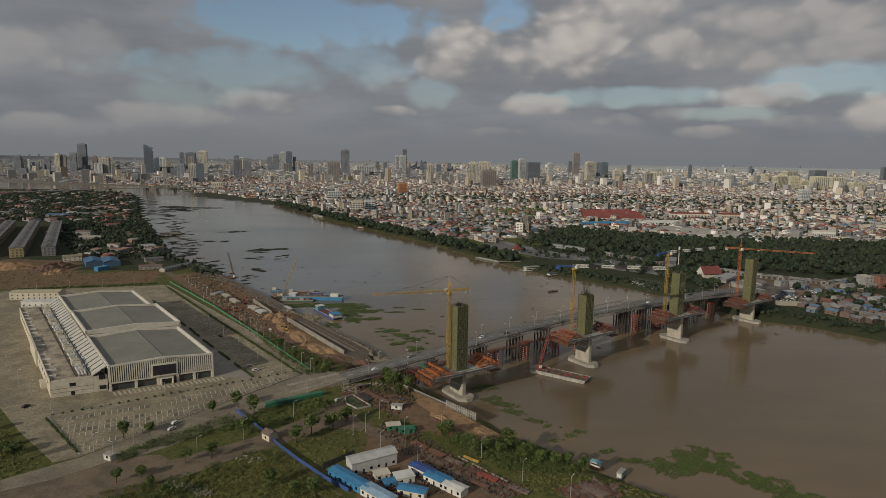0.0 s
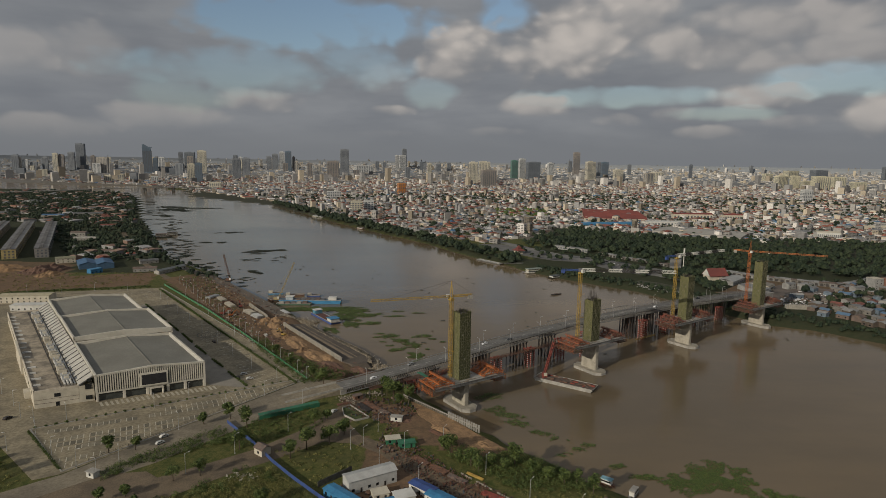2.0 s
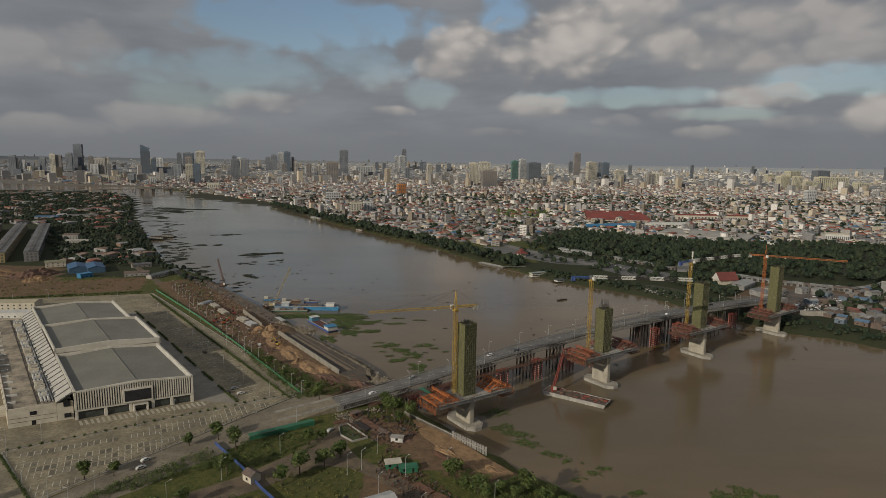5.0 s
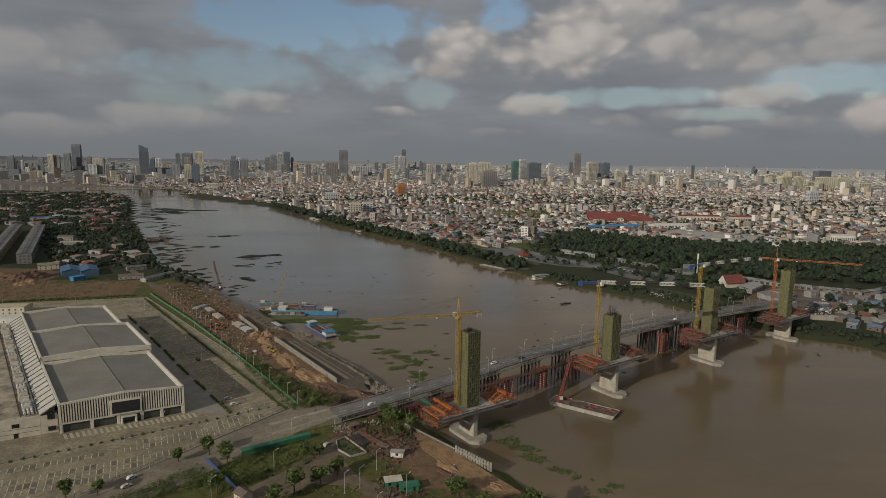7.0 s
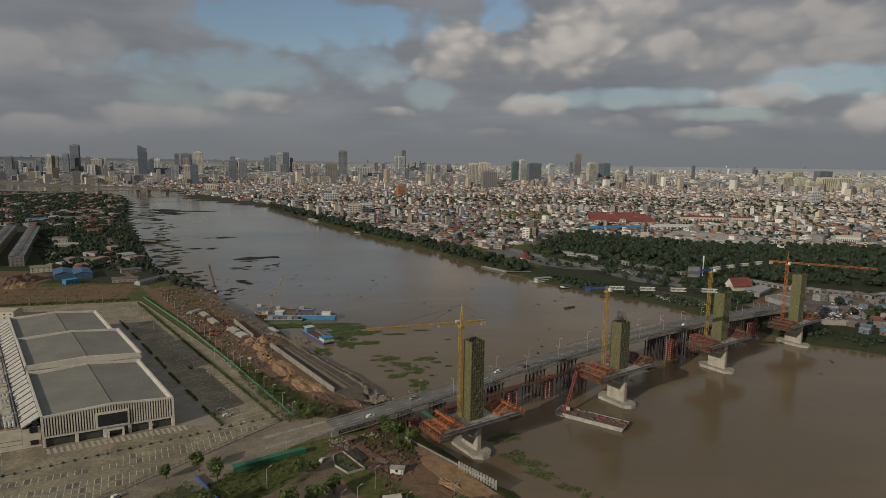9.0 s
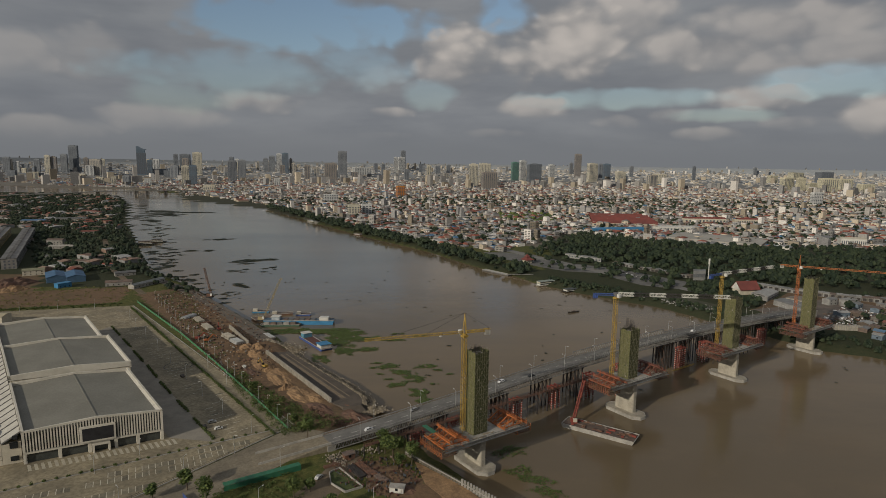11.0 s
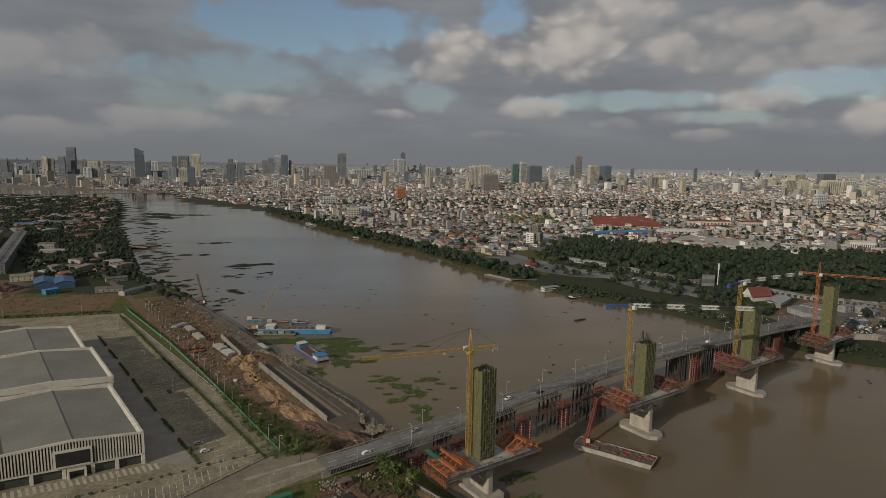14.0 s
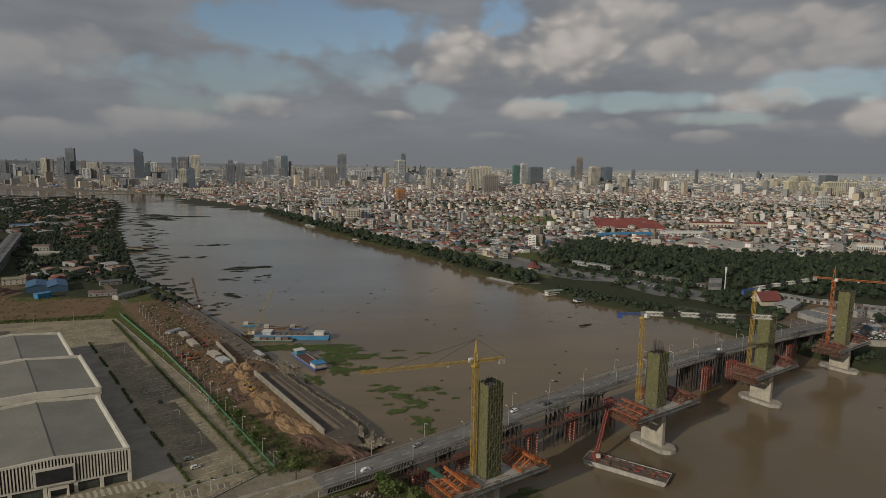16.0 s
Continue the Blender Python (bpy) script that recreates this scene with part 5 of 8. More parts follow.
for cx, cy, w, d, h, a, wall, roof, lab in ((-26, 238, 24, 5.5, 3.0, -43, BLUE, BLUE, "long blue sheet-metal shed beside the hoarding"), (-13, 226, 16, 6, 3.0, -43, WHITE, mat("pale_blue", (0.30, 0.42, 0.50), (0.22, 0.33, 0.41), rough=0.6), "pale blue roofed site shed"),
                                             (-3, 240, 8, 6, 3.0, 20, WHITE, WHITE, "small white roofed site shed"), (-13, 242.5, 6.5, 5, 2.7, 20, CREAM, CREAM, "small cream roofed open shed"), (-9, 236, 5, 4, 2.4, 20, BLUE, BLUE, "small bright blue site shed"),
                                             (5, 246, 12, 5, 3.0, -42, WHITE, BLUEFENCE, "site shed with a dark blue roof"), (12, 238, 12, 6, 3.0, -42, WHITE, BLUE, "site shed with a bright blue roof"), (19, 231, 10, 5, 3.0, -42, WHITE, WHITE, "white roofed site shed in a row"),
                                             (1, 229, 12, 5, 2.8, -20, CREAM, BLUE, "blue roofed workshop shed"), (-10, 291, 7, 4.5, 2.6, 12, GREENSHEET, CREAM, "green hut with a pale flat roof"), (-3, 287, 8, 4, 2.4, 12, GREENSHEET, GREENSHEET, "low green hut with a green roof"),
                                             (-9, 316, 6, 3.2, 2.4, -10, WHITE, CONCRETE, "small hut with a pale flat roof by the dirt road"), (-33, 345, 5, 3.5, 2.6, 30, RUST, BROWNROOF, "rusty brown guard hut"), (-71, 280, 6, 5, 3.2, -40, CREAM, BROWNROOF, "gatehouse with a brown hipped roof at the hoarding"),
                                             (-139, 260, 4.5, 3, 2.6, -25, WHITE, CONCRETE, "small white gate lodge at the plaza corner")):
    low_block("site_shed", cx, cy, w, d, h, a, wall, roof, lab, "shed", 1.6 if "gatehouse" in lab else 0.5 if w > 9 else 0.0, group="sheds of the building site", doors=1)

hoard = thing("blue_hoarding", None, "blue sheet hoarding round the building site", "fence")
HP = [(-98, 313), (-78, 289.5), (-64, 271), (-52, 257), (-38, 242), (-26, 231)]
for a, b in zip(HP, HP[1:]):
    pts = row(a, b, 3.0)
    for (px, py), (qx, qy) in zip(pts, pts[1:]):
        part("panel", MB().beam((px, py, 5.4), (qx, qy, 5.4), 0.08, 2.0), BLUEFENCE, hoard)
        part("post", MB().beam((px, py, 4.2), (px, py, 6.5), 0.12), STEEL, hoard)
gf = thing("green_walkway_roof", None, "long low green sheet roof beside the road", "canopy")
for (px, py), (qx, qy) in zip(row((-83, 318), (-54, 335.5), 3.6), row((-83, 318), (-54, 335.5), 3.6)[1:]):
    part("roof_sheet", MB().beam((px, py, 7.0), (qx, qy, 7.0), 3.2, 0.12), GREENSHEET, gf)
    part("post", MB().tube((px, py, 4.4), (px, py, 7.0), 0.08, n=6), STEEL, gf)
    part("side_sheet", MB().beam((px + 0.8, py - 1.3, 5.6), (qx + 0.8, qy - 1.3, 5.6), 0.06, 2.4), GREENSHEET, gf)
wf = thing("grey_hoarding", None, "grey corrugated hoarding beside the site office", "fence")
for (px, py), (qx, qy) in zip(row((-40, 250), (-27, 263), 1.6), row((-40, 250), (-27, 263), 1.6)[1:]):
    part("panel", MB().beam((px, py, 5.9), (qx, qy, 5.9), 0.1, 2.9), STEEL, wf)
pw = thing("parking_railing", None, "dark railing along the parking plaza", "fence")
for (px, py), (qx, qy) in zip(row((-148, 273), (-68, 377), 3.0), row((-148, 273), (-68, 377), 3.0)[1:]):
    m = MB()
    m.beam((px, py, 6.0), (qx, qy, 6.0), 0.08)
    m.beam((px, py, 5.3), (qx, qy, 5.3), 0.06)
    m.beam((px, py, 4.5), (px, py, 6.1), 0.1)
    part("rail", m, DARKSTEEL, pw)

for x, y in ((-84, 280), (-64, 303), (-24, 288), (-30, 284), (-18, 303), (-15, 267), (-4, 282), (3, 251), (15, 288), (33, 260), (49, 239), (67, 226), (-63, 336), (-100, 262)):
    street_lamp(Matrix.Translation((x, y, ground_at(x, y))) @ Matrix.Rotation(2.4, 4, "Z"), 9.5, 1.8, "lamps on the building site", "tall pale lamp post on the building site", "site_lamp")

for i, (x, y) in enumerate(((-126, 239.5), (-117.5, 244), (-103, 256), (-93, 260), (-57, 275), (-51, 284), (-41, 290), (-35, 299), (-12, 343), (-8, 336), (15, 283), (22, 272), (18, 279), (47, 266), (77, 244), (66, 250), (-83, 284), (-189, 262), (-180, 257),
                            (-196, 268), (-206, 276), (-143, 281), (-132, 284), (-52, 312), (-86, 307), (-46, 316), (-110, 312), (-98, 318), (27, 268), (36, 266), (42, 262), (54, 258), (60, 254), (72, 252), (30, 262),
                            (-16, 349), (-20, 352), (-3, 338), (-78, 392), (-84, 400), (-100, 424), (-110, 236), (-98, 226), (-60, 236), (-48, 230), (-40, 228), (-184, 264), (-214, 288),
                            (-56, 365), (-60, 372), (-66, 380))):
    plant(TREES, x, y, (1.25 if i < 9 else 0.95) + 0.5 * ((i * 0.37) % 1), i * 1.7)


def scrub(name, poly, spacing, r, h, seed, m, label, per=30, size=0.30):
    rng = random.Random(seed)
    p = np.array(poly, float)
    spots = []
    for _ in range(int((p.max(0) - p.min(0)).prod() / spacing ** 2)):
        x, y = rng.uniform(p[:, 0].min(), p[:, 0].max()), rng.uniform(p[:, 1].min(), p[:, 1].max())
        if inside(poly, np.array([x]), np.array([y]))[0]:
            q = rng.uniform(0.5, 1.2)
            spots.append(((x, y, max(ground_at(x, y), 0.1) + h * q * 0.5), r * q))
    return solo(name, leafy(rng, spots, per, size, r), m, label, "scrub", kind="stuff")


GRASSY = foliage("rough_grass", (0.085, 0.094, 0.026), (0.225, 0.200, 0.068))
scrub("rough_scrub", [(-133, 228), (-112, 240), (-94, 244), (-70, 266), (-62, 266), (-40, 240), (-26, 226), (-60, 205), (-130, 205)], 1.5, 1.15, 1.1, 5, GRASSY, "yellow-green rough grass covering the near field", 40, 0.22)
scrub("field_bushes", [(-128, 226), (-116, 236), (-104, 240), (-90, 254), (-76, 266), (-62, 262), (-58, 250), (-80, 244), (-88, 226), (-112, 214)], 3.4, 1.7, 2.0, 14, LEAF, "dark green bushes scattered over the near field", 70, 0.32)
scrub("field_bushes", [(-60, 240), (-44, 244), (-34, 230), (-50, 214), (-74, 214)], 4.2, 1.7, 2.0, 15, LEAF, "dark green bushes scattered over the near field", 70, 0.32)
scrub("river_scrub", [(15, 291), (24, 287), (36, 280), (50, 280), (69, 267), (80, 260), (86, 252), (74, 245), (56, 246), (43, 248), (29, 262), (16, 277)], 1.7, 1.6, 2.2, 6, LEAF, "dense green scrub along the river bank")
scrub("bank_grass", [(43, 248), (74, 245), (100, 236), (112, 222), (70, 222), (50, 232)], 1.9, 1.0, 0.6, 16, GRASSY, "rough grass on the river bank below the track", 34, 0.22)
scrub("verge_scrub", [(-96, 292), (-93, 302), (-84, 318), (-57, 336), (-46, 312), (-62, 300), (-80, 284)], 2.2, 1.2, 1.0, 7, LEAF, "green scrub beside the dirt road")
scrub("roadside_scrub", [(-139, 262), (-128, 276), (-112, 293), (-99, 309), (-92, 301), (-87, 292), (-109, 279), (-126, 268), (-132, 256)], 1.7, 1.6, 2.2, 8, LEAF, "green verge scrub between road and dirt track")
scrub("yard_scrub", [(-66, 282), (-42, 288), (-24, 290), (-22, 274), (-40, 252), (-52, 262)], 3.6, 1.0, 0.6, 9, GRASSY, "sparse grass on the fenced yard")
scrub("fence_scrub", [(-70, 368), (-82, 386), (-112, 432), (-128, 460), (-120, 466), (-98, 438), (-77, 414), (-56, 395), (-34, 384), (-44, 378), (-56, 374)], 1.8, 1.5, 1.6, 10, LEAF, "green scrub below the plaza fence")
scrub("lawn_scrub", [(-226, 312), (-200, 285), (-166, 255), (-176, 243), (-240, 240), (-250, 320)], 2.4, 0.9, 0.4, 11, GRASSY, "patchy lawn beside the plaza road")

scrub("waste_grass", [(-560, 612), (-420, 616), (-290, 662), (-310, 730), (-440, 715), (-560, 720)], 7.0, 1.4, 0.7, 17, GRASSY, "rough grass on the waste ground behind the plaza", 24, 0.4)
scrub("hedge", [(-412, 611), (-285, 645), (-286, 650), (-413, 616)], 2.0, 1.1, 1.4, 18, LEAF, "low green hedge behind the plaza", 40, 0.3)

# ---- far city ----
def house_block(mb, x, y, w, d, h, a, roof, mi_wall, mi_roof, windows=False):
    z0 = 3.0
    c, s = math.cos(a), math.sin(a)
    ring = [(x + c * p - s * q, y + s * p + c * q) for p, q in ((-w, -d), (w, -d), (w, d), (-w, d))]
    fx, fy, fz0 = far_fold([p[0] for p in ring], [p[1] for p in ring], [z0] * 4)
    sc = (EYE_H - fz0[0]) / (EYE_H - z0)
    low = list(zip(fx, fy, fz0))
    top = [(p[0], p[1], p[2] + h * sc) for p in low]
    o = low + top
    fs = [(0, 1, 5, 4), (1, 2, 6, 5), (2, 3, 7, 6), (3, 0, 4, 7)]
    mb.add(o, fs, mi_wall)
    if windows:
        n = np.array(low)
        for i, j in ((0, 1), (3, 0), (1, 2), (2, 3)):
            a_, b_ = n[i], n[j]
            out = np.array([b_[1] - a_[1], a_[0] - b_[0], 0.0])
            if out @ n[0] > 0:
                continue
            out = out / np.linalg.norm(out) * 0.12
            for lev in range(max(1, int(h / 3.1))):
                za, zb = lev * 3.1 + 1.0, lev * 3.1 + 2.3
                for t0, t1 in ((0.10, 0.42), (0.56, 0.90)):
                    p0, p1 = a_ + (b_ - a_) * t0 + out, a_ + (b_ - a_) * t1 + out
                    mb.add([(*p0[:2], p0[2] + za), (*p1[:2], p1[2] + za), (*p1[:2], p1[2] + zb), (*p0[:2], p0[2] + zb)], [(0, 1, 2, 3)], 7)
    if roof > 0:
        r = roof * sc
        m1 = tuple((np.array(top[0]) + top[3]) / 2 + (0, 0, r))
        m2 = tuple((np.array(top[1]) + top[2]) / 2 + (0, 0, r))
        mb.add(top + [m1, m2], [(0, 1, 5, 4), (2, 3, 4, 5), (3, 0, 4), (1, 2, 5)], mi_roof)
    else:
        mb.add(top, [(0, 1, 2, 3)], mi_roof)


def city():
    rng = np.random.RandomState(5)
    near = [(-1000, 2350), (-800, 2330), (-440, 1890), (-205, 1470), (-90, 1275), (40, 1075), (130, 1010), (299, 1255), (412, 1150), (534, 1075), (814, 1065), (1500, 950),
            (26000, 3000), (26000, 34000), (-26000, 34000), (-26000, 5000), (-9000, 3600), (-2500, 3500), (-1600, 2950), (-1300, 2900)]
    mats = [mat("wall_white", (0.50, 0.475, 0.44), (0.37, 0.35, 0.325), island=1.1), mat("wall_cream", (0.40, 0.345, 0.265), (0.30, 0.255, 0.195), island=1.0),
            mat("wall_grey", (0.25, 0.245, 0.24), (0.17, 0.165, 0.16), island=0.8), mat("tile_red", (0.26, 0.085, 0.055), (0.17, 0.06, 0.045), island=0.7),
            mat("sheet_grey", (0.27, 0.27, 0.27), (0.19, 0.19, 0.19), island=0.9), mat("sheet_blue", (0.07, 0.17, 0.30), (0.06, 0.13, 0.22), island=0.6),
            mat("sheet_rust", (0.22, 0.14, 0.10), (0.15, 0.10, 0.08), island=0.7), mat("house_pane", (0.05, 0.05, 0.05), rough=0.4, bump=0)]
    mb = MB()
    for lo, hi, cell, big in ((900, 2000, 14.0, 0.95), (2000, 4200, 25, 1.15), (4200, 13000, 82, 2.3), (13000, 32000, 330, 7.0)):
        n = int(1.62 * (hi * hi - lo * lo) / 2 / cell ** 2)
        d = np.sqrt(rng.uniform(lo * lo, hi * hi, n))
        a = rng.uniform(-0.78, 0.84, n)
        x, y = d * np.sin(a), d * np.cos(a)
        ok = inside(near, x, y) & (shore(x, y) > 12)
        for px, py, pd in zip(x[ok], y[ok], d[ok]):
            w, dd = rng.uniform(2.6, 6) * big, rng.uniform(3.5, 9) * big ** 0.5
            h = rng.choice([3.5, 6.5, 9.5, 12.5, 16, 24], p=[.56, .30, .09, .03, .014, .006])
            if pd < 4200 and rng.rand() < 0.07:
                w, dd, h = w * 2.6, dd * 2.0, 6.0
            roof = rng.choice([0, 2.0, 3.0], p=[.45, .3, .25]) if pd < 4500 else 0
            wall = rng.choice([0, 1, 2], p=[.5, .3, .2])
            if pd > 3400 and rng.rand() < 0.02:
                w, dd, h, roof = rng.uniform(9, 20), rng.uniform(8, 14), rng.choice([24, 32, 40, 55, 75], p=[.40, .32, .18, .07, .03]) * (1 + pd / 20000), 0
                wall = rng.choice([0, 1, 2], p=[.25, .3, .45])
            rf = rng.choice([0, 3, 4, 5, 6], p=[.12, .30, .33, .05, .20]) if roof else rng.choice([0, 2, 4, 6], p=[.22, .28, .32, .18])
            house_block(mb, px, py, w, dd, h, 0.5 + rng.choice([0, 0.1, 1.57, 0.3]), roof, wall, rf, pd < 1600 and rng.rand() < 0.6)
    for _ in range(1500):
        px, py = rng.uniform(-1500, -330), rng.uniform(800, 2330)
        if shore(np.array([px]), np.array([py]))[0] < 14 or inside(RIVER, np.array([px]), np.array([py]))[0] or (px < -480 and py < 1250 and px > -800):
            continue
        if py > 900 + (-330 - px) * 1.25 + 500 or rng.rand() < 0.15:
            continue
        house_block(mb, px, py, rng.uniform(4, 9), rng.uniform(6, 14), rng.choice([3.5, 5, 7]), 0.9 + rng.choice([0, 1.57, 0.2]), rng.choice([1.5, 2.5]), rng.choice([2, 2, 6]), rng.choice([2, 4, 6, 6, 6, 3]))
    solo("city_houses", mb, mats, "dense low city of white and cream houses with red and grey roofs", "city", kind="stuff")


city()


# ---- woods ----
def clump_mesh(mb, x, y, z, r, h, rng, mi=0):
    """One crown of a far tree: an uneven cluster of small lumps."""
    spots = []
    for _ in range(4):
        a, q = rng.uniform(0, 6.28), r * rng.uniform(0.1, 0.65)
        cx, cy, cz, rr = x + q * math.cos(a), y + q * math.sin(a), z + h * rng.uniform(0.5, 0.85), r * rng.uniform(0.4, 0.65)
        n = 6
        ringa = [(cx + rr * rng.uniform(.7, 1.15) * math.cos(6.283 * i / n), cy + rr * rng.uniform(.7, 1.15) * math.sin(6.283 * i / n), cz - rr * rng.uniform(0.3, .7)) for i in range(n)]
        ringb = [(cx + rr * rng.uniform(.5, .95) * math.cos(6.283 * (i + .5) / n), cy + rr * rng.uniform(.5, .95) * math.sin(6.283 * (i + .5) / n), cz + rr * rng.uniform(0.1, .5)) for i in range(n)]
        o = ringa + ringb + [(cx, cy, cz + rr * rng.uniform(.6, 1.0))]
        fs = []
        for i in range(n):
            j = (i + 1) % n
            fs += [(i, j, n + i), (j, n + j, n + i), (n + i, n + j, 2 * n)]
        mb.add(o, fs, mi)
        spots.append(((cx, cy, cz), rr * 1.12))
    return spots


def woods(name, poly, spacing, r, h, seed, m, label, leaves=11):
    rng = np.random.RandomState(seed)
    p = np.array(poly, float)
    area = (p.max(0) - p.min(0)).prod()
    n = int(area / spacing ** 2)
    x, y = rng.uniform(p[:, 0].min(), p[:, 0].max(), n), rng.uniform(p[:, 1].min(), p[:, 1].max(), n)
    ok = inside(poly, x, y) & (shore(x, y) > 3)
    mb, spots = MB(), []
    zz = land_height(x, y)
    for px, py, pz in zip(x[ok], y[ok], zz[ok]):
        s = rng.uniform(0.6, 1.3)
        spots += clump_mesh(mb, px, py, pz, r * s, h * s, rng)
    if spots:
        mb.join(leafy(random.Random(seed), spots, leaves, 0.13 * r, r))
    return solo(name, mb, m, label, "trees", kind="stuff")


woods("woodland", [(290, 880), (330, 800), (420, 760), (640, 700), (1300, 700), (1400, 950), (814, 1055), (534, 1065), (412, 1130), (320, 1230), (180, 1010)], 10.5, 5.6, 9, 1, LEAF_SHADED,
      "dark dense wood behind the far river bank, deepened by painted cloud shade", 7)
woods("bank_trees", [(-227, 1437), (-120, 1243), (15, 1030), (78, 896), (130, 820), (160, 850), (90, 960), (40, 1060), (-90, 1280), (-200, 1470), (-440, 1880), (-450, 1840)], 9, 6, 8, 2, LEAF_SHADED,
      "dark trees along the far river bank, deepened by painted cloud shade")
woods("peninsula_trees", [(-310, 800), (-358, 862), (-472, 1074), (-656, 1420), (-905, 1950), (-1075, 2255), (-1400, 2350), (-1600, 2000), (-1100, 1300), (-760, 1240), (-480, 830), (-400, 790)], 11.5, 4.4, 6, 3, LEAF_SHADED,
      "dark trees among houses along the river, deepened by painted cloud shade", 6)


# ---- skyline ----
# Tower greys lean blue at low contrast: distance haze is painted in.
TOWER_MATS = {"grey": ((0.22, 0.235, 0.25), (0.17, 0.18, 0.195)), "cream": ((0.52, 0.48, 0.38), (0.42, 0.39, 0.31)), "brown": ((0.26, 0.23, 0.205), (0.20, 0.18, 0.16)),
              "dark": ((0.15, 0.165, 0.185), (0.115, 0.13, 0.145)), "tan": ((0.36, 0.33, 0.285), (0.28, 0.26, 0.225)), "blue": ((0.11, 0.15, 0.19), (0.085, 0.115, 0.15)),
              "white": ((0.52, 0.52, 0.50), (0.42, 0.42, 0.41)), "green": ((0.10, 0.21, 0.17), (0.08, 0.165, 0.135)), "orange": ((0.50, 0.20, 0.05), (0.38, 0.15, 0.04)),
              "yellow": ((0.54, 0.50, 0.36), (0.44, 0.41, 0.30))}
PANE = mat("tower_pane", (0.12, 0.13, 0.145), (0.09, 0.10, 0.115), rough=0.25, bump=0, spec=0.6)


def highrise(x, y, w, d, h, turn, style, most=7):
    """One tower of the distant skyline: body, window bays on each face, floors, roof plant."""
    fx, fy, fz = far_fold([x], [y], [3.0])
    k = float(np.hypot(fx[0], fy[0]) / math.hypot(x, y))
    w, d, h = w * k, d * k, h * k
    names = {"orange": "orange-red tower block with pale stripes", "green": "green-netted unfinished tower block", "blue": "blue-grey glass office tower", "dark": "dark grey tower block with haze painted into its colour"}
    root = thing("tower_block", Matrix.Translation((fx[0], fy[0], fz[0])) @ Matrix.Rotation(turn, 4, "Z"), names.get(style, style + " tower block on the city skyline"), "tower block", "tower blocks of the skyline")
    m = mat("tower_" + style, *TOWER_MATS[style], rough=0.7, scale=0.02, fine=0.3, var=0.15, bump=0)
    b = MB()
    if style == "blue" and h > 150:
        b.hexa([(-w / 2, -d / 2, -5), (w / 2, -d / 2, -5), (w / 2, d / 2, -5), (-w / 2, d / 2, -5)], [(-w / 2, -d / 2, h * 0.8), (w * 0.36, -d / 2, h * 0.8), (w * 0.36, d / 2, h * 0.8), (-w / 2, d / 2, h * 0.8)])
        prof = [(-0.5, 0.8), (-0.5, 1.0), (-0.34, 1.005), (-0.16, 0.975), (0.05, 0.93), (0.5, 0.90), (0.36, 0.87), (0.36, 0.8)]
        b.hexa([(p * w, -d / 2, q * h) for p, q in prof], [(p * w, d / 2, q * h) for p, q in prof])
    else:
        rings, z, step = [(0.0, -5.0), (0.0, h * 0.08)], h * 0.08, max(5.5, h / 24)
        while z < h * 0.95:
            rings += [(0.5, z), (0.5, z + step * 0.42), (0.0, z + step * 0.42), (0.0, z + step)]
            z += step
        rings.append((0.0, h + step * 0.3))
        vs = [(sx * (w / 2 + e), sy * (d / 2 + e), zz) for e, zz in rings for sx, sy in ((-1, -1), (1, -1), (1, 1), (-1, 1))]
        fs = [(4 * i + j, 4 * i + (j + 1) % 4, 4 * i + 4 + (j + 1) % 4, 4 * i + 4 + j) for i in range(len(rings) - 1) for j in range(4)]
        q = 4 * len(rings)
        b.add(vs, fs + [(3, 2, 1, 0), (q - 4, q - 3, q - 2, q - 1)])
    part("wall", b, m, root)
    if not (style == "blue" and h > 150):
        part("roof_plant", MB().box(-w * 0.25, w * 0.2, -d * 0.25, d * 0.25, h, h + min(5.0, h * 0.05)), m, root)
    glassy = style in ("blue", "dark")
    n = max(2, min(most, int(w / (9 if glassy else 7))))
    hh = h * (0.78 if style == "blue" and h > 150 else 0.95)
    for face in range(2):
        span, off = (w, d / 2) if face == 0 else (d, w / 2)
        nn = n if face == 0 else max(2, n - 1)
        for i in range(nn):
            c = -span / 2 + (i + 0.5) * span / nn
            e = span / nn * (0.40 if glassy else 0.27)
            p = MB()
            if face == 0:
                p.box(c - e, c + e, -off - 0.35, -off + 0.1, h * 0.04, hh)
            else:
                p.box(-off - 0.35, -off + 0.1, c - e, c + e, h * 0.04, hh)
            part("window_bay", p, PANE, root)
    return root


highrise(-3385, 5178, 49, 23, 123, 0.31, "grey")
highrise(-2962, 5015, 39, 18, 142, 0.19, "cream")
highrise(-2929, 5039, 44, 20, 133, 0.19, "brown")
highrise(-3127, 5686, 72, 33, 234, 0.13, "dark")
highrise(-2748, 5176, 33, 24, 128, 0.31, "brown")
highrise(-2445, 4740, 78, 36, 117, 0.13, "tan")
highrise(-2180, 4913, 70, 32, 226, 0.31, "blue")
highrise(-2280, 5281, 38, 17, 116, 0.25, "blue")
highrise(-2140, 5150, 102, 47, 47, 0.19, "dark")
highrise(-2454, 6283, 45, 21, 174, 0.37, "grey")
highrise(-2600, 6913, 104, 48, 179, 0.13, "dark")
highrise(-1896, 5317, 72, 33, 186, 0.25, "cream")
highrise(-1248, 3335, 40, 18, 98, 0.37, "cream")
highrise(-1187, 3277, 36, 17, 102, 0.25, "blue")
highrise(-1156, 3842, 49, 23, 128, 0.37, "grey")
highrise(-1102, 3866, 46, 21, 132, 0.19, "grey")
highrise(-1720, 6934, 55, 26, 148, 0.25, "grey")
highrise(-1662, 6985, 67, 31, 175, 0.25, "grey")
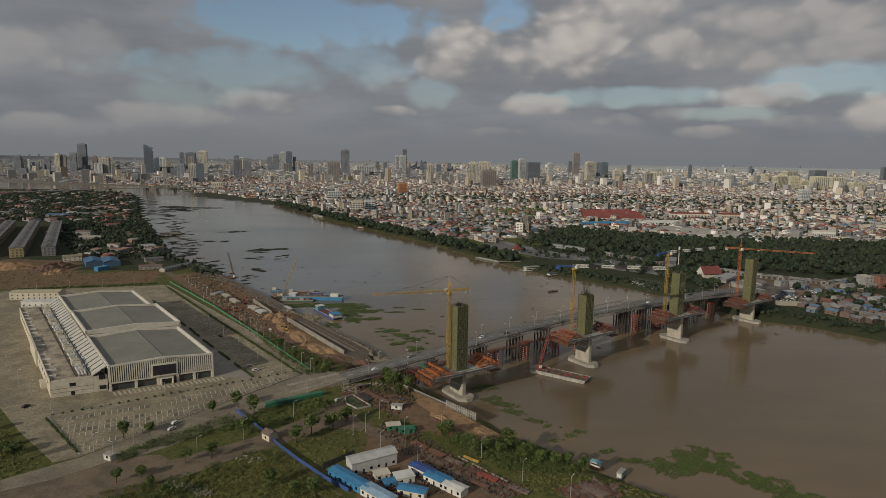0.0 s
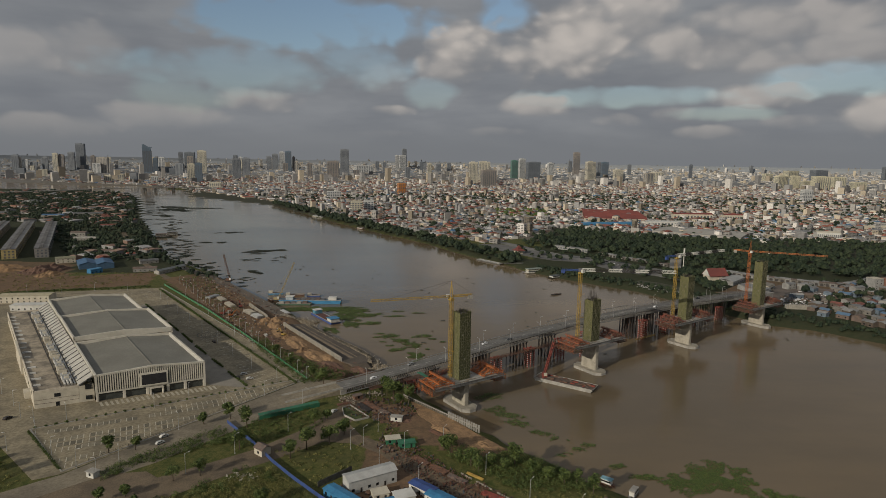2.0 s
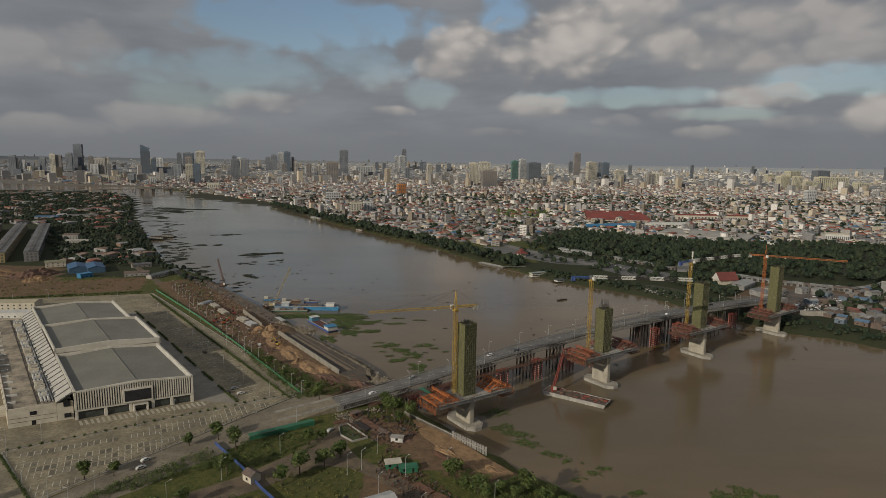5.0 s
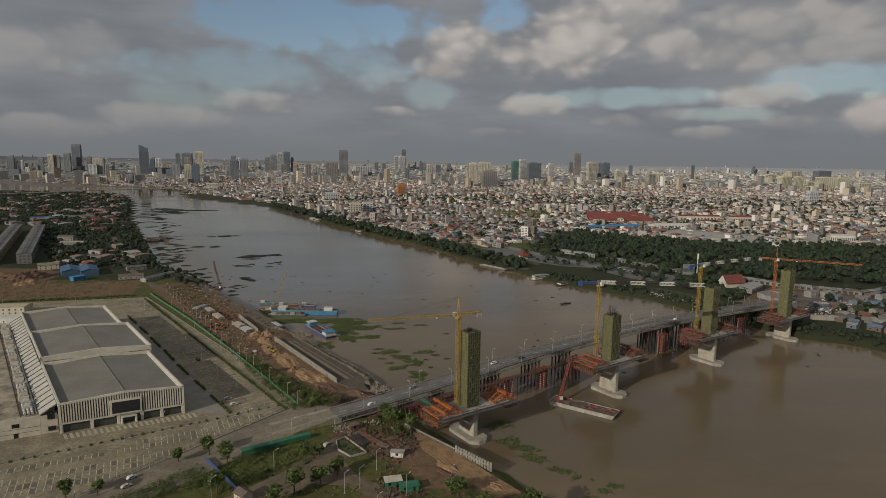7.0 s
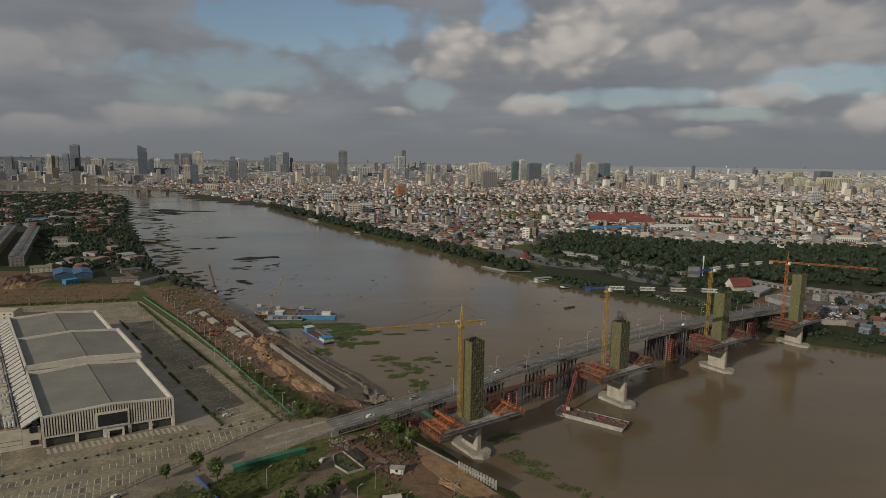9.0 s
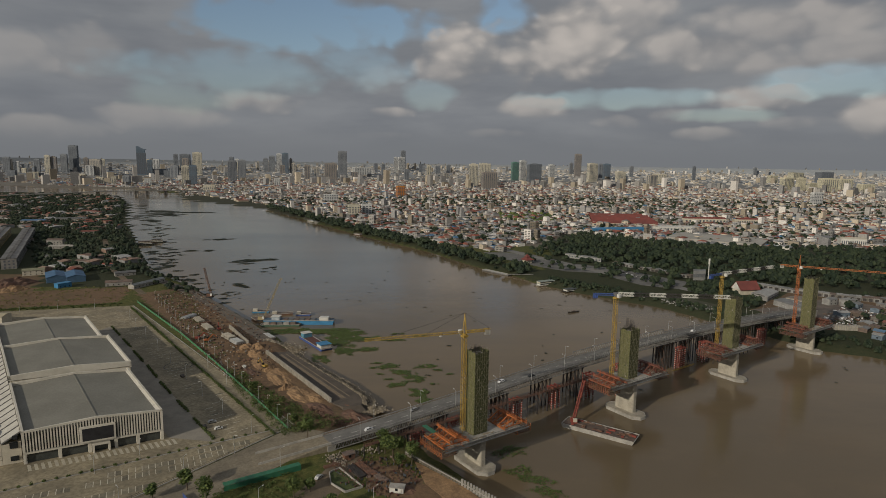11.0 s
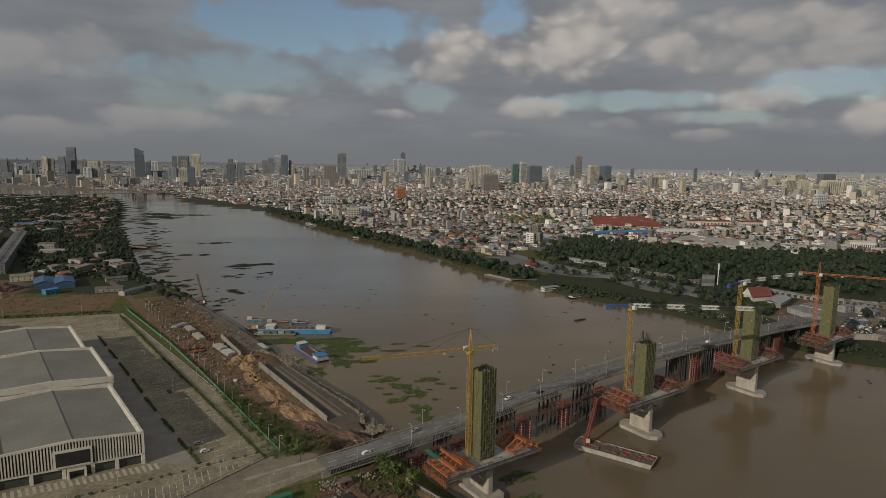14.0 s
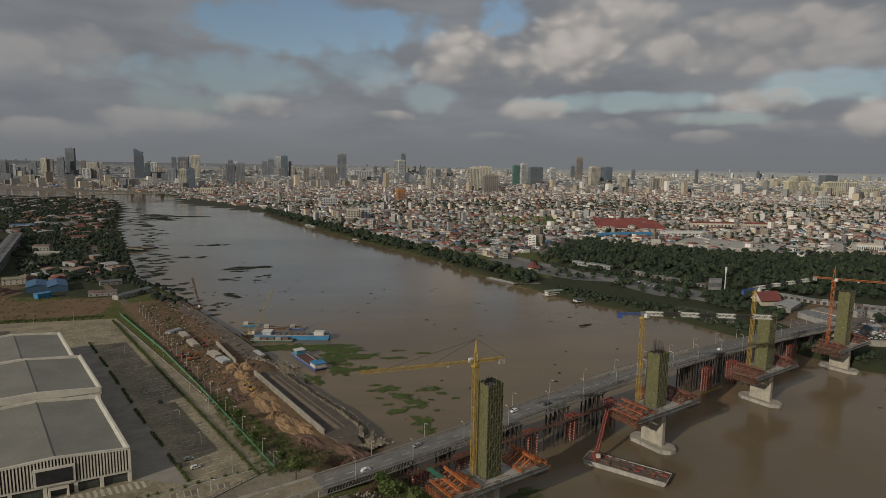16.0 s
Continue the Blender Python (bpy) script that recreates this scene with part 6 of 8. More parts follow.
highrise(-1598, 7042, 56, 26, 203, 0.31, "white")
highrise(-1407, 6492, 62, 29, 205, 0.13, "blue")
highrise(-638, 4445, 85, 40, 116, 0.25, "brown")
highrise(-613, 4916, 67, 31, 210, 0.25, "grey")
highrise(-557, 5972, 168, 78, 72, 0.37, "white")
highrise(-360, 6101, 34, 26, 108, 0.31, "grey")
highrise(-315, 8178, 46, 21, 191, 0.31, "white")
highrise(-228, 7819, 82, 38, 190, 0.37, "white")
highrise(-218, 8264, 60, 28, 279, 0.37, "grey")
highrise(-73, 2442, 31, 23, 43, 0.37, "orange")
highrise(66, 8516, 41, 19, 96, 0.13, "grey")
highrise(317, 3564, 49, 23, 130, 0.19, "cream")
highrise(449, 4179, 74, 35, 133, 0.13, "cream")
highrise(377, 3286, 79, 37, 89, 0.25, "brown")
highrise(782, 4969, 56, 26, 145, 0.31, "green")
highrise(824, 4840, 51, 24, 160, 0.37, "white")
highrise(868, 4588, 100, 47, 134, 0.25, "dark")
highrise(1200, 5498, 54, 25, 130, 0.37, "white")
highrise(2003, 7980, 52, 24, 151, 0.31, "grey")
highrise(1662, 6349, 67, 31, 240, 0.19, "brown")
highrise(1373, 4801, 78, 36, 145, 0.37, "cream")
highrise(1730, 5578, 64, 30, 143, 0.13, "blue")
highrise(1537, 4610, 71, 33, 87, 0.25, "cream")
highrise(2374, 6742, 39, 18, 122, 0.19, "grey")
highrise(1837, 4606, 94, 44, 70, 0.13, "cream")
highrise(2279, 3707, 79, 37, 75, 0.31, "yellow")
highrise(2330, 3648, 51, 24, 77, 0.13, "yellow")
highrise(2359, 3584, 56, 26, 48, 0.25, "yellow")
highrise(2363, 3450, 97, 45, 79, 0.13, "yellow")
highrise(2814, 3944, 98, 46, 68, 0.19, "yellow")
highrise(2645, 3525, 87, 41, 47, 0.19, "yellow")
highrise(4296, 6806, 169, 78, 78, 0.37, "yellow")
highrise(4023, 5916, 157, 73, 97, 0.25, "dark")
highrise(1505, 2276, 41, 19, 48, 0.19, "white")
highrise(3089, 5226, 86, 40, 65, 0.31, "yellow")
highrise(5063, 6353, 79, 37, 141, 0.37, "dark")
highrise(-300, 2121, 47, 22, 25, 0.31, "white")
highrise(-735, 3210, 28, 21, 42, 0.31, "white")
highrise(-167, 1606, 28, 21, 27, 0.25, "cream")
highrise(-138, 1645, 25, 18, 27, 0.25, "white")
highrise(-1624, 3194, 35, 16, 35, 0.19, "cream")
highrise(-1534, 3151, 20, 15, 40, 0.37, "cream")
highrise(-1511, 3236, 33, 25, 44, 0.13, "grey")
highrise(-1361, 3139, 32, 24, 34, 0.37, "white")
highrise(-868, 2589, 47, 22, 31, 0.19, "cream")
highrise(-3288, 5258, 49, 23, 67, 0.25, "grey")
highrise(-3224, 5312, 42, 19, 111, 0.25, "grey")
highrise(-3073, 5438, 51, 24, 154, 0.19, "grey")
highrise(-3334, 5220, 41, 19, 90, 0.25, "white")
highrise(4945, 8810, 51, 24, 127, 0.31, "grey")
highrise(214, 7067, 57, 27, 93, 0.37, "grey")
highrise(380, 7909, 51, 24, 104, 0.31, "grey")
rng_t = random.Random(77)
for lo, hi, n in ((-0.66, -0.30, 26), (-0.30, -0.02, 20), (-0.02, 0.45, 18)):
    for _ in range(n):
        a, d = rng_t.uniform(lo, hi), rng_t.uniform(4200, 8200)
        w = rng_t.uniform(22, 60)
        highrise(d * math.sin(a), d * math.cos(a), w, w * rng_t.uniform(0.4, 0.7), rng_t.choice((34, 42, 50, 60, 75, 95, 120)) * d / 5500, rng_t.uniform(0.1, 0.4), rng_t.choice(("grey", "grey", "brown", "tan", "white", "cream", "dark")), 2)
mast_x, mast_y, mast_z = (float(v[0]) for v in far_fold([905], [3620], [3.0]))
spire = MB()
spire.tube((mast_x, mast_y, mast_z), (mast_x, mast_y, mast_z + 150), 2.2, 0.6, 6)
solo("radio_mast", spire, STEEL, "thin grey radio mast above the city", "mast")


def mid_building(name, pts, h, wall, roof, label, rise=0.0):
    """A broad building over a four-cornered plot."""
    root = thing(name, None, label, "building", "large buildings of the city")
    part("wall", MB().prism(pts, 2.0, 4.5 + h), wall, root)
    a = [Vector((*p, 4.5 + h)) for p in pts]
    m1, m2 = (a[0] + a[3]) / 2 + Vector((0, 0, rise)), (a[1] + a[2]) / 2 + Vector((0, 0, rise))
    for quad in ([a[0], a[1], m2, m1], [m1, m2, a[2], a[3]]):
        r = MB().hexa(quad, [v + Vector((0, 0, 0.6)) for v in quad])
        part("roof", r, roof, root)
    for i in range(12):
        t = (i + 0.5) / 12
        p, q = a[0].lerp(a[1], t - 0.02), a[0].lerp(a[1], t + 0.02)
        part("window", MB().beam((p.x, p.y - 0.2, 4.5 + h * 0.55), (q.x, q.y - 0.2, 4.5 + h * 0.55), 0.5, h * 0.4), PANE, root)


TILE = mat("red_tile_roof", (0.215, 0.058, 0.046), (0.145, 0.045, 0.038), rough=0.85, scale=0.05)
for i in range(6):
    o = i * 40
    mid_building("market_hall", [(395 + o * 0.25, 1412 + o), (545 + o * 0.25, 1407 + o), (547 + o * 0.25, 1426 + o), (397 + o * 0.25, 1431 + o)], 7, CREAM, TILE, "long cream hall with a red tiled roof", 5)
mid_building("warehouse", [(345, 1268), (480, 1300), (474, 1325), (339, 1293)], 8, BLUE, BLUE, "long warehouse with a blue sheet roof", 2)
mid_building("warehouse", [(512, 1318), (603, 1322), (600, 1352), (509, 1348)], 9, WHITE, WHITE, "bright white warehouse at the wood's edge", 2)
mid_building("factory_shed", [(462, 1165), (585, 1062), (660, 1150), (540, 1250)], 7, CONCRETE, mat("pale_roof", (0.36, 0.34, 0.30), (0.28, 0.265, 0.235), rough=0.8, scale=0.03), "broad factory shed with a pale grey roof", 3)
mid_building("school", [(640, 1480), (740, 1478), (741, 1496), (641, 1498)], 14, CREAM, TILE, "long cream school block with arcades", 3)
mid_building("school", [(765, 1470), (815, 1468), (816, 1486), (766, 1488)], 14, CREAM, TILE, "cream school block with a tiled roof", 3)
mid_building("apartment_row", [(980, 1260), (1150, 1252), (1151, 1272), (981, 1280)], 12, CREAM, CREAM, "row of cream terraced apartments", 1)
mid_building("apartment_row", [(760, 1110), (800, 1100), (806, 1122), (766, 1132)], 14, WHITE, CREAM, "white apartment house beside the wood", 2)

# far road bridge over the side arm
fb = thing("concrete_bridge", None, "distant grey concrete road bridge on paired piers", "bridge")
FB = [(-1500, 2040, 9), (-1330, 2190, 12), (-1190, 2310, 17), (-1060, 2420, 17), (-940, 2530, 14), (-840, 2620, 9)]
for (ax, ay, az), (bx, by, bz) in zip(FB, FB[1:]):
    part("deck", MB().beam((ax, ay, az), (bx, by, bz), 14, 3.0), CONCRETE, fb)
for x, y, z in ((-1225, 2280, 15), (-1180, 2320, 16), (-1080, 2403, 16), (-1050, 2430, 15), (-1000, 2476, 14), (-1300, 2216, 12), (-940, 2530, 12)):
    part("pier", MB().box(x - 5, x + 5, y - 3, y + 3, -3, z - 1), CONCRETE, fb)


# ---- left peninsula ----
ROWROOF = mat("row_roof", (0.165, 0.162, 0.160), (0.115, 0.112, 0.110), rough=0.85, scale=0.1, rnd=0.4)
# Peninsula house walls, toned down to paint cloud shade into them.
SHADED_WALL = mat("shaded_wall", (0.28, 0.265, 0.24), (0.20, 0.19, 0.172), rough=0.9, scale=0.2)


def terrace(x, y, length, units, label, wall):
    """A row of narrow shophouses under stepped roofs."""
    root = thing("shophouse_row", Matrix.Translation((x, y, 4.3)) @ Matrix.Rotation(radians(119), 4, "Z"), label, "shophouse row", "shophouse rows on the peninsula")
    w = length / units
    for i in range(units):
        part("house", MB().box(i * w + 0.1, (i + 1) * w - 0.1, -8, 8, -0.3, 12.5 + 0.4 * (i % 3)), wall, root)
        r = MB()
        r.box(i * w + 0.1, (i + 1) * w - 0.1, -8.6, -2, 13.0, 13.5)
        r.box(i * w + 0.1, (i + 1) * w - 0.1, 2.5, 8.6, 13.0, 13.5)
        r.box(i * w + w * 0.3, i * w + w * 0.75, -2, 2.5, 12.6, 15.2)
        part("roof", r, ROWROOF, root)
        part("window_bay", MB().box(i * w + w * 0.25, i * w + w * 0.75, -8.15, -7.95, 1.2, 11.2), PANE, root)
    for lev in range(3):
        for k in range(3):
            part("window", MB().box(-0.1, 0.12, -6 + k * 4.5, -4 + k * 4.5, 1.2 + lev * 3.9, 3.2 + lev * 3.9), PANE, root)


terrace(-541, 810, 400, 44, "long row of yellow-ended shophouses under grey roofs", mat("ochre_render", (0.42, 0.33, 0.15), (0.32, 0.25, 0.12), rough=0.85))
terrace(-507, 824, 380, 42, "long row of grey shophouses under brown roofs", mat("grey_render", (0.27, 0.25, 0.23), (0.20, 0.185, 0.17), rough=0.85))
terrace(-580, 800, 400, 44, "long row of brown shophouses under grey roofs", mat("brown_render", (0.24, 0.20, 0.17), (0.18, 0.15, 0.13), rough=0.85))
for cx, cy in ((-414, 761.5), (-394, 764.5)):
    low_block("warehouse", cx, cy, 38, 18.5, 6.0, 123, mat("pale_blue_wall", (0.075, 0.14, 0.22), (0.06, 0.11, 0.17), rough=0.6), mat("muted_blue_roof", (0.060, 0.135, 0.24), (0.045, 0.10, 0.18), rough=0.7, scale=0.1), "muted blue sheet-metal warehouse beyond the plaza", "warehouse", 2.5, 4.4, "blue warehouses")
for cx, cy, w, d, h, a, roof, lab in ((-800, 1345, 44, 22, 7, 10, mat("muted_blue_roof", (0.08, 0.19, 0.33)), "blue roofed shed on the peninsula"), (-755, 1400, 60, 20, 6, 12, STEEL, "long pale roofed shed on the peninsula"), (-800, 1570, 70, 18, 7, -30, mat("dim_red_roof", (0.19, 0.06, 0.045), (0.13, 0.05, 0.04), rough=0.85), "long red roofed house on the peninsula"),
                                   (-577, 1040, 24, 12, 8, 5, BROWNROOF, "pale house with a brown roof on the peninsula"), (-545, 1000, 34, 10, 4, 8, CONCRETE, "long low house on the peninsula"), (-640, 1060, 26, 14, 5, 30, BROWNROOF, "brown roofed shed on the peninsula"), (-500, 905, 20, 9, 4, 5, STEEL, "grey roofed shed on the peninsula"),
                                   (-600, 1180, 30, 14, 5, 20, mat("dim_red_roof", (0.19, 0.06, 0.045)), "red roofed house on the peninsula"), (-440, 870, 26, 8, 4, 6, BROWNROOF, "brown roofed shed on the peninsula"), (-350, 790, 22, 8, 4, 35, STEEL, "grey roofed shed on the peninsula"), (-330, 735, 26, 9, 4, 20, BROWNROOF, "brown roofed shed on the peninsula")):
    low_block("house", cx, cy, w, d, h, a, SHADED_WALL, roof, lab, "house", 1.8, 4.4, "houses on the peninsula")
low_block("warehouse", -383, 722, 14, 8, 5, 58, BLUE, BLUE, "small bright blue store beside the warehouse", "warehouse", 0.0, 4.4)
low_block("warehouse", -368, 577, 44, 14, 7, 5, CREAM, mat("straw_roof", (0.42, 0.37, 0.25), (0.33, 0.29, 0.2), rough=0.8), "cream shed with a pale yellow roof behind the hall", "warehouse", 1.2, 4.4)
low_block("warehouse", -347, 548, 30, 10, 5, 5, WHITE, WHITE, "low white store behind the annex", "warehouse", 0.0, 4.4)
low_block("house", -456, 790, 22, 12, 6, 30, CREAM, mat("olive_roof", (0.22, 0.21, 0.14), (0.16, 0.155, 0.1), rough=0.8), "olive roofed house beside the earth mound", "house", 2.0, 4.4)
low_block("house", -300, 735, 44, 8, 4, 70, CONCRETE, mat("sheet_dim", (0.17, 0.18, 0.18), rough=0.7), "long low grey-roofed house near the river road", "house", 1.5, 4.4)


def mound(name, x, y, rx, ry, h, m, label, seed, turn=0.0):
    """A heap of earth with a broken surface."""
    n, rng = 18, np.random.RandomState(seed)
    vs, fs = [], []
    for i in range(n + 1):
        for j in range(n + 1):
            u, v = 2 * i / n - 1, 2 * j / n - 1
            r = math.hypot(u, v)
            z = h * max(0.0, 1 - r ** 1.6) * (0.75 + 0.5 * noise.noise((u * 2.5 + seed, v * 2.5, 0))) + 0.10 * h * rng.uniform(-1, 1) * (r < 0.95)
            c, s_ = math.cos(turn), math.sin(turn)
            vs.append((x + c * u * rx - s_ * v * ry, y + s_ * u * rx + c * v * ry, ground_at(x, y) - 0.6 + z))
    for i in range(n):
        for j in range(n):
            k = i * (n + 1) + j
            fs.append((k, k + n + 1, k + n + 2, k + 1))
    return solo(name, MB().add(vs, fs), m, label, "earth heap", "earth heaps on the site")


for i, (x, y, rx, ry, h, t, m) in enumerate(((-107, 476, 20, 8, 2.4, 2.1, EARTH), (-90, 450, 20, 8, 2.6, 2.1, EARTH), (-72, 424, 18, 8, 2.6, 2.1, EARTH), (-41, 407, 7.5, 6.5, 4.2, 2.4, SOIL), (-121, 516, 9, 6, 3.6, 2.1, EARTH), (-129, 506, 7, 5, 3.2, 1.0, EARTH), (-98, 522, 9, 6, 3.0, 2.2, EARTH), (-62, 418, 12, 6, 2.2, 2.1, EARTH), (-94, 462, 15, 6, 2.2, 2.2, EARTH), (-118, 498, 12, 6, 3.6, 2.1, EARTH), (-128, 514, 9, 7, 3.8, 2.1, EARTH),
                                             (-112, 462, 14, 5, 1.6, 2.2, SOIL), (-56, 402, 14, 7, 2.4, 2.3, SOIL), (-100, 466, 7, 4, 3.0, 1.4, EARTH), (-82, 434, 7, 4, 3.2, 1.0, EARTH),
                                             (-500, 735, 34, 22, 9, 0.3, EARTH), (-446, 730, 30, 18, 10, 0.9, SOIL), (-425, 705, 18, 12, 6, 0.9, EARTH), (-36, 392, 10, 6, 2.5, 2.5, SOIL), (14, 306, 10, 4, 1.9, 2.3, EARTH), (34, 289, 10, 4, 1.7, 2.4, EARTH), (-6, 318, 10, 5, 1.6, 2.3, SOIL))):
    mound("earth_mound", x, y, rx, ry, h, m, "raw orange-brown heap of dug earth" if m is EARTH else "dark red-brown heap of dug soil", 60 + i, t)

# ---- causeway, walls and stores by the river ----
cw = MB()
cw.hexa([(x, y, -1.0) for x, y in [(-110, 500), (-51, 410), (-42, 398), (-26, 401), (-22, 410), (-44, 446), (-90, 508)]], [(x, y, 5.1) for x, y in [(-110, 500), (-51, 410), (-43, 403), (-33, 406), (-32, 416), (-47, 437), (-94, 503)]])
solo("causeway", cw, mat("causeway_earth", (0.105, 0.085, 0.066), (0.070, 0.058, 0.047), rough=0.95, scale=0.15), "dark earth causeway running out into the river", "causeway", kind="structure")
tracks = MB()
tracks.beam((-99.5, 495.5, 5.11), (-44, 416, 5.11), 2.4, 0.1)
tracks.beam((-96, 497.5, 5.11), (-41, 418.5, 5.11), 0.7, 0.1)
solo("haul_track", tracks, mat("track_mud", (0.215, 0.165, 0.110), (0.15, 0.115, 0.08), rough=0.95), "pale wheel tracks along the causeway", "track", kind="structure")
for p, q, lab in (((-110, 498.5), (-50.5, 409.5), "pale ribbed concrete retaining wall along the causeway"), ((-157, 565), (-129, 520), "short pale ribbed retaining wall above the site road")):
    wall = thing("retaining_wall", None, lab, "retaining wall")
    pts = row(p, q, 2.1)
    for (px, py), (qx, qy) in zip(pts, pts[1:]):
        part("panel", MB().beam((px, py, 5.3), (qx, qy, 5.3), 0.25, 4.2), CONCRETE, wall)
        part("rib", MB().beam((px - 0.3, py - 0.2, 3.4), (px - 0.3, py - 0.2, 7.7), 0.55), NEW_CONCRETE, wall)
    part("coping", MB().beam((*p, 7.5), (*q, 7.5), 1.0, 0.3), NEW_CONCRETE, wall)
slab("quay_road", [(-121, 527), (-113, 538), (-146, 585), (-180, 632), (-240, 712), (-300, 772), (-306, 764), (-248, 700), (-188, 622), (-153, 572)], 3.0, 4.58, mat("quay_dirt", (0.155, 0.128, 0.100), (0.105, 0.088, 0.070), rough=0.95, scale=0.12, fine=1.5, var=0.4), "grey-brown dirt quay road along the river", "road")
slab("excavation_floor", [(-2, 342), (20, 319), (32, 301.5), (45, 284), (34, 279), (20, 297), (3, 322)], 2.0, 4.62, EARTH, "orange-brown bare earth behind the pile wall", "ground")
slab("peninsula_road", [(-541, 1108), (-390, 831), (-331, 748), (-287, 689), (-281, 692), (-325, 752), (-384, 834), (-534, 1111)], 3.4, 4.58, DIRT, "dirt road through the houses of the peninsula", "road")
kb = thing("track_kerb", None, "broken row of white concrete kerb blocks beside the dirt track", "kerb")
for i, (px, py) in enumerate(row((22, 261), (49, 231), 2.3)):
    if i % 5 != 3:
        part("block", MB().beam((px, py, 4.75), (px + 1.25, py - 1.35, 4.75), 0.5, 0.5), NEW_CONCRETE, kb)
DARKPILE = mat("stained_concrete", (0.20, 0.178, 0.145), (0.125, 0.11, 0.09), rough=0.9, scale=0.3)
sheet = thing("sheet_pile_wall", None, "row of pale concrete piles walling the excavation", "pile wall")
for i, (px, py) in enumerate(row((-6, 348), (34, 303), 1.7)):
    part("pile", MB().box(px - 0.48, px + 0.48, py - 0.4, py + 0.4, -1, (6.4 if i < 22 else 7.8)), DARKPILE if i < 22 else CONCRETE, sheet)
part("waler", MB().beam((-6, 347.4, 6.2), (34, 302.4, 6.2), 0.4, 0.4), CONCRETE, sheet)


PALEROCK = mat("pale_rock", (0.28, 0.235, 0.170), (0.18, 0.150, 0.110), rough=0.95, island=0.6)


isle = thing("planted_island", None, "grassy traffic island edged with a low concrete wall", "traffic island")
ISLE = [(-40, 331), (-36, 335), (-24, 319), (-31, 315), (-38, 322)]
part("grass", MB().prism(ISLE, 4.2, 4.75), mat("island_grass", (0.070, 0.090, 0.026), (0.050, 0.060, 0.020), rough=0.95, scale=0.4, fine=3.0, var=0.5, bump=0.6), isle, "green rough grass")
for a, b in zip(ISLE, ISLE[1:] + ISLE[:1]):
    part("edge_wall", MB().beam((*a, 4.9), (*b, 4.9), 0.4, 1.1), CONCRETE, isle)


def boulders(name, pts, n, size, seed, label, m=None, base=None, wide=2.0):
    rng = np.random.RandomState(seed)
    mb = MB()
    for _ in range(n):
        i = rng.randint(len(pts) - 1)
        t = rng.rand()
        x = pts[i][0] + (pts[i + 1][0] - pts[i][0]) * t + rng.normal(0, wide)
        y = pts[i][1] + (pts[i + 1][1] - pts[i][1]) * t + rng.normal(0, wide * 0.8)
        r = size * rng.uniform(0.4, 1.2)
        z = (max(ground_at(x, y), 0.0) if base is None else base) + r * 0.2 + rng.uniform(0, 1.2 if base is None else 0.5)
        a = rng.uniform(0, 6.28)
        ring = [(x + r * rng.uniform(.7, 1.2) * math.cos(a + 6.283 * k / 5), y + r * rng.uniform(.7, 1.2) * math.sin(a + 6.283 * k / 5)) for k in range(5)]
        mb.hexa([(*p, z - r * 0.6) for p in ring], [(x + (p[0] - x) * 0.6, y + (p[1] - y) * 0.6, z + r * rng.uniform(.3, .7)) for p in ring])
    solo(name, mb, m or ROCK, label, "rocks", kind="stuff")


boulders("rock_armour", [(-92, 500.5), (-66, 464), (-46, 438), (-32, 417), (-31, 407)], 1100, 0.42, 31, "pale rock armour along the causeway's edge", PALEROCK, 4.7, 0.6)
boulders("rock_armour", [(-88, 502), (-62, 467), (-42, 442), (-27, 416), (-27, 406)], 1300, 0.5, 39, "pale rock armour along the causeway's edge", PALEROCK, 2.6, 1.0)
boulders("rock_armour", [(-31, 410), (-21, 407), (-29, 402), (-42, 400)], 800, 0.6, 41, "pale tongue of rocks at the causeway's tip", PALEROCK, 1.6, 2.2)
boulders("rock_armour", [(-110, 530), (-104, 528), (-94, 514), (-90, 505)], 700, 0.55, 32, "pale rock heap at the inlet beside the causeway", PALEROCK, 2.0, 3.0)
boulders("rock_armour", [(-136, 567), (-113, 529)], 420, 0.6, 40, "pale stones along the quay road", PALEROCK, 3.6, 0.8)
boulders("rubble", [(-118, 532), (-104, 528), (-88, 526)], 420, 0.8, 32, "pale rubble by the inlet")
boulders("field_rubble", [(-105, 237), (-93, 235), (-85, 228)], 160, 0.42, 35, "pale rubble scattered on the near field", NEW_CONCRETE)
boulders("field_rubble", [(-78, 259), (-68, 258)], 70, 0.4, 36, "pale rubble scattered on the near field", NEW_CONCRETE)
boulders("bank_rubble", [(-20, 352), (-30, 350), (-42, 345), (-34, 338)], 200, 0.5, 33, "pale rubble at the bridge head")
boulders("soil_clods", [(-60, 400), (-48, 388), (-40, 380), (-26, 384)], 500, 0.6, 34, "red-brown clods beside the bridge head", SOIL)


def stack(name, x, y, turn, n, length, r, m, label, group, layers=2):
    """A stack of pipes or bars lying on the ground."""
    root = thing(name, Matrix.Translation((x, y, ground_at(x, y))) @ Matrix.Rotation(turn, 4, "Z"), label, "stack", group)
    for lay in range(layers):
        for i in range(n - lay):
            yy = (i + lay * 0.5 - n / 2) * r * 2.05
            part("pipe", MB().tube((-length / 2, yy, r + lay * r * 1.8), (length / 2, yy, r + lay * r * 1.8), r, n=8), m, root)
    return root


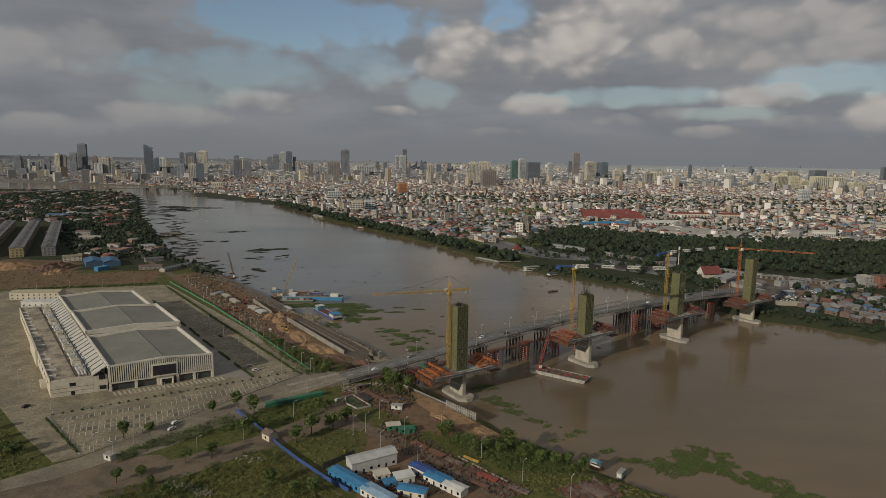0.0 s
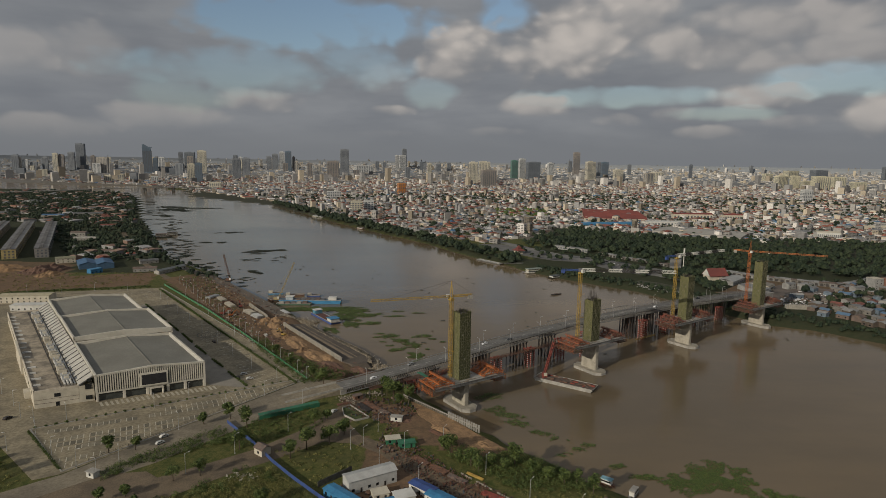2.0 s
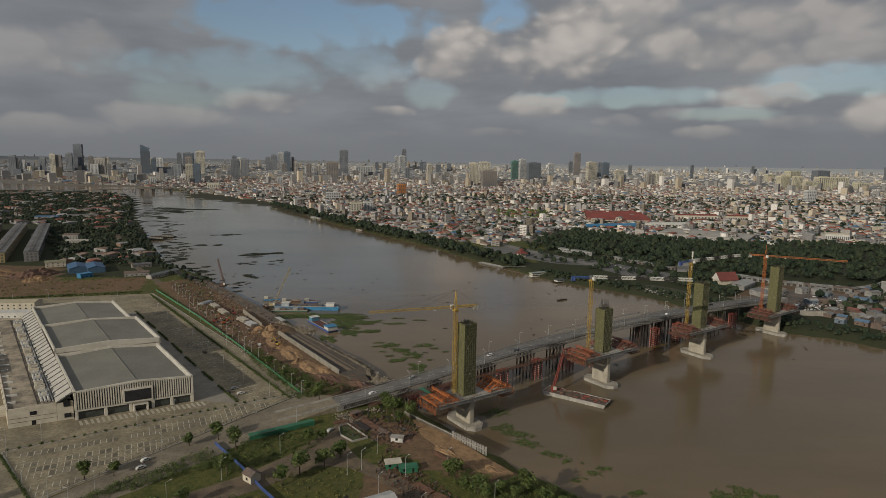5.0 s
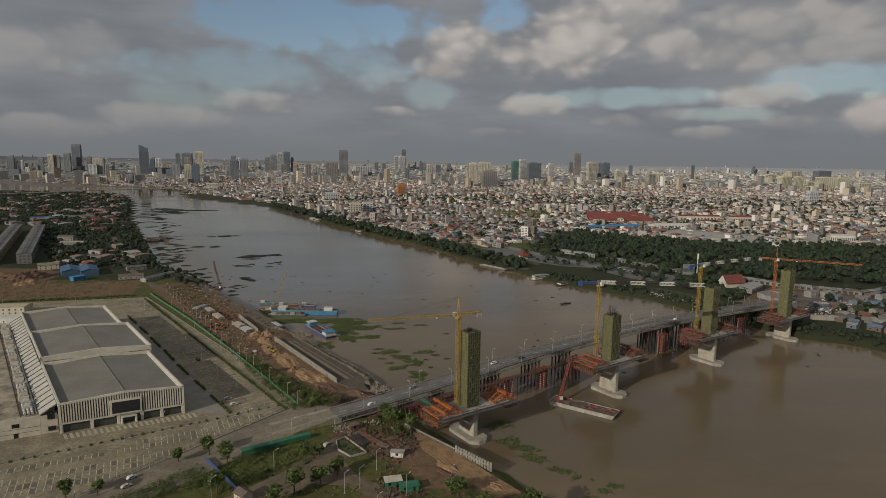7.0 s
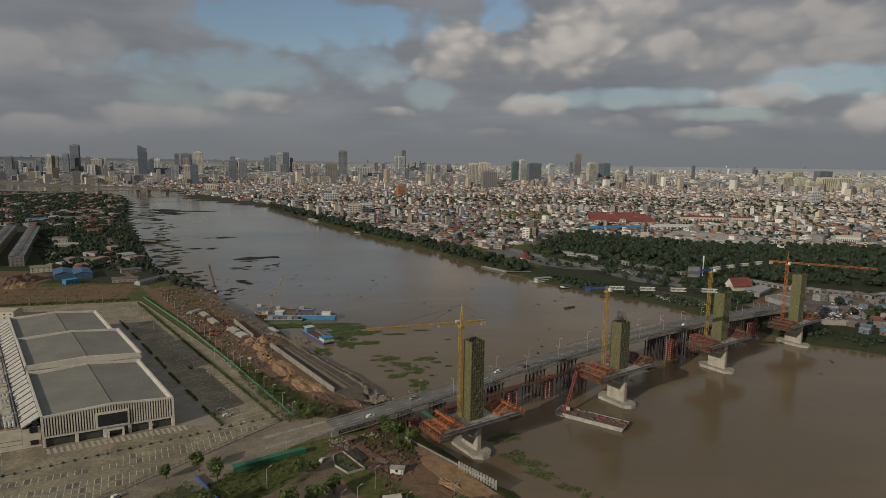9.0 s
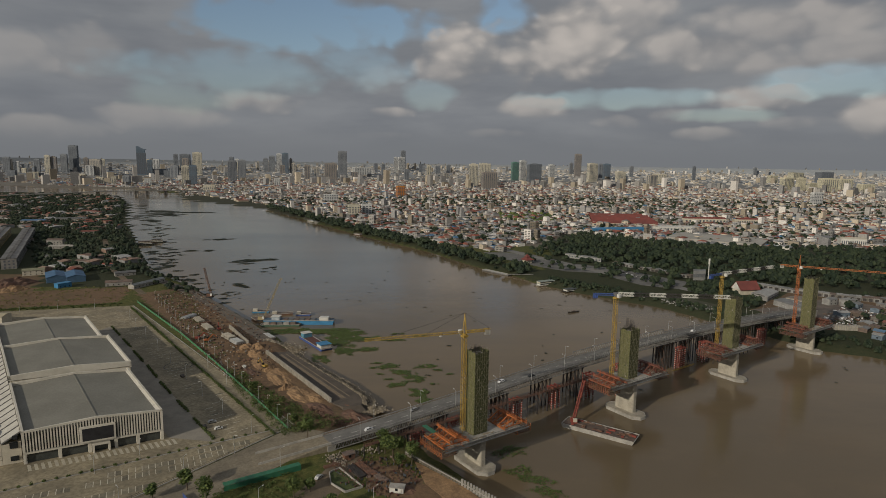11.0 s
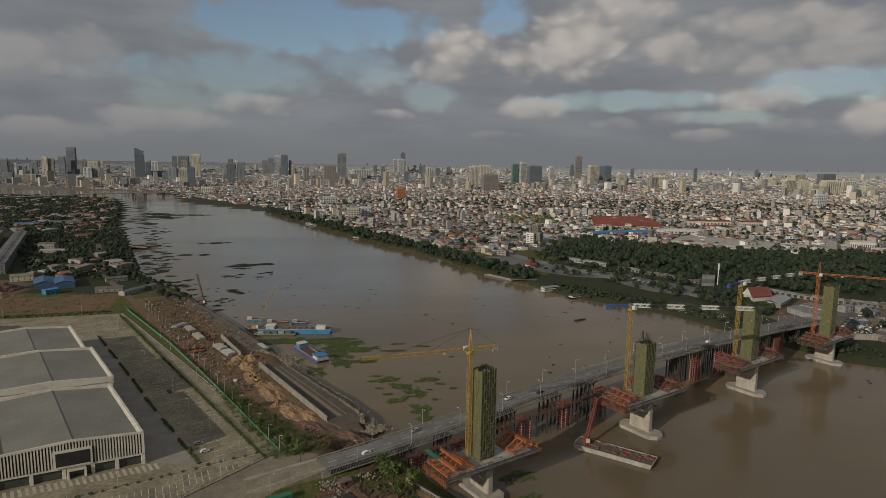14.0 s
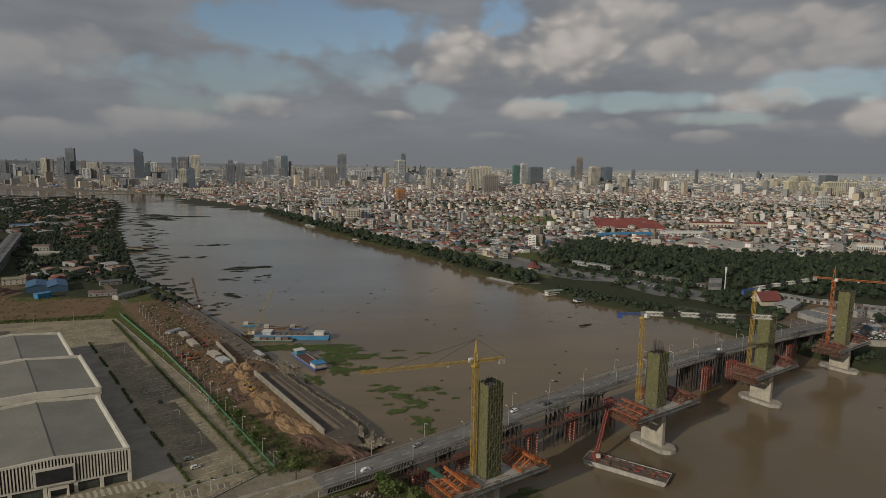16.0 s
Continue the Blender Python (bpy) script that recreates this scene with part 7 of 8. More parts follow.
for x, y, t, n, l, r, m, lab in ((-191, 588, 2.2, 5, 16, 0.6, WHITE, "stack of long white pipes"), (-176, 566, 2.2, 5, 18, 0.6, WHITE, "stack of long white pipes"), (-150, 538, 2.3, 5, 14, 0.7, WHITE, "stack of white concrete pipes"), (-140, 526, 2.3, 6, 12, 0.6, LAMPGREY, "stack of grey pipes"),
                                  (-204, 600, 1.2, 6, 14, 0.5, LAMPGREY, "stack of grey pipes"), (-182, 578, 0.6, 4, 10, 0.5, RUST, "stack of rusty pipes"), (-28, 332, 2.2, 8, 12, 0.25, DARKSTEEL, "stack of dark steel sections"), (-24, 334, 2.2, 8, 14, 0.25, RUST, "stack of rusty steel sections"),
                                  (-18, 328, 2.3, 9, 12, 0.2, BROWNROOF, "stack of brown timber poles"), (4, 272, 2.3, 8, 10, 0.22, RUST, "stack of rusty steel sections"), (12, 264, 2.4, 9, 10, 0.22, RUST, "stack of rusty steel sections"), (20, 256, 2.4, 8, 10, 0.2, BROWNROOF, "stack of brown timber poles"),
                                  (34, 242, 2.5, 8, 10, 0.22, RED, "stack of red steel frames"), (30, 236, 2.5, 6, 9, 0.22, RUST, "stack of rusty steel sections"), (28, 258, 2.4, 4, 9, 0.2, YELLOW, "stack of yellow steel booms"), (12, 300, 2.3, 6, 10, 0.2, RUST, "stack of rusty steel sections"),
                                  (46, 232, 2.5, 8, 10, 0.2, BROWNROOF, "stack of brown timber poles"), (78, 230, 2.2, 10, 12, 0.3, BROWNROOF, "stack of brown timber poles"), (-120, 545, 2.2, 6, 14, 0.4, LAMPGREY, "stack of grey pipes"), (-40, 338, 0.5, 6, 8, 0.2, RUST, "stack of rusty steel sections")):
    stack("pipe_stack", x, y, t, n, l, r, NEW_CONCRETE if m is WHITE else m, lab.replace("white", "pale"), "stacks of pipes and steel")


def clutter(name, poly, n, mats, seed, label, size=1.6):
    """Small site litter: boards, crates, drums and frames."""
    rng = random.Random(seed)
    p = np.array(poly, float)
    mb = MB()
    k = 0
    while k < n:
        x, y = rng.uniform(p[:, 0].min(), p[:, 0].max()), rng.uniform(p[:, 1].min(), p[:, 1].max())
        if not inside(poly, np.array([x]), np.array([y]))[0]:
            continue
        k += 1
        a, l, w, h = rng.uniform(0, 3.14), size * rng.uniform(0.4, 2.2), size * rng.uniform(0.15, 0.8), rng.uniform(0.15, 1.1)
        z = ground_at(x, y)
        mb.beam((x, y, z + h / 2), (x + l * math.cos(a), y + l * math.sin(a), z + h / 2 + rng.uniform(0, 0.3)), w, h, rng.randrange(len(mats)))
    solo(name, mb, mats, label, "site litter", kind="stuff")


JUNK = [RUST, BROWNROOF, RUST, SOIL, SOIL, mat("dull_red", (0.12, 0.05, 0.04), rough=0.8), mat("tarpaulin", (0.07, 0.08, 0.09), rough=0.7), DARKSTEEL]
clutter("river_site_litter", [(-275, 690), (-205, 575), (-120, 445), (-100, 450), (-105, 500), (-140, 575), (-230, 710)], 1500, [RUST, BROWNROOF, SOIL, EARTH, CONCRETE, SOIL, BROWNROOF, DARKSTEEL], 71, "rusty and grey site litter on the river side", 0.85)
clutter("scrap_heap", [(66, 232), (80, 237), (92, 230), (82, 222), (68, 224)], 200, [RUST, BROWNROOF, RUST], 75, "heap of long rusty steel scrap by the bank", 2.6)
clutter("yard_litter", [(-14, 310), (20, 262), (52, 232), (40, 224), (4, 252), (-18, 286)], 1200, JUNK, 72, "rusty site litter beside the dirt road", 0.4)
clutter("bridge_head_litter", [(-44, 344), (-10, 346), (4, 330), (-8, 308), (-34, 322)], 420, JUNK, 73, "site litter below the bridge head", 0.6)
clutter("shed_litter", [(-22, 244), (8, 250), (22, 232), (4, 222), (-16, 228)], 150, JUNK, 74, "crates and drums between the sheds", 1.0)
scrub("site_scrub", [(-280, 700), (-210, 585), (-122, 452), (-116, 452), (-150, 520), (-240, 700)], 5.0, 1.3, 1.2, 12, LEAF, "weeds along the river site")
woods("river_trees", [(-236, 690), (-228, 700), (-262, 742), (-300, 790), (-330, 800), (-300, 746), (-262, 706)], 8, 3.6, 4.5, 13, LEAF_SHADED, "dark trees along the left river bank")


# ---- cranes, barges and boats ----
def excavator(x, y, turn, m):
    root = thing("excavator", Matrix.Translation((x, y, ground_at(x, y))) @ Matrix.Rotation(turn, 4, "Z"), "red-orange tracked excavator with its arm raised", "excavator")
    for yy in (-1.2, 1.2):
        part("track", MB().box(-2.0, 2.0, yy - 0.35, yy + 0.35, 0, 0.9), RUBBER, root)
    part("body", MB().box(-2.0, 1.4, -1.3, 1.3, 1.0, 2.2), m, root)
    part("cab", MB().box(0.2, 1.7, 0.2, 1.3, 2.2, 3.4), GLASS, root)
    part("boom", MB().beam((1.2, 0, 1.8), (5.0, 0, 5.4), 0.5, 0.6), m, root)
    part("arm", MB().beam((5.0, 0, 5.4), (8.0, 0, 2.4), 0.4, 0.5), m, root)
    part("bucket", MB().hexa([(7.6, -0.6, 1.4), (8.6, -0.6, 1.6), (8.6, 0.6, 1.6), (7.6, 0.6, 1.4)], [(7.7, -0.6, 2.5), (8.4, -0.6, 2.5), (8.4, 0.6, 2.5), (7.7, 0.6, 2.5)]), DARKSTEEL, root)


excavator(-163, 528, 0.6, ORANGE)
excavator(-104, 470, 2.4, YELLOW)
excavator(-164, 560, 2.0, RED)
excavator(-172, 534, 0.3, RED)


def crawler_crane(x, y, z, tip, m, label):
    root = thing("crawler_crane", Matrix.Translation((x, y, z)), label, "crane")
    for yy in (-2.0, 2.0):
        part("track", MB().box(-3.2, 3.2, yy - 0.5, yy + 0.5, 0, 1.2), RUBBER, root)
    part("body", MB().box(-3.0, 2.4, -1.7, 1.7, 1.2, 3.6), m, root)
    part("cab", MB().box(0.8, 2.6, -1.9, -0.4, 2.2, 4.2), WHITE, root)
    b = MB()
    lattice(b, (1.6, 0, 2.2), tip, 1.2, 2.0, 0.2, 0.12)
    part("boom", b, m, root)
    t = MB()
    t.beam((-2.6, 0, 3.6), (-3.0, 0, 7.5), 0.25)
    t.beam((-3.0, 0, 7.5), tip, 0.08)
    part("gantry", t, m, root)


crawler_crane(-212, 678, 4.4, (-6, 4, 30), RUST, "rusty crawler crane with a tall lattice boom")


def flat_barge(x, y, turn, l, w, h, hull, deck, label):
    root = thing("barge", Matrix.Translation((x, y, 0)) @ Matrix.Rotation(turn, 4, "Z"), label, "barge", "barges on the river")
    b = MB()
    b.hexa([(-l / 2 + 1.5, -w / 2, -0.8), (l / 2 - 1.5, -w / 2, -0.8), (l / 2 - 1.5, w / 2, -0.8), (-l / 2 + 1.5, w / 2, -0.8)], [(-l / 2, -w / 2, h), (l / 2, -w / 2, h), (l / 2, w / 2, h), (-l / 2, w / 2, h)])
    part("hull", b, hull, root)
    part("deck", MB().box(-l / 2 + 0.5, l / 2 - 0.5, -w / 2 + 0.5, w / 2 - 0.5, h, h + 0.08), deck, root)
    rail = MB()
    for yy in (-w / 2 + 0.15, w / 2 - 0.15):
        rail.beam((-l / 2, yy, h + 0.25), (l / 2, yy, h + 0.25), 0.3, 0.4)
    for xx in (-l / 2 + 0.15, l / 2 - 0.15):
        rail.beam((xx, -w / 2, h + 0.25), (xx, w / 2, h + 0.25), 0.3, 0.4)
    part("gunwale", rail, CONCRETE, root)
    return root


wb = flat_barge(98.5, 380.5, -0.62, 40, 11, 1.8, CONCRETE, mat("barge_deck", (0.12, 0.085, 0.065), (0.08, 0.06, 0.05), rough=0.9, scale=0.4), "grey-sided work barge with a cluttered deck")
rng_b = random.Random(4)
for i in range(26):
    xx, yy = rng_b.uniform(-17, 17), rng_b.uniform(-4, 4)
    m = MB()
    m.beam((xx, yy, 2.2), (xx + rng_b.uniform(1, 4), yy + rng_b.uniform(-0.6, 0.6), 2.2 + rng_b.uniform(0, 0.3)), rng_b.uniform(0.4, 1.4), rng_b.uniform(0.3, 0.9))
    part("deck_cargo", m, (RUST, BROWNROOF, SOIL, RED)[i % 4], wb)
dc = thing("deck_crane", Matrix.Translation((86.5, 389, 1.9)), "red lattice deck crane standing on the barge", "crane")
part("turret", MB().box(-1.6, 1.6, -1.6, 1.6, 0, 2.4), RED, dc)
part("cab", MB().box(-0.8, 1.2, -2.4, -1.2, 1.2, 3.0), CREAM, dc)
dcb = MB()
lattice(dcb, (0, 0, 2.2), (7.5, 9.5, 21.0), 1.3, 1.6, 0.24, 0.15)
part("boom", dcb, RED, dc)

bb = flat_barge(-106, 598, -0.02, 62, 9, 3.4, BLUE, mat("blue_deck", (0.10, 0.15, 0.20), (0.08, 0.11, 0.15), rough=0.8), "long blue cargo barge moored by the bank")
part("wheelhouse", MB().box(-24, -17, -3.2, 3.2, 3.4, 6.4), mat("pale_cabin", (0.42, 0.47, 0.50), rough=0.6), bb)
part("wheelhouse_roof", MB().box(-24.6, -16.4, -3.7, 3.7, 6.4, 6.7), WHITE, bb)
part("bow_cabin", MB().box(18, 26, -3, 3, 3.4, 6.2), WHITE, bb)
for i in range(6):
    part("hold_cover", MB().box(-14 + i * 4.8, -10 + i * 4.8, -3.4, 3.4, 3.5, 4.2), (BROWNROOF, STEEL)[i % 2], bb)
pb = flat_barge(-121, 590, 0.03, 34, 6, 1.2, mat("pontoon_green", (0.05, 0.11, 0.07), (0.04, 0.08, 0.055), rough=0.8), BROWNROOF, "low green pontoon beside the blue barge")
for i in range(5):
    part("container", MB().box(-14 + i * 5.6, -9.4 + i * 5.6, -1.6, 1.8, 1.3, 3.2), (CONCRETE, BROWNROOF, STEEL)[i % 3], pb)
b2 = flat_barge(-82, 538, -0.98, 44, 9, 1.6, BLUEFENCE, mat("hold_red", (0.12, 0.05, 0.04), (0.08, 0.04, 0.035), rough=0.9), "dark barge with an open red-brown hold")
part("stern_house", MB().box(12, 20, -4, 4, 1.6, 4.4), WHITE, b2)
part("stern_roof", MB().box(11.4, 20.6, -4.6, 4.6, 4.4, 4.8), BLUE, b2)
part("bow_house", MB().box(-20, -14, -3.4, 3.4, 1.6, 5.0), mat("blue_cabin", (0.10, 0.26, 0.36), rough=0.6), b2)
part("bow_roof", MB().box(-20.4, -13.6, -3.8, 3.8, 5.0, 5.3), WHITE, b2)
db = flat_barge(-140, 612, 0.6, 22, 12, 1.5, RUST, BROWNROOF, "rusty derrick barge by the bank")
crawler_crane(-140, 600, 1.6, (17, 5, 38), mat("tan_paint", (0.34, 0.27, 0.14), (0.25, 0.2, 0.11), rough=0.7), "yellow derrick crane with a long raked boom")
for x, y, t, l, hull, lab in ((-150, 636, 0.2, 16, BLUE, "small blue barge by the bank"), (-128, 628, 0.3, 20, RUST, "rusty barge by the bank"), (-108, 626, 0.1, 14, BLUEFENCE, "dark blue barge by the bank")):
    o = flat_barge(x, y, t, l, 6, 1.3, hull, BROWNROOF, lab)
    part("cabin", MB().box(-l / 2 + 1, -l / 2 + 5, -2, 2, 1.3, 3.6), CREAM, o)


def river_boat(x, y, turn, l, w, decks, hull, roof, label):
    root = thing("river_boat", Matrix.Translation((x, y, 0)) @ Matrix.Rotation(turn, 4, "Z"), label, "boat", "boats on the river")
    b = MB()
    low = [(-l * 0.44, -w * 0.3), (l * 0.3, -w * 0.3), (l * 0.44, 0), (l * 0.3, w * 0.3), (-l * 0.44, w * 0.3)]
    top = [(-l / 2, -w / 2), (l * 0.34, -w / 2), (l / 2, 0), (l * 0.34, w / 2), (-l / 2, w / 2)]
    b.hexa([(*p, -0.5) for p in low], [(*p, 1.2) for p in top])
    part("hull", b, hull, root)
    for k in range(decks):
        z = 1.2 + k * 2.3
        part("cabin", MB().box(-l * 0.42, l * (0.25 - 0.06 * k), -w * 0.4, w * 0.4, z, z + 1.9), CREAM if k else WHITE, root)
        part("window_row", MB().box(-l * 0.40, l * (0.22 - 0.06 * k), -w * 0.41, w * 0.41, z + 0.8, z + 1.5), GLASS, root)
        part("roof", MB().box(-l * 0.45, l * (0.28 - 0.06 * k), -w * 0.46, w * 0.46, z + 1.9, z + 2.3), roof, root)
    return root


river_boat(155, 772, 0.45, 34, 8, 2, WHITE, mat("ferry_roof", (0.30, 0.34, 0.30), rough=0.7), "white two-deck river ferry moored at the bank")
river_boat(179, 741, 0.5, 34, 8, 1, DARKSTEEL, mat("dark_boat_roof", (0.09, 0.10, 0.10), rough=0.8), "dark covered river boat moored at the bank")
river_boat(-118, 1238, -0.8, 26, 7, 1, RUST, BROWNROOF, "small brown river boat at the far bank")
river_boat(-244, 1476, -0.9, 60, 12, 1, WHITE, LAMPGREY, "pale floating restaurant at the far bank")
river_boat(-455, 1084, 0.4, 30, 10, 2, DARKSTEEL, BROWNROOF, "dark two-deck houseboat by the wooded bank")
river_boat(-448, 1112, 0.4, 26, 9, 2, DARKSTEEL, STEEL, "dark two-deck houseboat by the wooded bank")
river_boat(97, 250, 0.9, 8, 2.8, 1, STEEL, CONCRETE, "small pale tugboat with a white wheelhouse")
river_boat(88, 258, -0.7, 7, 3, 1, RUST, mat("sky_blue_roof", (0.22, 0.42, 0.50), rough=0.6), "small boat under a pale blue roof")
jt = flat_barge(103, 848, -0.93, 50, 7, 1.2, STEEL, LAMPGREY, "grey landing pontoon at the far bank")
part("ramp", MB().beam((20, 0, 1.6), (52, 14, 5.0), 4, 0.4), STEEL, jt)
rb = thing("rowing_boat", Matrix.Translation((152, 642, 0)) @ Matrix.Rotation(0.4, 4, "Z"), "long narrow dark wooden boat on the open river", "boat")
part("hull", MB().hexa([(-6, 0, -0.2), (-3, -0.7, -0.3), (3, -0.7, -0.3), (6, 0, -0.2), (3, 0.7, -0.3), (-3, 0.7, -0.3)], [(-7.5, 0, 1.3), (-3.5, -1.1, 0.7), (3.5, -1.1, 0.7), (7.5, 0, 1.2), (3.5, 1.1, 0.7), (-3.5, 1.1, 0.7)]), DARKSTEEL, rb)
part("canopy", MB().box(-2.4, 2.0, -0.9, 0.9, 1.3, 1.6), BROWNROOF, rb)


# ---- floating plants ----
def plant_raft(name, spots, seed, m, label, dens=3.2, size=0.45):
    """Mats of floating water plants: many small leaves close to the water."""
    rng = random.Random(seed)
    mb = MB()
    for x, y, rx, ry, turn in spots:
        c, s_ = math.cos(turn), math.sin(turn)
        for _ in range(int(rx * ry * 3.14 * dens)):
            a, q = rng.uniform(0, 6.283), math.sqrt(rng.random())
            edge = 0.62 + 0.55 * noise.noise((math.cos(a) * 1.6 + x, math.sin(a) * 1.6 + y, seed)) + 0.25 * noise.noise((math.cos(a) * 5 + x, math.sin(a) * 5, seed))
            u, v = q * edge * 1.5 * rx * math.cos(a), q * edge * 1.5 * ry * math.sin(a)
            px, py = x + c * u - s_ * v, y + s_ * u + c * v
            if noise.noise((px * 0.16, py * 0.16, seed * 3.1)) < -0.42:
                continue
            z = 0.06 + rng.uniform(0, 0.35)
            t, e = rng.uniform(0, 3.14), size * rng.uniform(0.7, 1.6)
            dx, dy = e * math.cos(t), e * math.sin(t)
            mb.add([(px - dx, py - dy, z + rng.uniform(-.12, .15)), (px + dy * .7, py - dx * .7, z), (px + dx, py + dy, z + rng.uniform(-.12, .15)), (px - dy * .7, py + dx * .7, z)], [(0, 1, 2, 3)])
    solo(name, mb, m, label, "water plants", kind="stuff")


plant_raft("water_plants", [(-21, 485, 8, 5, 0.2), (-11, 473, 8, 5, -0.5), (-3, 461, 8, 6, -0.4), (-14, 450, 7, 3.5, 0.2), (1, 435, 7, 6, 0.9), (3, 424, 5, 4, 0.5), (6, 485, 8, 3.5, 0.2), (-30, 492, 4, 2, 0), (14, 478, 4, 2, 0), (22, 470, 3, 1.5, 0),
                            (-26, 470, 3, 1.5, 0), (-4, 441, 4, 3, 0), (-32, 482, 2.5, 1.5, 0), (10, 452, 3, 2, 0.4), (-20, 460, 3, 1.6, 0.2)], 81, HYACINTH, "green rafts of water plants on the brown river", 5.0)
plant_raft("water_plants", [(-62, 562, 18, 14, 0.3), (-46, 552, 14, 7, 0.2), (-66, 540, 14, 9, -0.6), (-104, 572, 30, 10, 0.1), (-80, 572, 22, 10, 0.1), (-40, 524, 12, 5, 0.3), (-72, 502, 9, 5, -0.9), (-58, 520, 10, 6, -0.9), (-20, 548, 9, 3, 0.1), (-18, 566, 7, 2, 0.1), (2, 560, 6, 2, 0)], 82, HYACINTH, "green water plants crowding the moored barges", 5.0)
plant_raft("water_plants", [(126, 262, 17, 8, 0.45), (143, 268, 15, 9, 0.3), (150, 256, 14, 9, -0.6), (160, 244, 14, 8, -0.7), (172, 230, 14, 8, -0.5), (134, 258, 14, 7, 0.1), (108, 265, 9, 3, -0.1), (98, 275, 5, 2, 0.2), (76, 286, 5, 2, 0.1)], 83, HYACINTH, "bright green raft of water plants near the tugboat", 4.5, 0.38)
plant_raft("water_plants", [(54, 332, 8, 4, -0.2), (58, 322, 7, 4, -0.3), (68, 310, 6, 3, -0.3), (76, 302, 6, 3, -0.4), (48, 340, 7, 4, 0.2), (46, 360, 9, 5, 0.3), (90, 296, 4, 2, -0.2), (84, 292, 4, 2, 0)], 84, HYACINTH, "small green rafts of water plants below the pier", 3.0, 0.4)
DARKPLANT = foliage("dark_water_plants", (0.016, 0.020, 0.012), (0.035, 0.042, 0.022))
rng_d = random.Random(41)


def string_of(pts, n, jit, lo, hi):
    """Small rafts strewn along a line."""
    out = []
    for _ in range(n):
        i = rng_d.randrange(len(pts) - 1)
        t, (ax, ay), (bx, by) = rng_d.random(), pts[i], pts[i + 1]
        g = rng_d.uniform(lo, hi)
        out.append((ax + (bx - ax) * t + rng_d.gauss(0, jit), ay + (by - ay) * t + rng_d.gauss(0, jit), g * 1.5, g, rng_d.uniform(0, 1)))
    return [o for o in out if shore(np.array([o[0]]), np.array([o[1]]))[0] < -4]


plant_raft("drift_plants", string_of([(-860, 1949), (-702, 1648), (-667, 1505), (-600, 1449), (-538, 1309), (-488, 1196), (-409, 1022), (-369, 924), (-334, 845), (-282, 770)], 150, 14, 2.5, 7)
           + string_of([(-687, 1736), (-655, 1627), (-640, 1560)], 34, 18, 5, 12) + string_of([(-700, 1700), (-560, 1690)], 12, 6, 8, 14), 85, DARKPLANT, "dark strings of drifting plants on the river", 1.1, 0.9)
plant_raft("drift_plants", string_of([(-385, 1145), (-335, 1160)], 12, 3, 3, 7) + string_of([(-365, 1012), (-318, 1022)], 10, 2.5, 3, 6) + string_of([(-262, 915), (-215, 945)], 14, 4, 4, 8) + string_of([(-262, 898), (-230, 905)], 8, 2, 2, 5)
           + string_of([(-285, 800), (-230, 720), (-190, 690)], 26, 10, 1.5, 4) + string_of([(-250, 840), (-190, 870)], 14, 8, 1.5, 4) + string_of([(-215, 770), (-195, 745)], 10, 4, 1.5, 4), 86, DARKPLANT, "dark drifting plants near the left bank", 2.0, 0.6)
rng_f = random.Random(9)
plant_raft("drift_tufts", [(x, y, rng_f.uniform(0.8, 2.4), rng_f.uniform(0.6, 1.2), rng_f.uniform(0, 3)) for x, y in ((rng_f.uniform(-260, 330), rng_f.uniform(430, 1000)) for _ in range(130))
                           if inside(RIVER, np.array([x]), np.array([y]))[0] and shore(np.array([x]), np.array([y]))[0] < -8], 87, DARKPLANT, "small dark tufts drifting all over the river", 3.0, 0.5)


# ---- far right bank ----
PLANKWALL_DARK = mat("plank_brown", (0.11, 0.085, 0.065), (0.07, 0.055, 0.045), rough=0.9)


def bank_town(poly, n, seed, stilts):
    """Small tin-roofed houses, each on its own spot."""
    rng = random.Random(seed)
    p = np.array(poly, float)
    # roof and wall tones are set low, so the colours carry cloud shade
    roofs = [mat("tin_grey", (0.20, 0.20, 0.195), (0.13, 0.125, 0.12), rough=0.6, scale=0.3), mat("tin_pale", (0.30, 0.295, 0.28), (0.21, 0.205, 0.19), rough=0.6, scale=0.3), BROWNROOF, mat("tin_blue", (0.10, 0.18, 0.27), (0.08, 0.13, 0.20), rough=0.6, scale=0.3), mat("tin_red", (0.22, 0.085, 0.065), (0.15, 0.065, 0.05), rough=0.8, scale=0.3)]
    walls = [BROWNROOF, mat("plank_grey", (0.19, 0.175, 0.155), rough=0.9), PLANKWALL_DARK, mat("dull_blue_wall", (0.14, 0.18, 0.22), rough=0.8)]
    done = []
    tries = 0
    while len(done) < n and tries < 4000:
        tries += 1
        x, y = rng.uniform(p[:, 0].min(), p[:, 0].max()), rng.uniform(p[:, 1].min(), p[:, 1].max())
        if not inside(poly, np.array([x]), np.array([y]))[0] or any(math.hypot(x - a, y - b) < 9.0 for a, b in done):
            continue
        done.append((x, y))
        z = ground_at(x, y)
        i = rng.choices(range(5), (5, 4, 3, 2, 2))[0]
        o = low_block("house", x, y, rng.uniform(7, 12), rng.uniform(6, 9), rng.uniform(2.8, 4.5), rng.choice((32, 122, 40, 110, 25)), rng.choice(walls), roofs[i],
                      ("grey tin-roofed", "pale tin-roofed", "brown-roofed", "blue tin-roofed", "red-roofed")[i] + " small house on the far bank", "house", rng.uniform(0.8, 1.8), max(z, 2.6) if stilts else z, "houses on the far bank")
        if stilts:
            for px in (-3, 3):
                for py in (-2.5, 2.5):
                    part("stilt", MB().tube((px, py, -6), (px, py, 0), 0.15, n=5), DARKSTEEL, o)


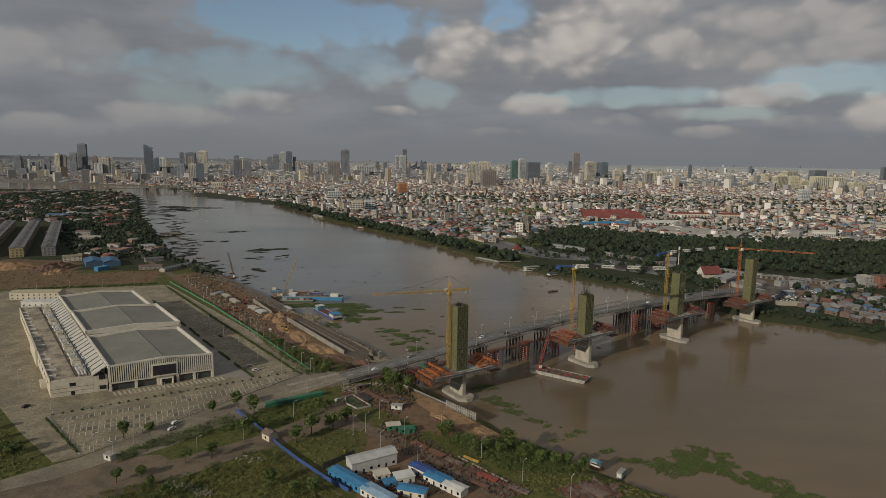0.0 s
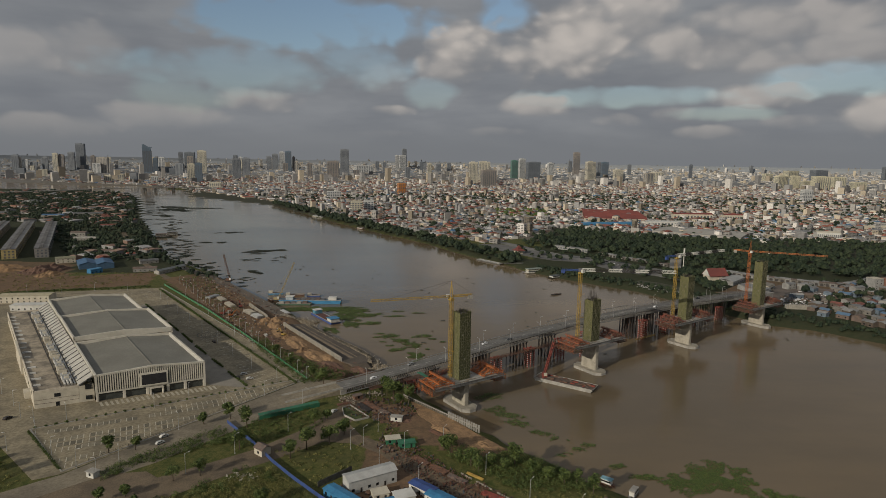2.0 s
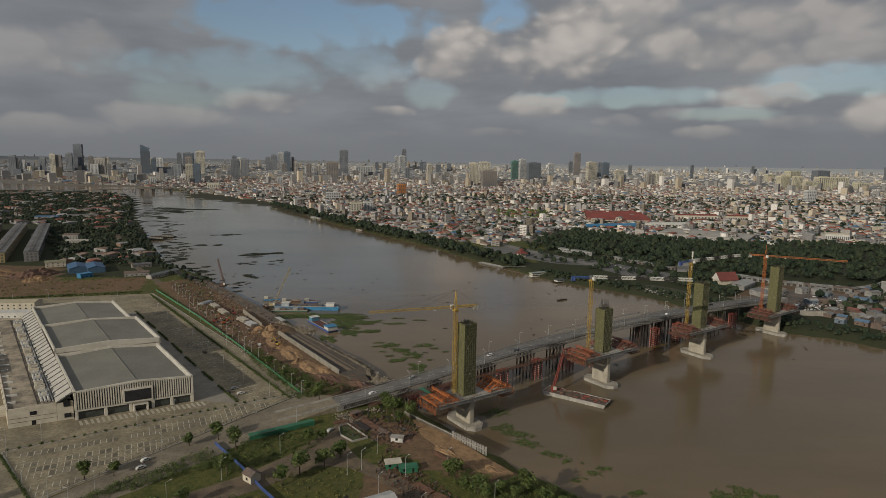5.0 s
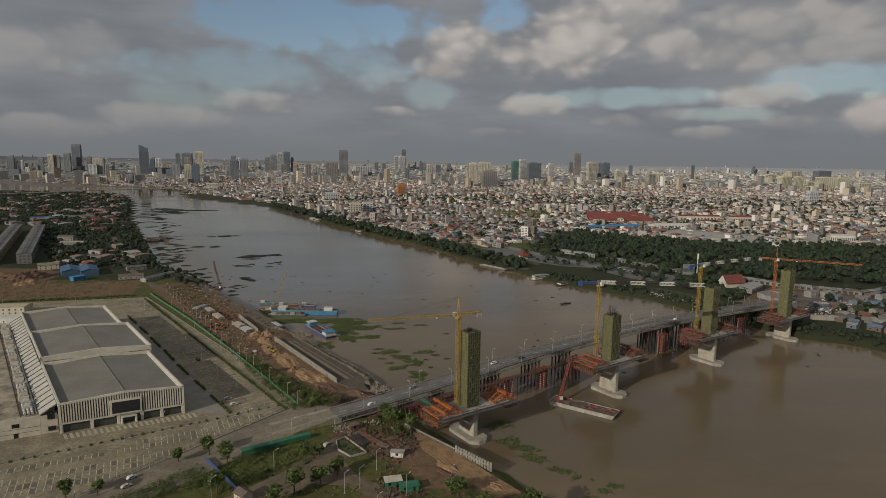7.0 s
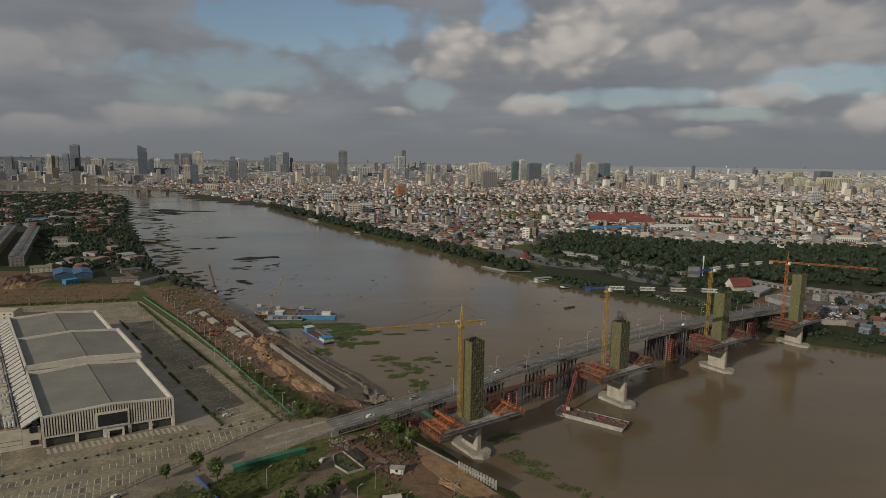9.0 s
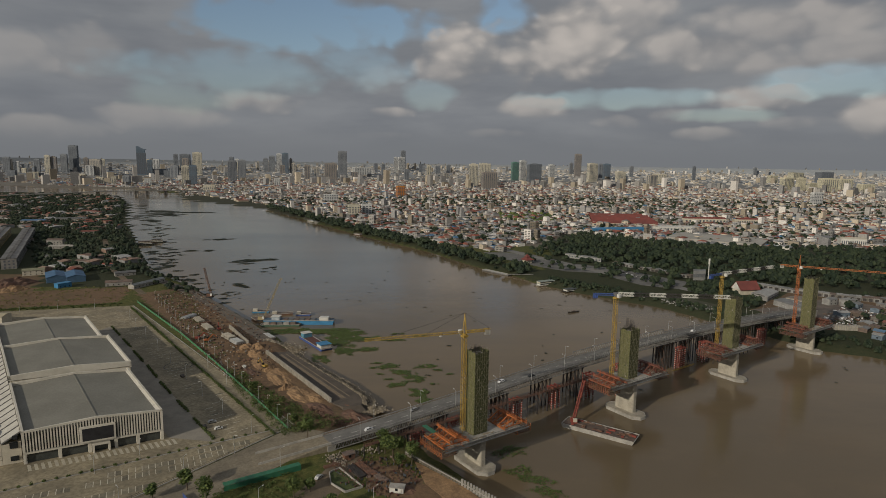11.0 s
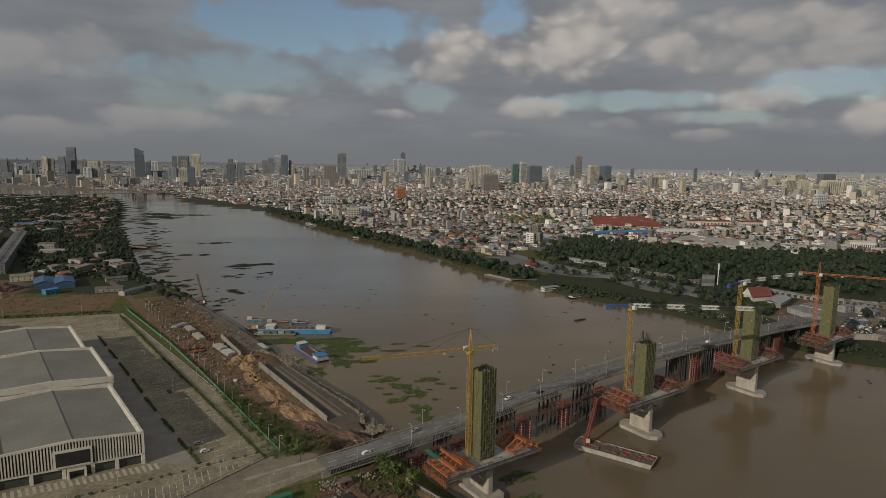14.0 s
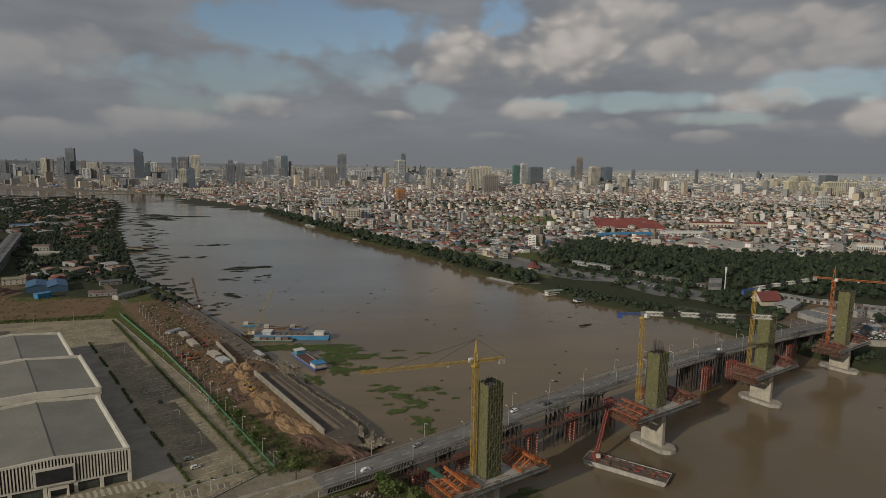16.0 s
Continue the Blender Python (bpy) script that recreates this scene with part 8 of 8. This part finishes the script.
bank_town([(372, 566), (384, 528), (398, 500), (425, 470), (520, 400), (545, 420), (470, 500), (425, 560), (395, 585)], 46, 91, True)
bank_town([(400, 590), (470, 520), (560, 430), (640, 480), (620, 640), (560, 700), (470, 690), (420, 640)], 70, 92, False)
bank_town([(-20, 1130), (60, 1060), (110, 1040), (200, 1100), (290, 1240), (200, 1330), (60, 1280)], 60, 93, False)
# White walls and grey roofs with cloud shade mixed into the base colour.
SHADED_WHITE = mat("shaded_white", (0.30, 0.295, 0.28), (0.21, 0.205, 0.195), rough=0.8, scale=0.2)
SHADED_ROOF = mat("shaded_roof", (0.21, 0.21, 0.205), (0.15, 0.15, 0.147), rough=0.8, scale=0.2)
LOT = mat("lot_asphalt", (0.150, 0.145, 0.135), (0.105, 0.102, 0.096), rough=0.9, scale=0.08, fine=0.8)


def stall_row(pts, depth, h, label, seed):
    """A long row of narrow market units, each with its wall, roof sheet and dark opening."""
    rng = random.Random(seed)
    root = thing("market_row", None, label, "market row", "market rows on the far bank")
    for (ax, ay), (bx, by) in zip(pts, pts[1:]):
        d = Vector((bx - ax, by - ay, 0)).normalized()
        nrm = Vector((-d.y, d.x, 0)) * (1 if d.x > 0 else -1)
        spots = row((ax, ay), (bx, by), 5.2)
        for (px, py), (qx, qy) in zip(spots, spots[1:]):
            p, q, e = Vector((px, py, 0)), Vector((qx, qy, 0)), rng.uniform(-0.3, 0.5)
            q = q - d * 0.25
            ring = [p, q, q + nrm * depth, p + nrm * depth]
            part("unit", MB().prism(ring, 4.0, 4.5 + h + e), rng.choice((SHADED_WHITE, SHADED_WHITE, SHADED_ROOF, PLANKWALL)), root)
            over = [p - nrm * 0.8, q - nrm * 0.8, q + nrm * (depth + 0.4), p + nrm * (depth + 0.4)]
            part("roof_sheet", MB().hexa([(v.x, v.y, 4.5 + h + e + z) for v, z in zip(over, (0, 0, 0.7, 0.7))], [(v.x, v.y, 4.5 + h + e + z) for v, z in zip(over, (.15, .15, .85, .85))]), rng.choice((SHADED_ROOF, SHADED_ROOF, BROWNROOF, SHADED_WHITE)), root)
            a, b = p.lerp(q, 0.2) - nrm * 0.05, p.lerp(q, 0.8) - nrm * 0.05
            part("opening", MB().beam((a.x, a.y, 4.5 + h * 0.42), (b.x, b.y, 4.5 + h * 0.42), 0.16, h * 0.7), DARKSTEEL, root)


PLANKWALL = mat("plank_grey", (0.19, 0.175, 0.155), rough=0.9)
stall_row([(274, 897), (298, 859), (325, 821), (340, 797)], 6, 3.6, "long row of pale market stalls beside the car park", 1)
stall_row([(387, 757), (403, 736), (419, 716), (437, 701), (462, 684), (484, 669)], 5, 4.2, "long row of white shop units before the wood", 2)
stall_row([(486, 669), (516, 681), (556, 705)], 5, 3.6, "long row of pale shop units behind the village", 3)
slab("bank_lot", [(241, 801), (262, 754), (297, 733), (327, 773), (298, 816), (268, 862), (253, 835)], 3.4, 4.64, LOT, "grey asphalt car park on the far bank", "car park")
slab("promenade", [(101, 1000), (140, 1000), (205, 912), (262, 866), (250, 840), (237, 829), (193, 840), (165, 872), (128, 930)], 3.4, 4.57, LOT, "grey paved promenade on the far bank", "pavement")
ew = thing("embankment_wall", None, "long pale concrete embankment wall above the far bank", "wall")
for a, b in (((-37, 1300), (16, 1206)), ((16, 1206), (64, 1114)), ((64, 1114), (107, 1054)), ((107, 1054), (112, 1004))):
    for (px, py), (qx, qy) in zip(row(a, b, 12), row(a, b, 12)[1:]):
        part("panel", MB().beam((px, py, 5.2), (qx - (qx - px) * 0.02, qy - (qy - py) * 0.02, 5.2), 0.6, 2.6), CONCRETE, ew)
stair = thing("river_stairs", None, "broad concrete stairs from the landing up to the promenade", "stairs")
for i in range(12):
    t = i / 11
    part("step", MB().beam((119 + 26 * t, 853 + 44 * t, 0.9 + 3.6 * t), (127 + 26 * t, 849 + 44 * t, 0.9 + 3.6 * t), 4.6, 0.5), CONCRETE, stair)
mid_building("promenade_hall", [(221, 958), (262, 913), (268, 919), (227, 966)], 5, SHADED_WHITE, SHADED_ROOF, "long low pale hall on the promenade", 0.5)
pv = thing("river_pavilion", Matrix.Translation((153, 903, 4.5)) @ Matrix.Rotation(0.5, 4, "Z"), "small pavilion with a stepped red roof above the landing", "pavilion")
part("wall", MB().box(-5, 5, -5, 5, 0, 5), CREAM, pv)
part("roof", MB().hexa([(-7.5, -7.5, 5), (7.5, -7.5, 5), (7.5, 7.5, 5), (-7.5, 7.5, 5)], [(-2.5, -2.5, 8.2), (2.5, -2.5, 8.2), (2.5, 2.5, 8.2), (-2.5, 2.5, 8.2)]), TILE, pv)
part("spire", MB().hexa([(-3, -3, 8.6), (3, -3, 8.6), (3, 3, 8.6), (-3, 3, 8.6)], [(-0.2, -0.2, 13), (0.2, -0.2, 13), (0.2, 0.2, 13), (-0.2, 0.2, 13)]), TILE, pv)
slab("grave_yard", [(252, 690), (268, 655), (292, 634), (306, 655), (286, 690), (268, 704)], 3.0, 4.52, mat("trodden_grass", (0.060, 0.062, 0.034), (0.040, 0.040, 0.024), rough=0.95, scale=0.2), "trodden grass plot by the far shore", "ground")
boulders("grave_stones", [(257, 676), (268, 655), (280, 642), (291, 640), (284, 660), (266, 682)], 150, 0.7, 95, "small white stones scattered over a grass plot", SHADED_WHITE, 4.4, 4.5)
mid_building("depot", [(369, 623), (389, 638), (378, 668), (363, 659)], 5, SHADED_WHITE, SHADED_ROOF, "low pale depot with a flat roof at the bridge head", 0.5)
mid_building("depot", [(391, 645), (405, 658), (398, 677), (381, 668)], 5.5, CREAM, mat("depot_roof", (0.24, 0.215, 0.18), rough=0.8), "low cream depot with a brown flat roof", 0.5)
mid_building("depot", [(365, 673), (394, 701), (388, 717), (359, 694)], 4.5, SHADED_WHITE, mat("pale_tin", (0.33, 0.325, 0.31), (0.26, 0.255, 0.24), rough=0.6, scale=0.2), "broad store with a pale tin roof by the pavilion", 1.5)
mid_building("pump_house", [(338, 786), (353, 785), (359, 797), (344, 799)], 11, SHADED_ROOF, SHADED_ROOF, "plain grey pump house on the bank", 0.5)
for cx, cy, w, d, h, ang, wall, roof, lab in ((425, 663, 12, 8, 6, 20, SHADED_WHITE, SHADED_ROOF, "white two-storey house before the shop row"), (440, 657, 14, 9, 7, 20, SHADED_WHITE, SHADED_WHITE, "white house with a flat roof before the shop row"),
                                              (526, 664, 12, 12, 13, 10, SHADED_WHITE, CREAM, "tall white town house at the village"), (543, 660, 18, 12, 14, 10, mat("brick_render", (0.24, 0.12, 0.085), (0.17, 0.09, 0.07), rough=0.85), BROWNROOF, "tall red-brown town house with pale balconies"),
                                              (497, 652, 14, 8, 5, 15, SHADED_WHITE, SHADED_ROOF, "low pale house behind the yard"), (443, 593, 11, 7, 4, 20, SHADED_WHITE, BROWNROOF, "small house with a red-brown roof"), (478, 584, 16, 9, 5, 25, SHADED_WHITE, mat("pale_tin", (0.33, 0.325, 0.31)), "pale house with a tin roof in the village"),
                                              (403, 615, 12, 7, 4, 10, mat("dull_blue_wall", (0.14, 0.18, 0.22)), mat("pale_tin", (0.33, 0.325, 0.31)), "small house with a pale blue wall in the yard"), (425, 600, 9, 6, 3.4, 40, PLANKWALL, BROWNROOF, "brown shed in the yard")):
    low_block("house", cx, cy, w, d, h, ang, wall, roof, lab, "house", 0.0 if h > 6 else 1.2, 4.5, "houses on the far bank")
ap = thing("approach_wall", Matrix.Translation((374, 568, 3.8)) @ Matrix.Rotation(radians(-8), 4, "Z"), "unfinished concrete approach block with upright posts", "retaining wall")
part("block", MB().box(-11, 11, -2.5, 2.5, -1.0, 4.6), CONCRETE, ap)
for i in range(12):
    part("post", MB().box(-10.8 + i * 1.92, -10.2 + i * 1.92, -2.9, -2.5, -0.8, 5.6), NEW_CONCRETE, ap)
clutter("yard_clutter", [(392, 621), (437, 652), (459, 633), (430, 600), (411, 580), (384, 574), (367, 580)], 380, [SHADED_WHITE, STEEL, BROWNROOF, RUST, mat("tarpaulin", (0.07, 0.08, 0.09)), CARW], 96, "parked carts, crates and litter in a brown yard", 1.7)
for i, (x, y) in enumerate(((400, 606), (406, 610), (413, 606), (430, 628), (438, 634), (446, 630), (421, 622), (415, 632))):
    car(Matrix.Translation((x, y, 4.56)) @ Matrix.Rotation(i * 1.3, 4, "Z"), (CARW, CARS, CARD)[i % 3], ("white", "silver", "dark")[i % 3] + " car parked in the brown yard")
for i in range(22):
    t = i / 21
    x, y = 262 + 34 * t + 3 * (i % 2), 836 - 86 * t
    if i % 5 != 2:
        car(Matrix.Translation((x, y, 4.65)) @ Matrix.Rotation(0.6, 4, "Z"), (CARW, CARD, CARS)[i % 3], ("white", "dark", "silver")[i % 3] + " car standing in the grey car park")
an = thing("antenna_mast", Matrix.Translation((352, 776, 4.4)), "pale antenna mast above the far bank", "mast")
part("shaft", MB().tube((0, 0, 0), (0, 0, 26), 0.7, 0.5), WHITE, an)
part("antenna", MB().tube((0, 0, 22), (0, 0, 29), 1.1, 1.1), WHITE, an)
tp = thing("temple_pavilion", Matrix.Translation((363, 712, 4.4)) @ Matrix.Rotation(0.2, 4, "Z"), "red-roofed pavilion with a white gable among trees", "pavilion")
part("wall", MB().box(-12, 12, -6, 6, -0.3, 6), CREAM, tp)
for sg in (-1, 1):
    e = [(-13, sg * 8, 5.5), (13, sg * 8, 5.5), (13, 0, 14), (-13, 0, 14)]
    e = e if sg < 0 else e[::-1]
    part("roof", MB().hexa(e, [(x, y, z + 0.4) for x, y, z in e]), TILE, tp)
part("gable", MB().add([(-13.1, -7, 6), (-13.1, 7, 6), (-13.1, 0, 14)], [(0, 1, 2)]), WHITE, tp)
slab("bank_road", [(-40, 1290), (105, 1070), (150, 990), (236, 830), (290, 745), (318, 700), (330, 706), (304, 750), (250, 838), (166, 1000), (122, 1080), (-24, 1300)], 3.4, 4.6, mat("pale_road", (0.20, 0.19, 0.175), (0.15, 0.143, 0.132), rough=0.9, scale=0.05), "pale grey road along the far bank", "road")
slab("bank_yard", [(330, 640), (350, 600), (420, 610), (470, 660), (440, 690), (380, 655)], 3.4, 4.55, mat("yard_soil", (0.15, 0.12, 0.10), (0.10, 0.085, 0.072), rough=0.95, scale=0.1), "brown bare yard at the far bridge head", "yard")
woods("avenue_trees", [(238, 826), (292, 738), (298, 742), (244, 830)], 7, 3, 4, 21, LEAF_SHADED, "row of round dark trees along the bank road, deepened by painted cloud shade")
woods("park_trees", [(150, 880), (230, 800), (310, 690), (340, 660), (350, 690), (300, 780), (345, 800), (300, 880), (220, 960), (170, 1000)], 17, 5, 6, 22, LEAF_SHADED, "dark trees of the riverside park, deepened by painted cloud shade")
woods("village_trees", [(400, 600), (470, 520), (620, 400), (760, 520), (640, 700), (470, 700)], 22, 5, 7, 23, LEAF_SHADED, "dark trees between the bank houses, deepened by painted cloud shade")
woods("shore_scrub", [(150, 775), (188, 728), (252, 664), (290, 590), (324, 528), (352, 514), (394, 468), (410, 480), (372, 530), (345, 560), (310, 620), (262, 690), (200, 760), (160, 800)], 6, 3, 2.4, 24, LEAF_SHADED, "low dark scrub along the far shore, deepened by painted cloud shade")
woods("pavilion_trees", [(308, 745), (320, 722), (336, 716), (350, 728), (380, 724), (396, 735), (370, 770), (330, 760)], 8, 5, 7, 25, LEAF_SHADED, "dark trees round the red pavilion, deepened by painted cloud shade")
woods("bridge_trees", [(300, 700), (330, 640), (350, 650), (345, 700), (320, 720)], 9, 5, 7, 26, LEAF_SHADED, "dark trees beside the far bridge head, deepened by painted cloud shade")
woods("city_trees", [(-200, 1480), (60, 1080), (420, 1150), (560, 1080), (1500, 960), (2400, 2200), (600, 2600), (-600, 2200)], 28, 5.5, 7, 27, LEAF_SHADED, "dark trees scattered through the city", 4)
woods("green_park", [(200, 1500), (330, 1480), (360, 1620), (330, 1700), (210, 1660)], 20, 7, 8, 28, LEAF, "green park among the city houses")
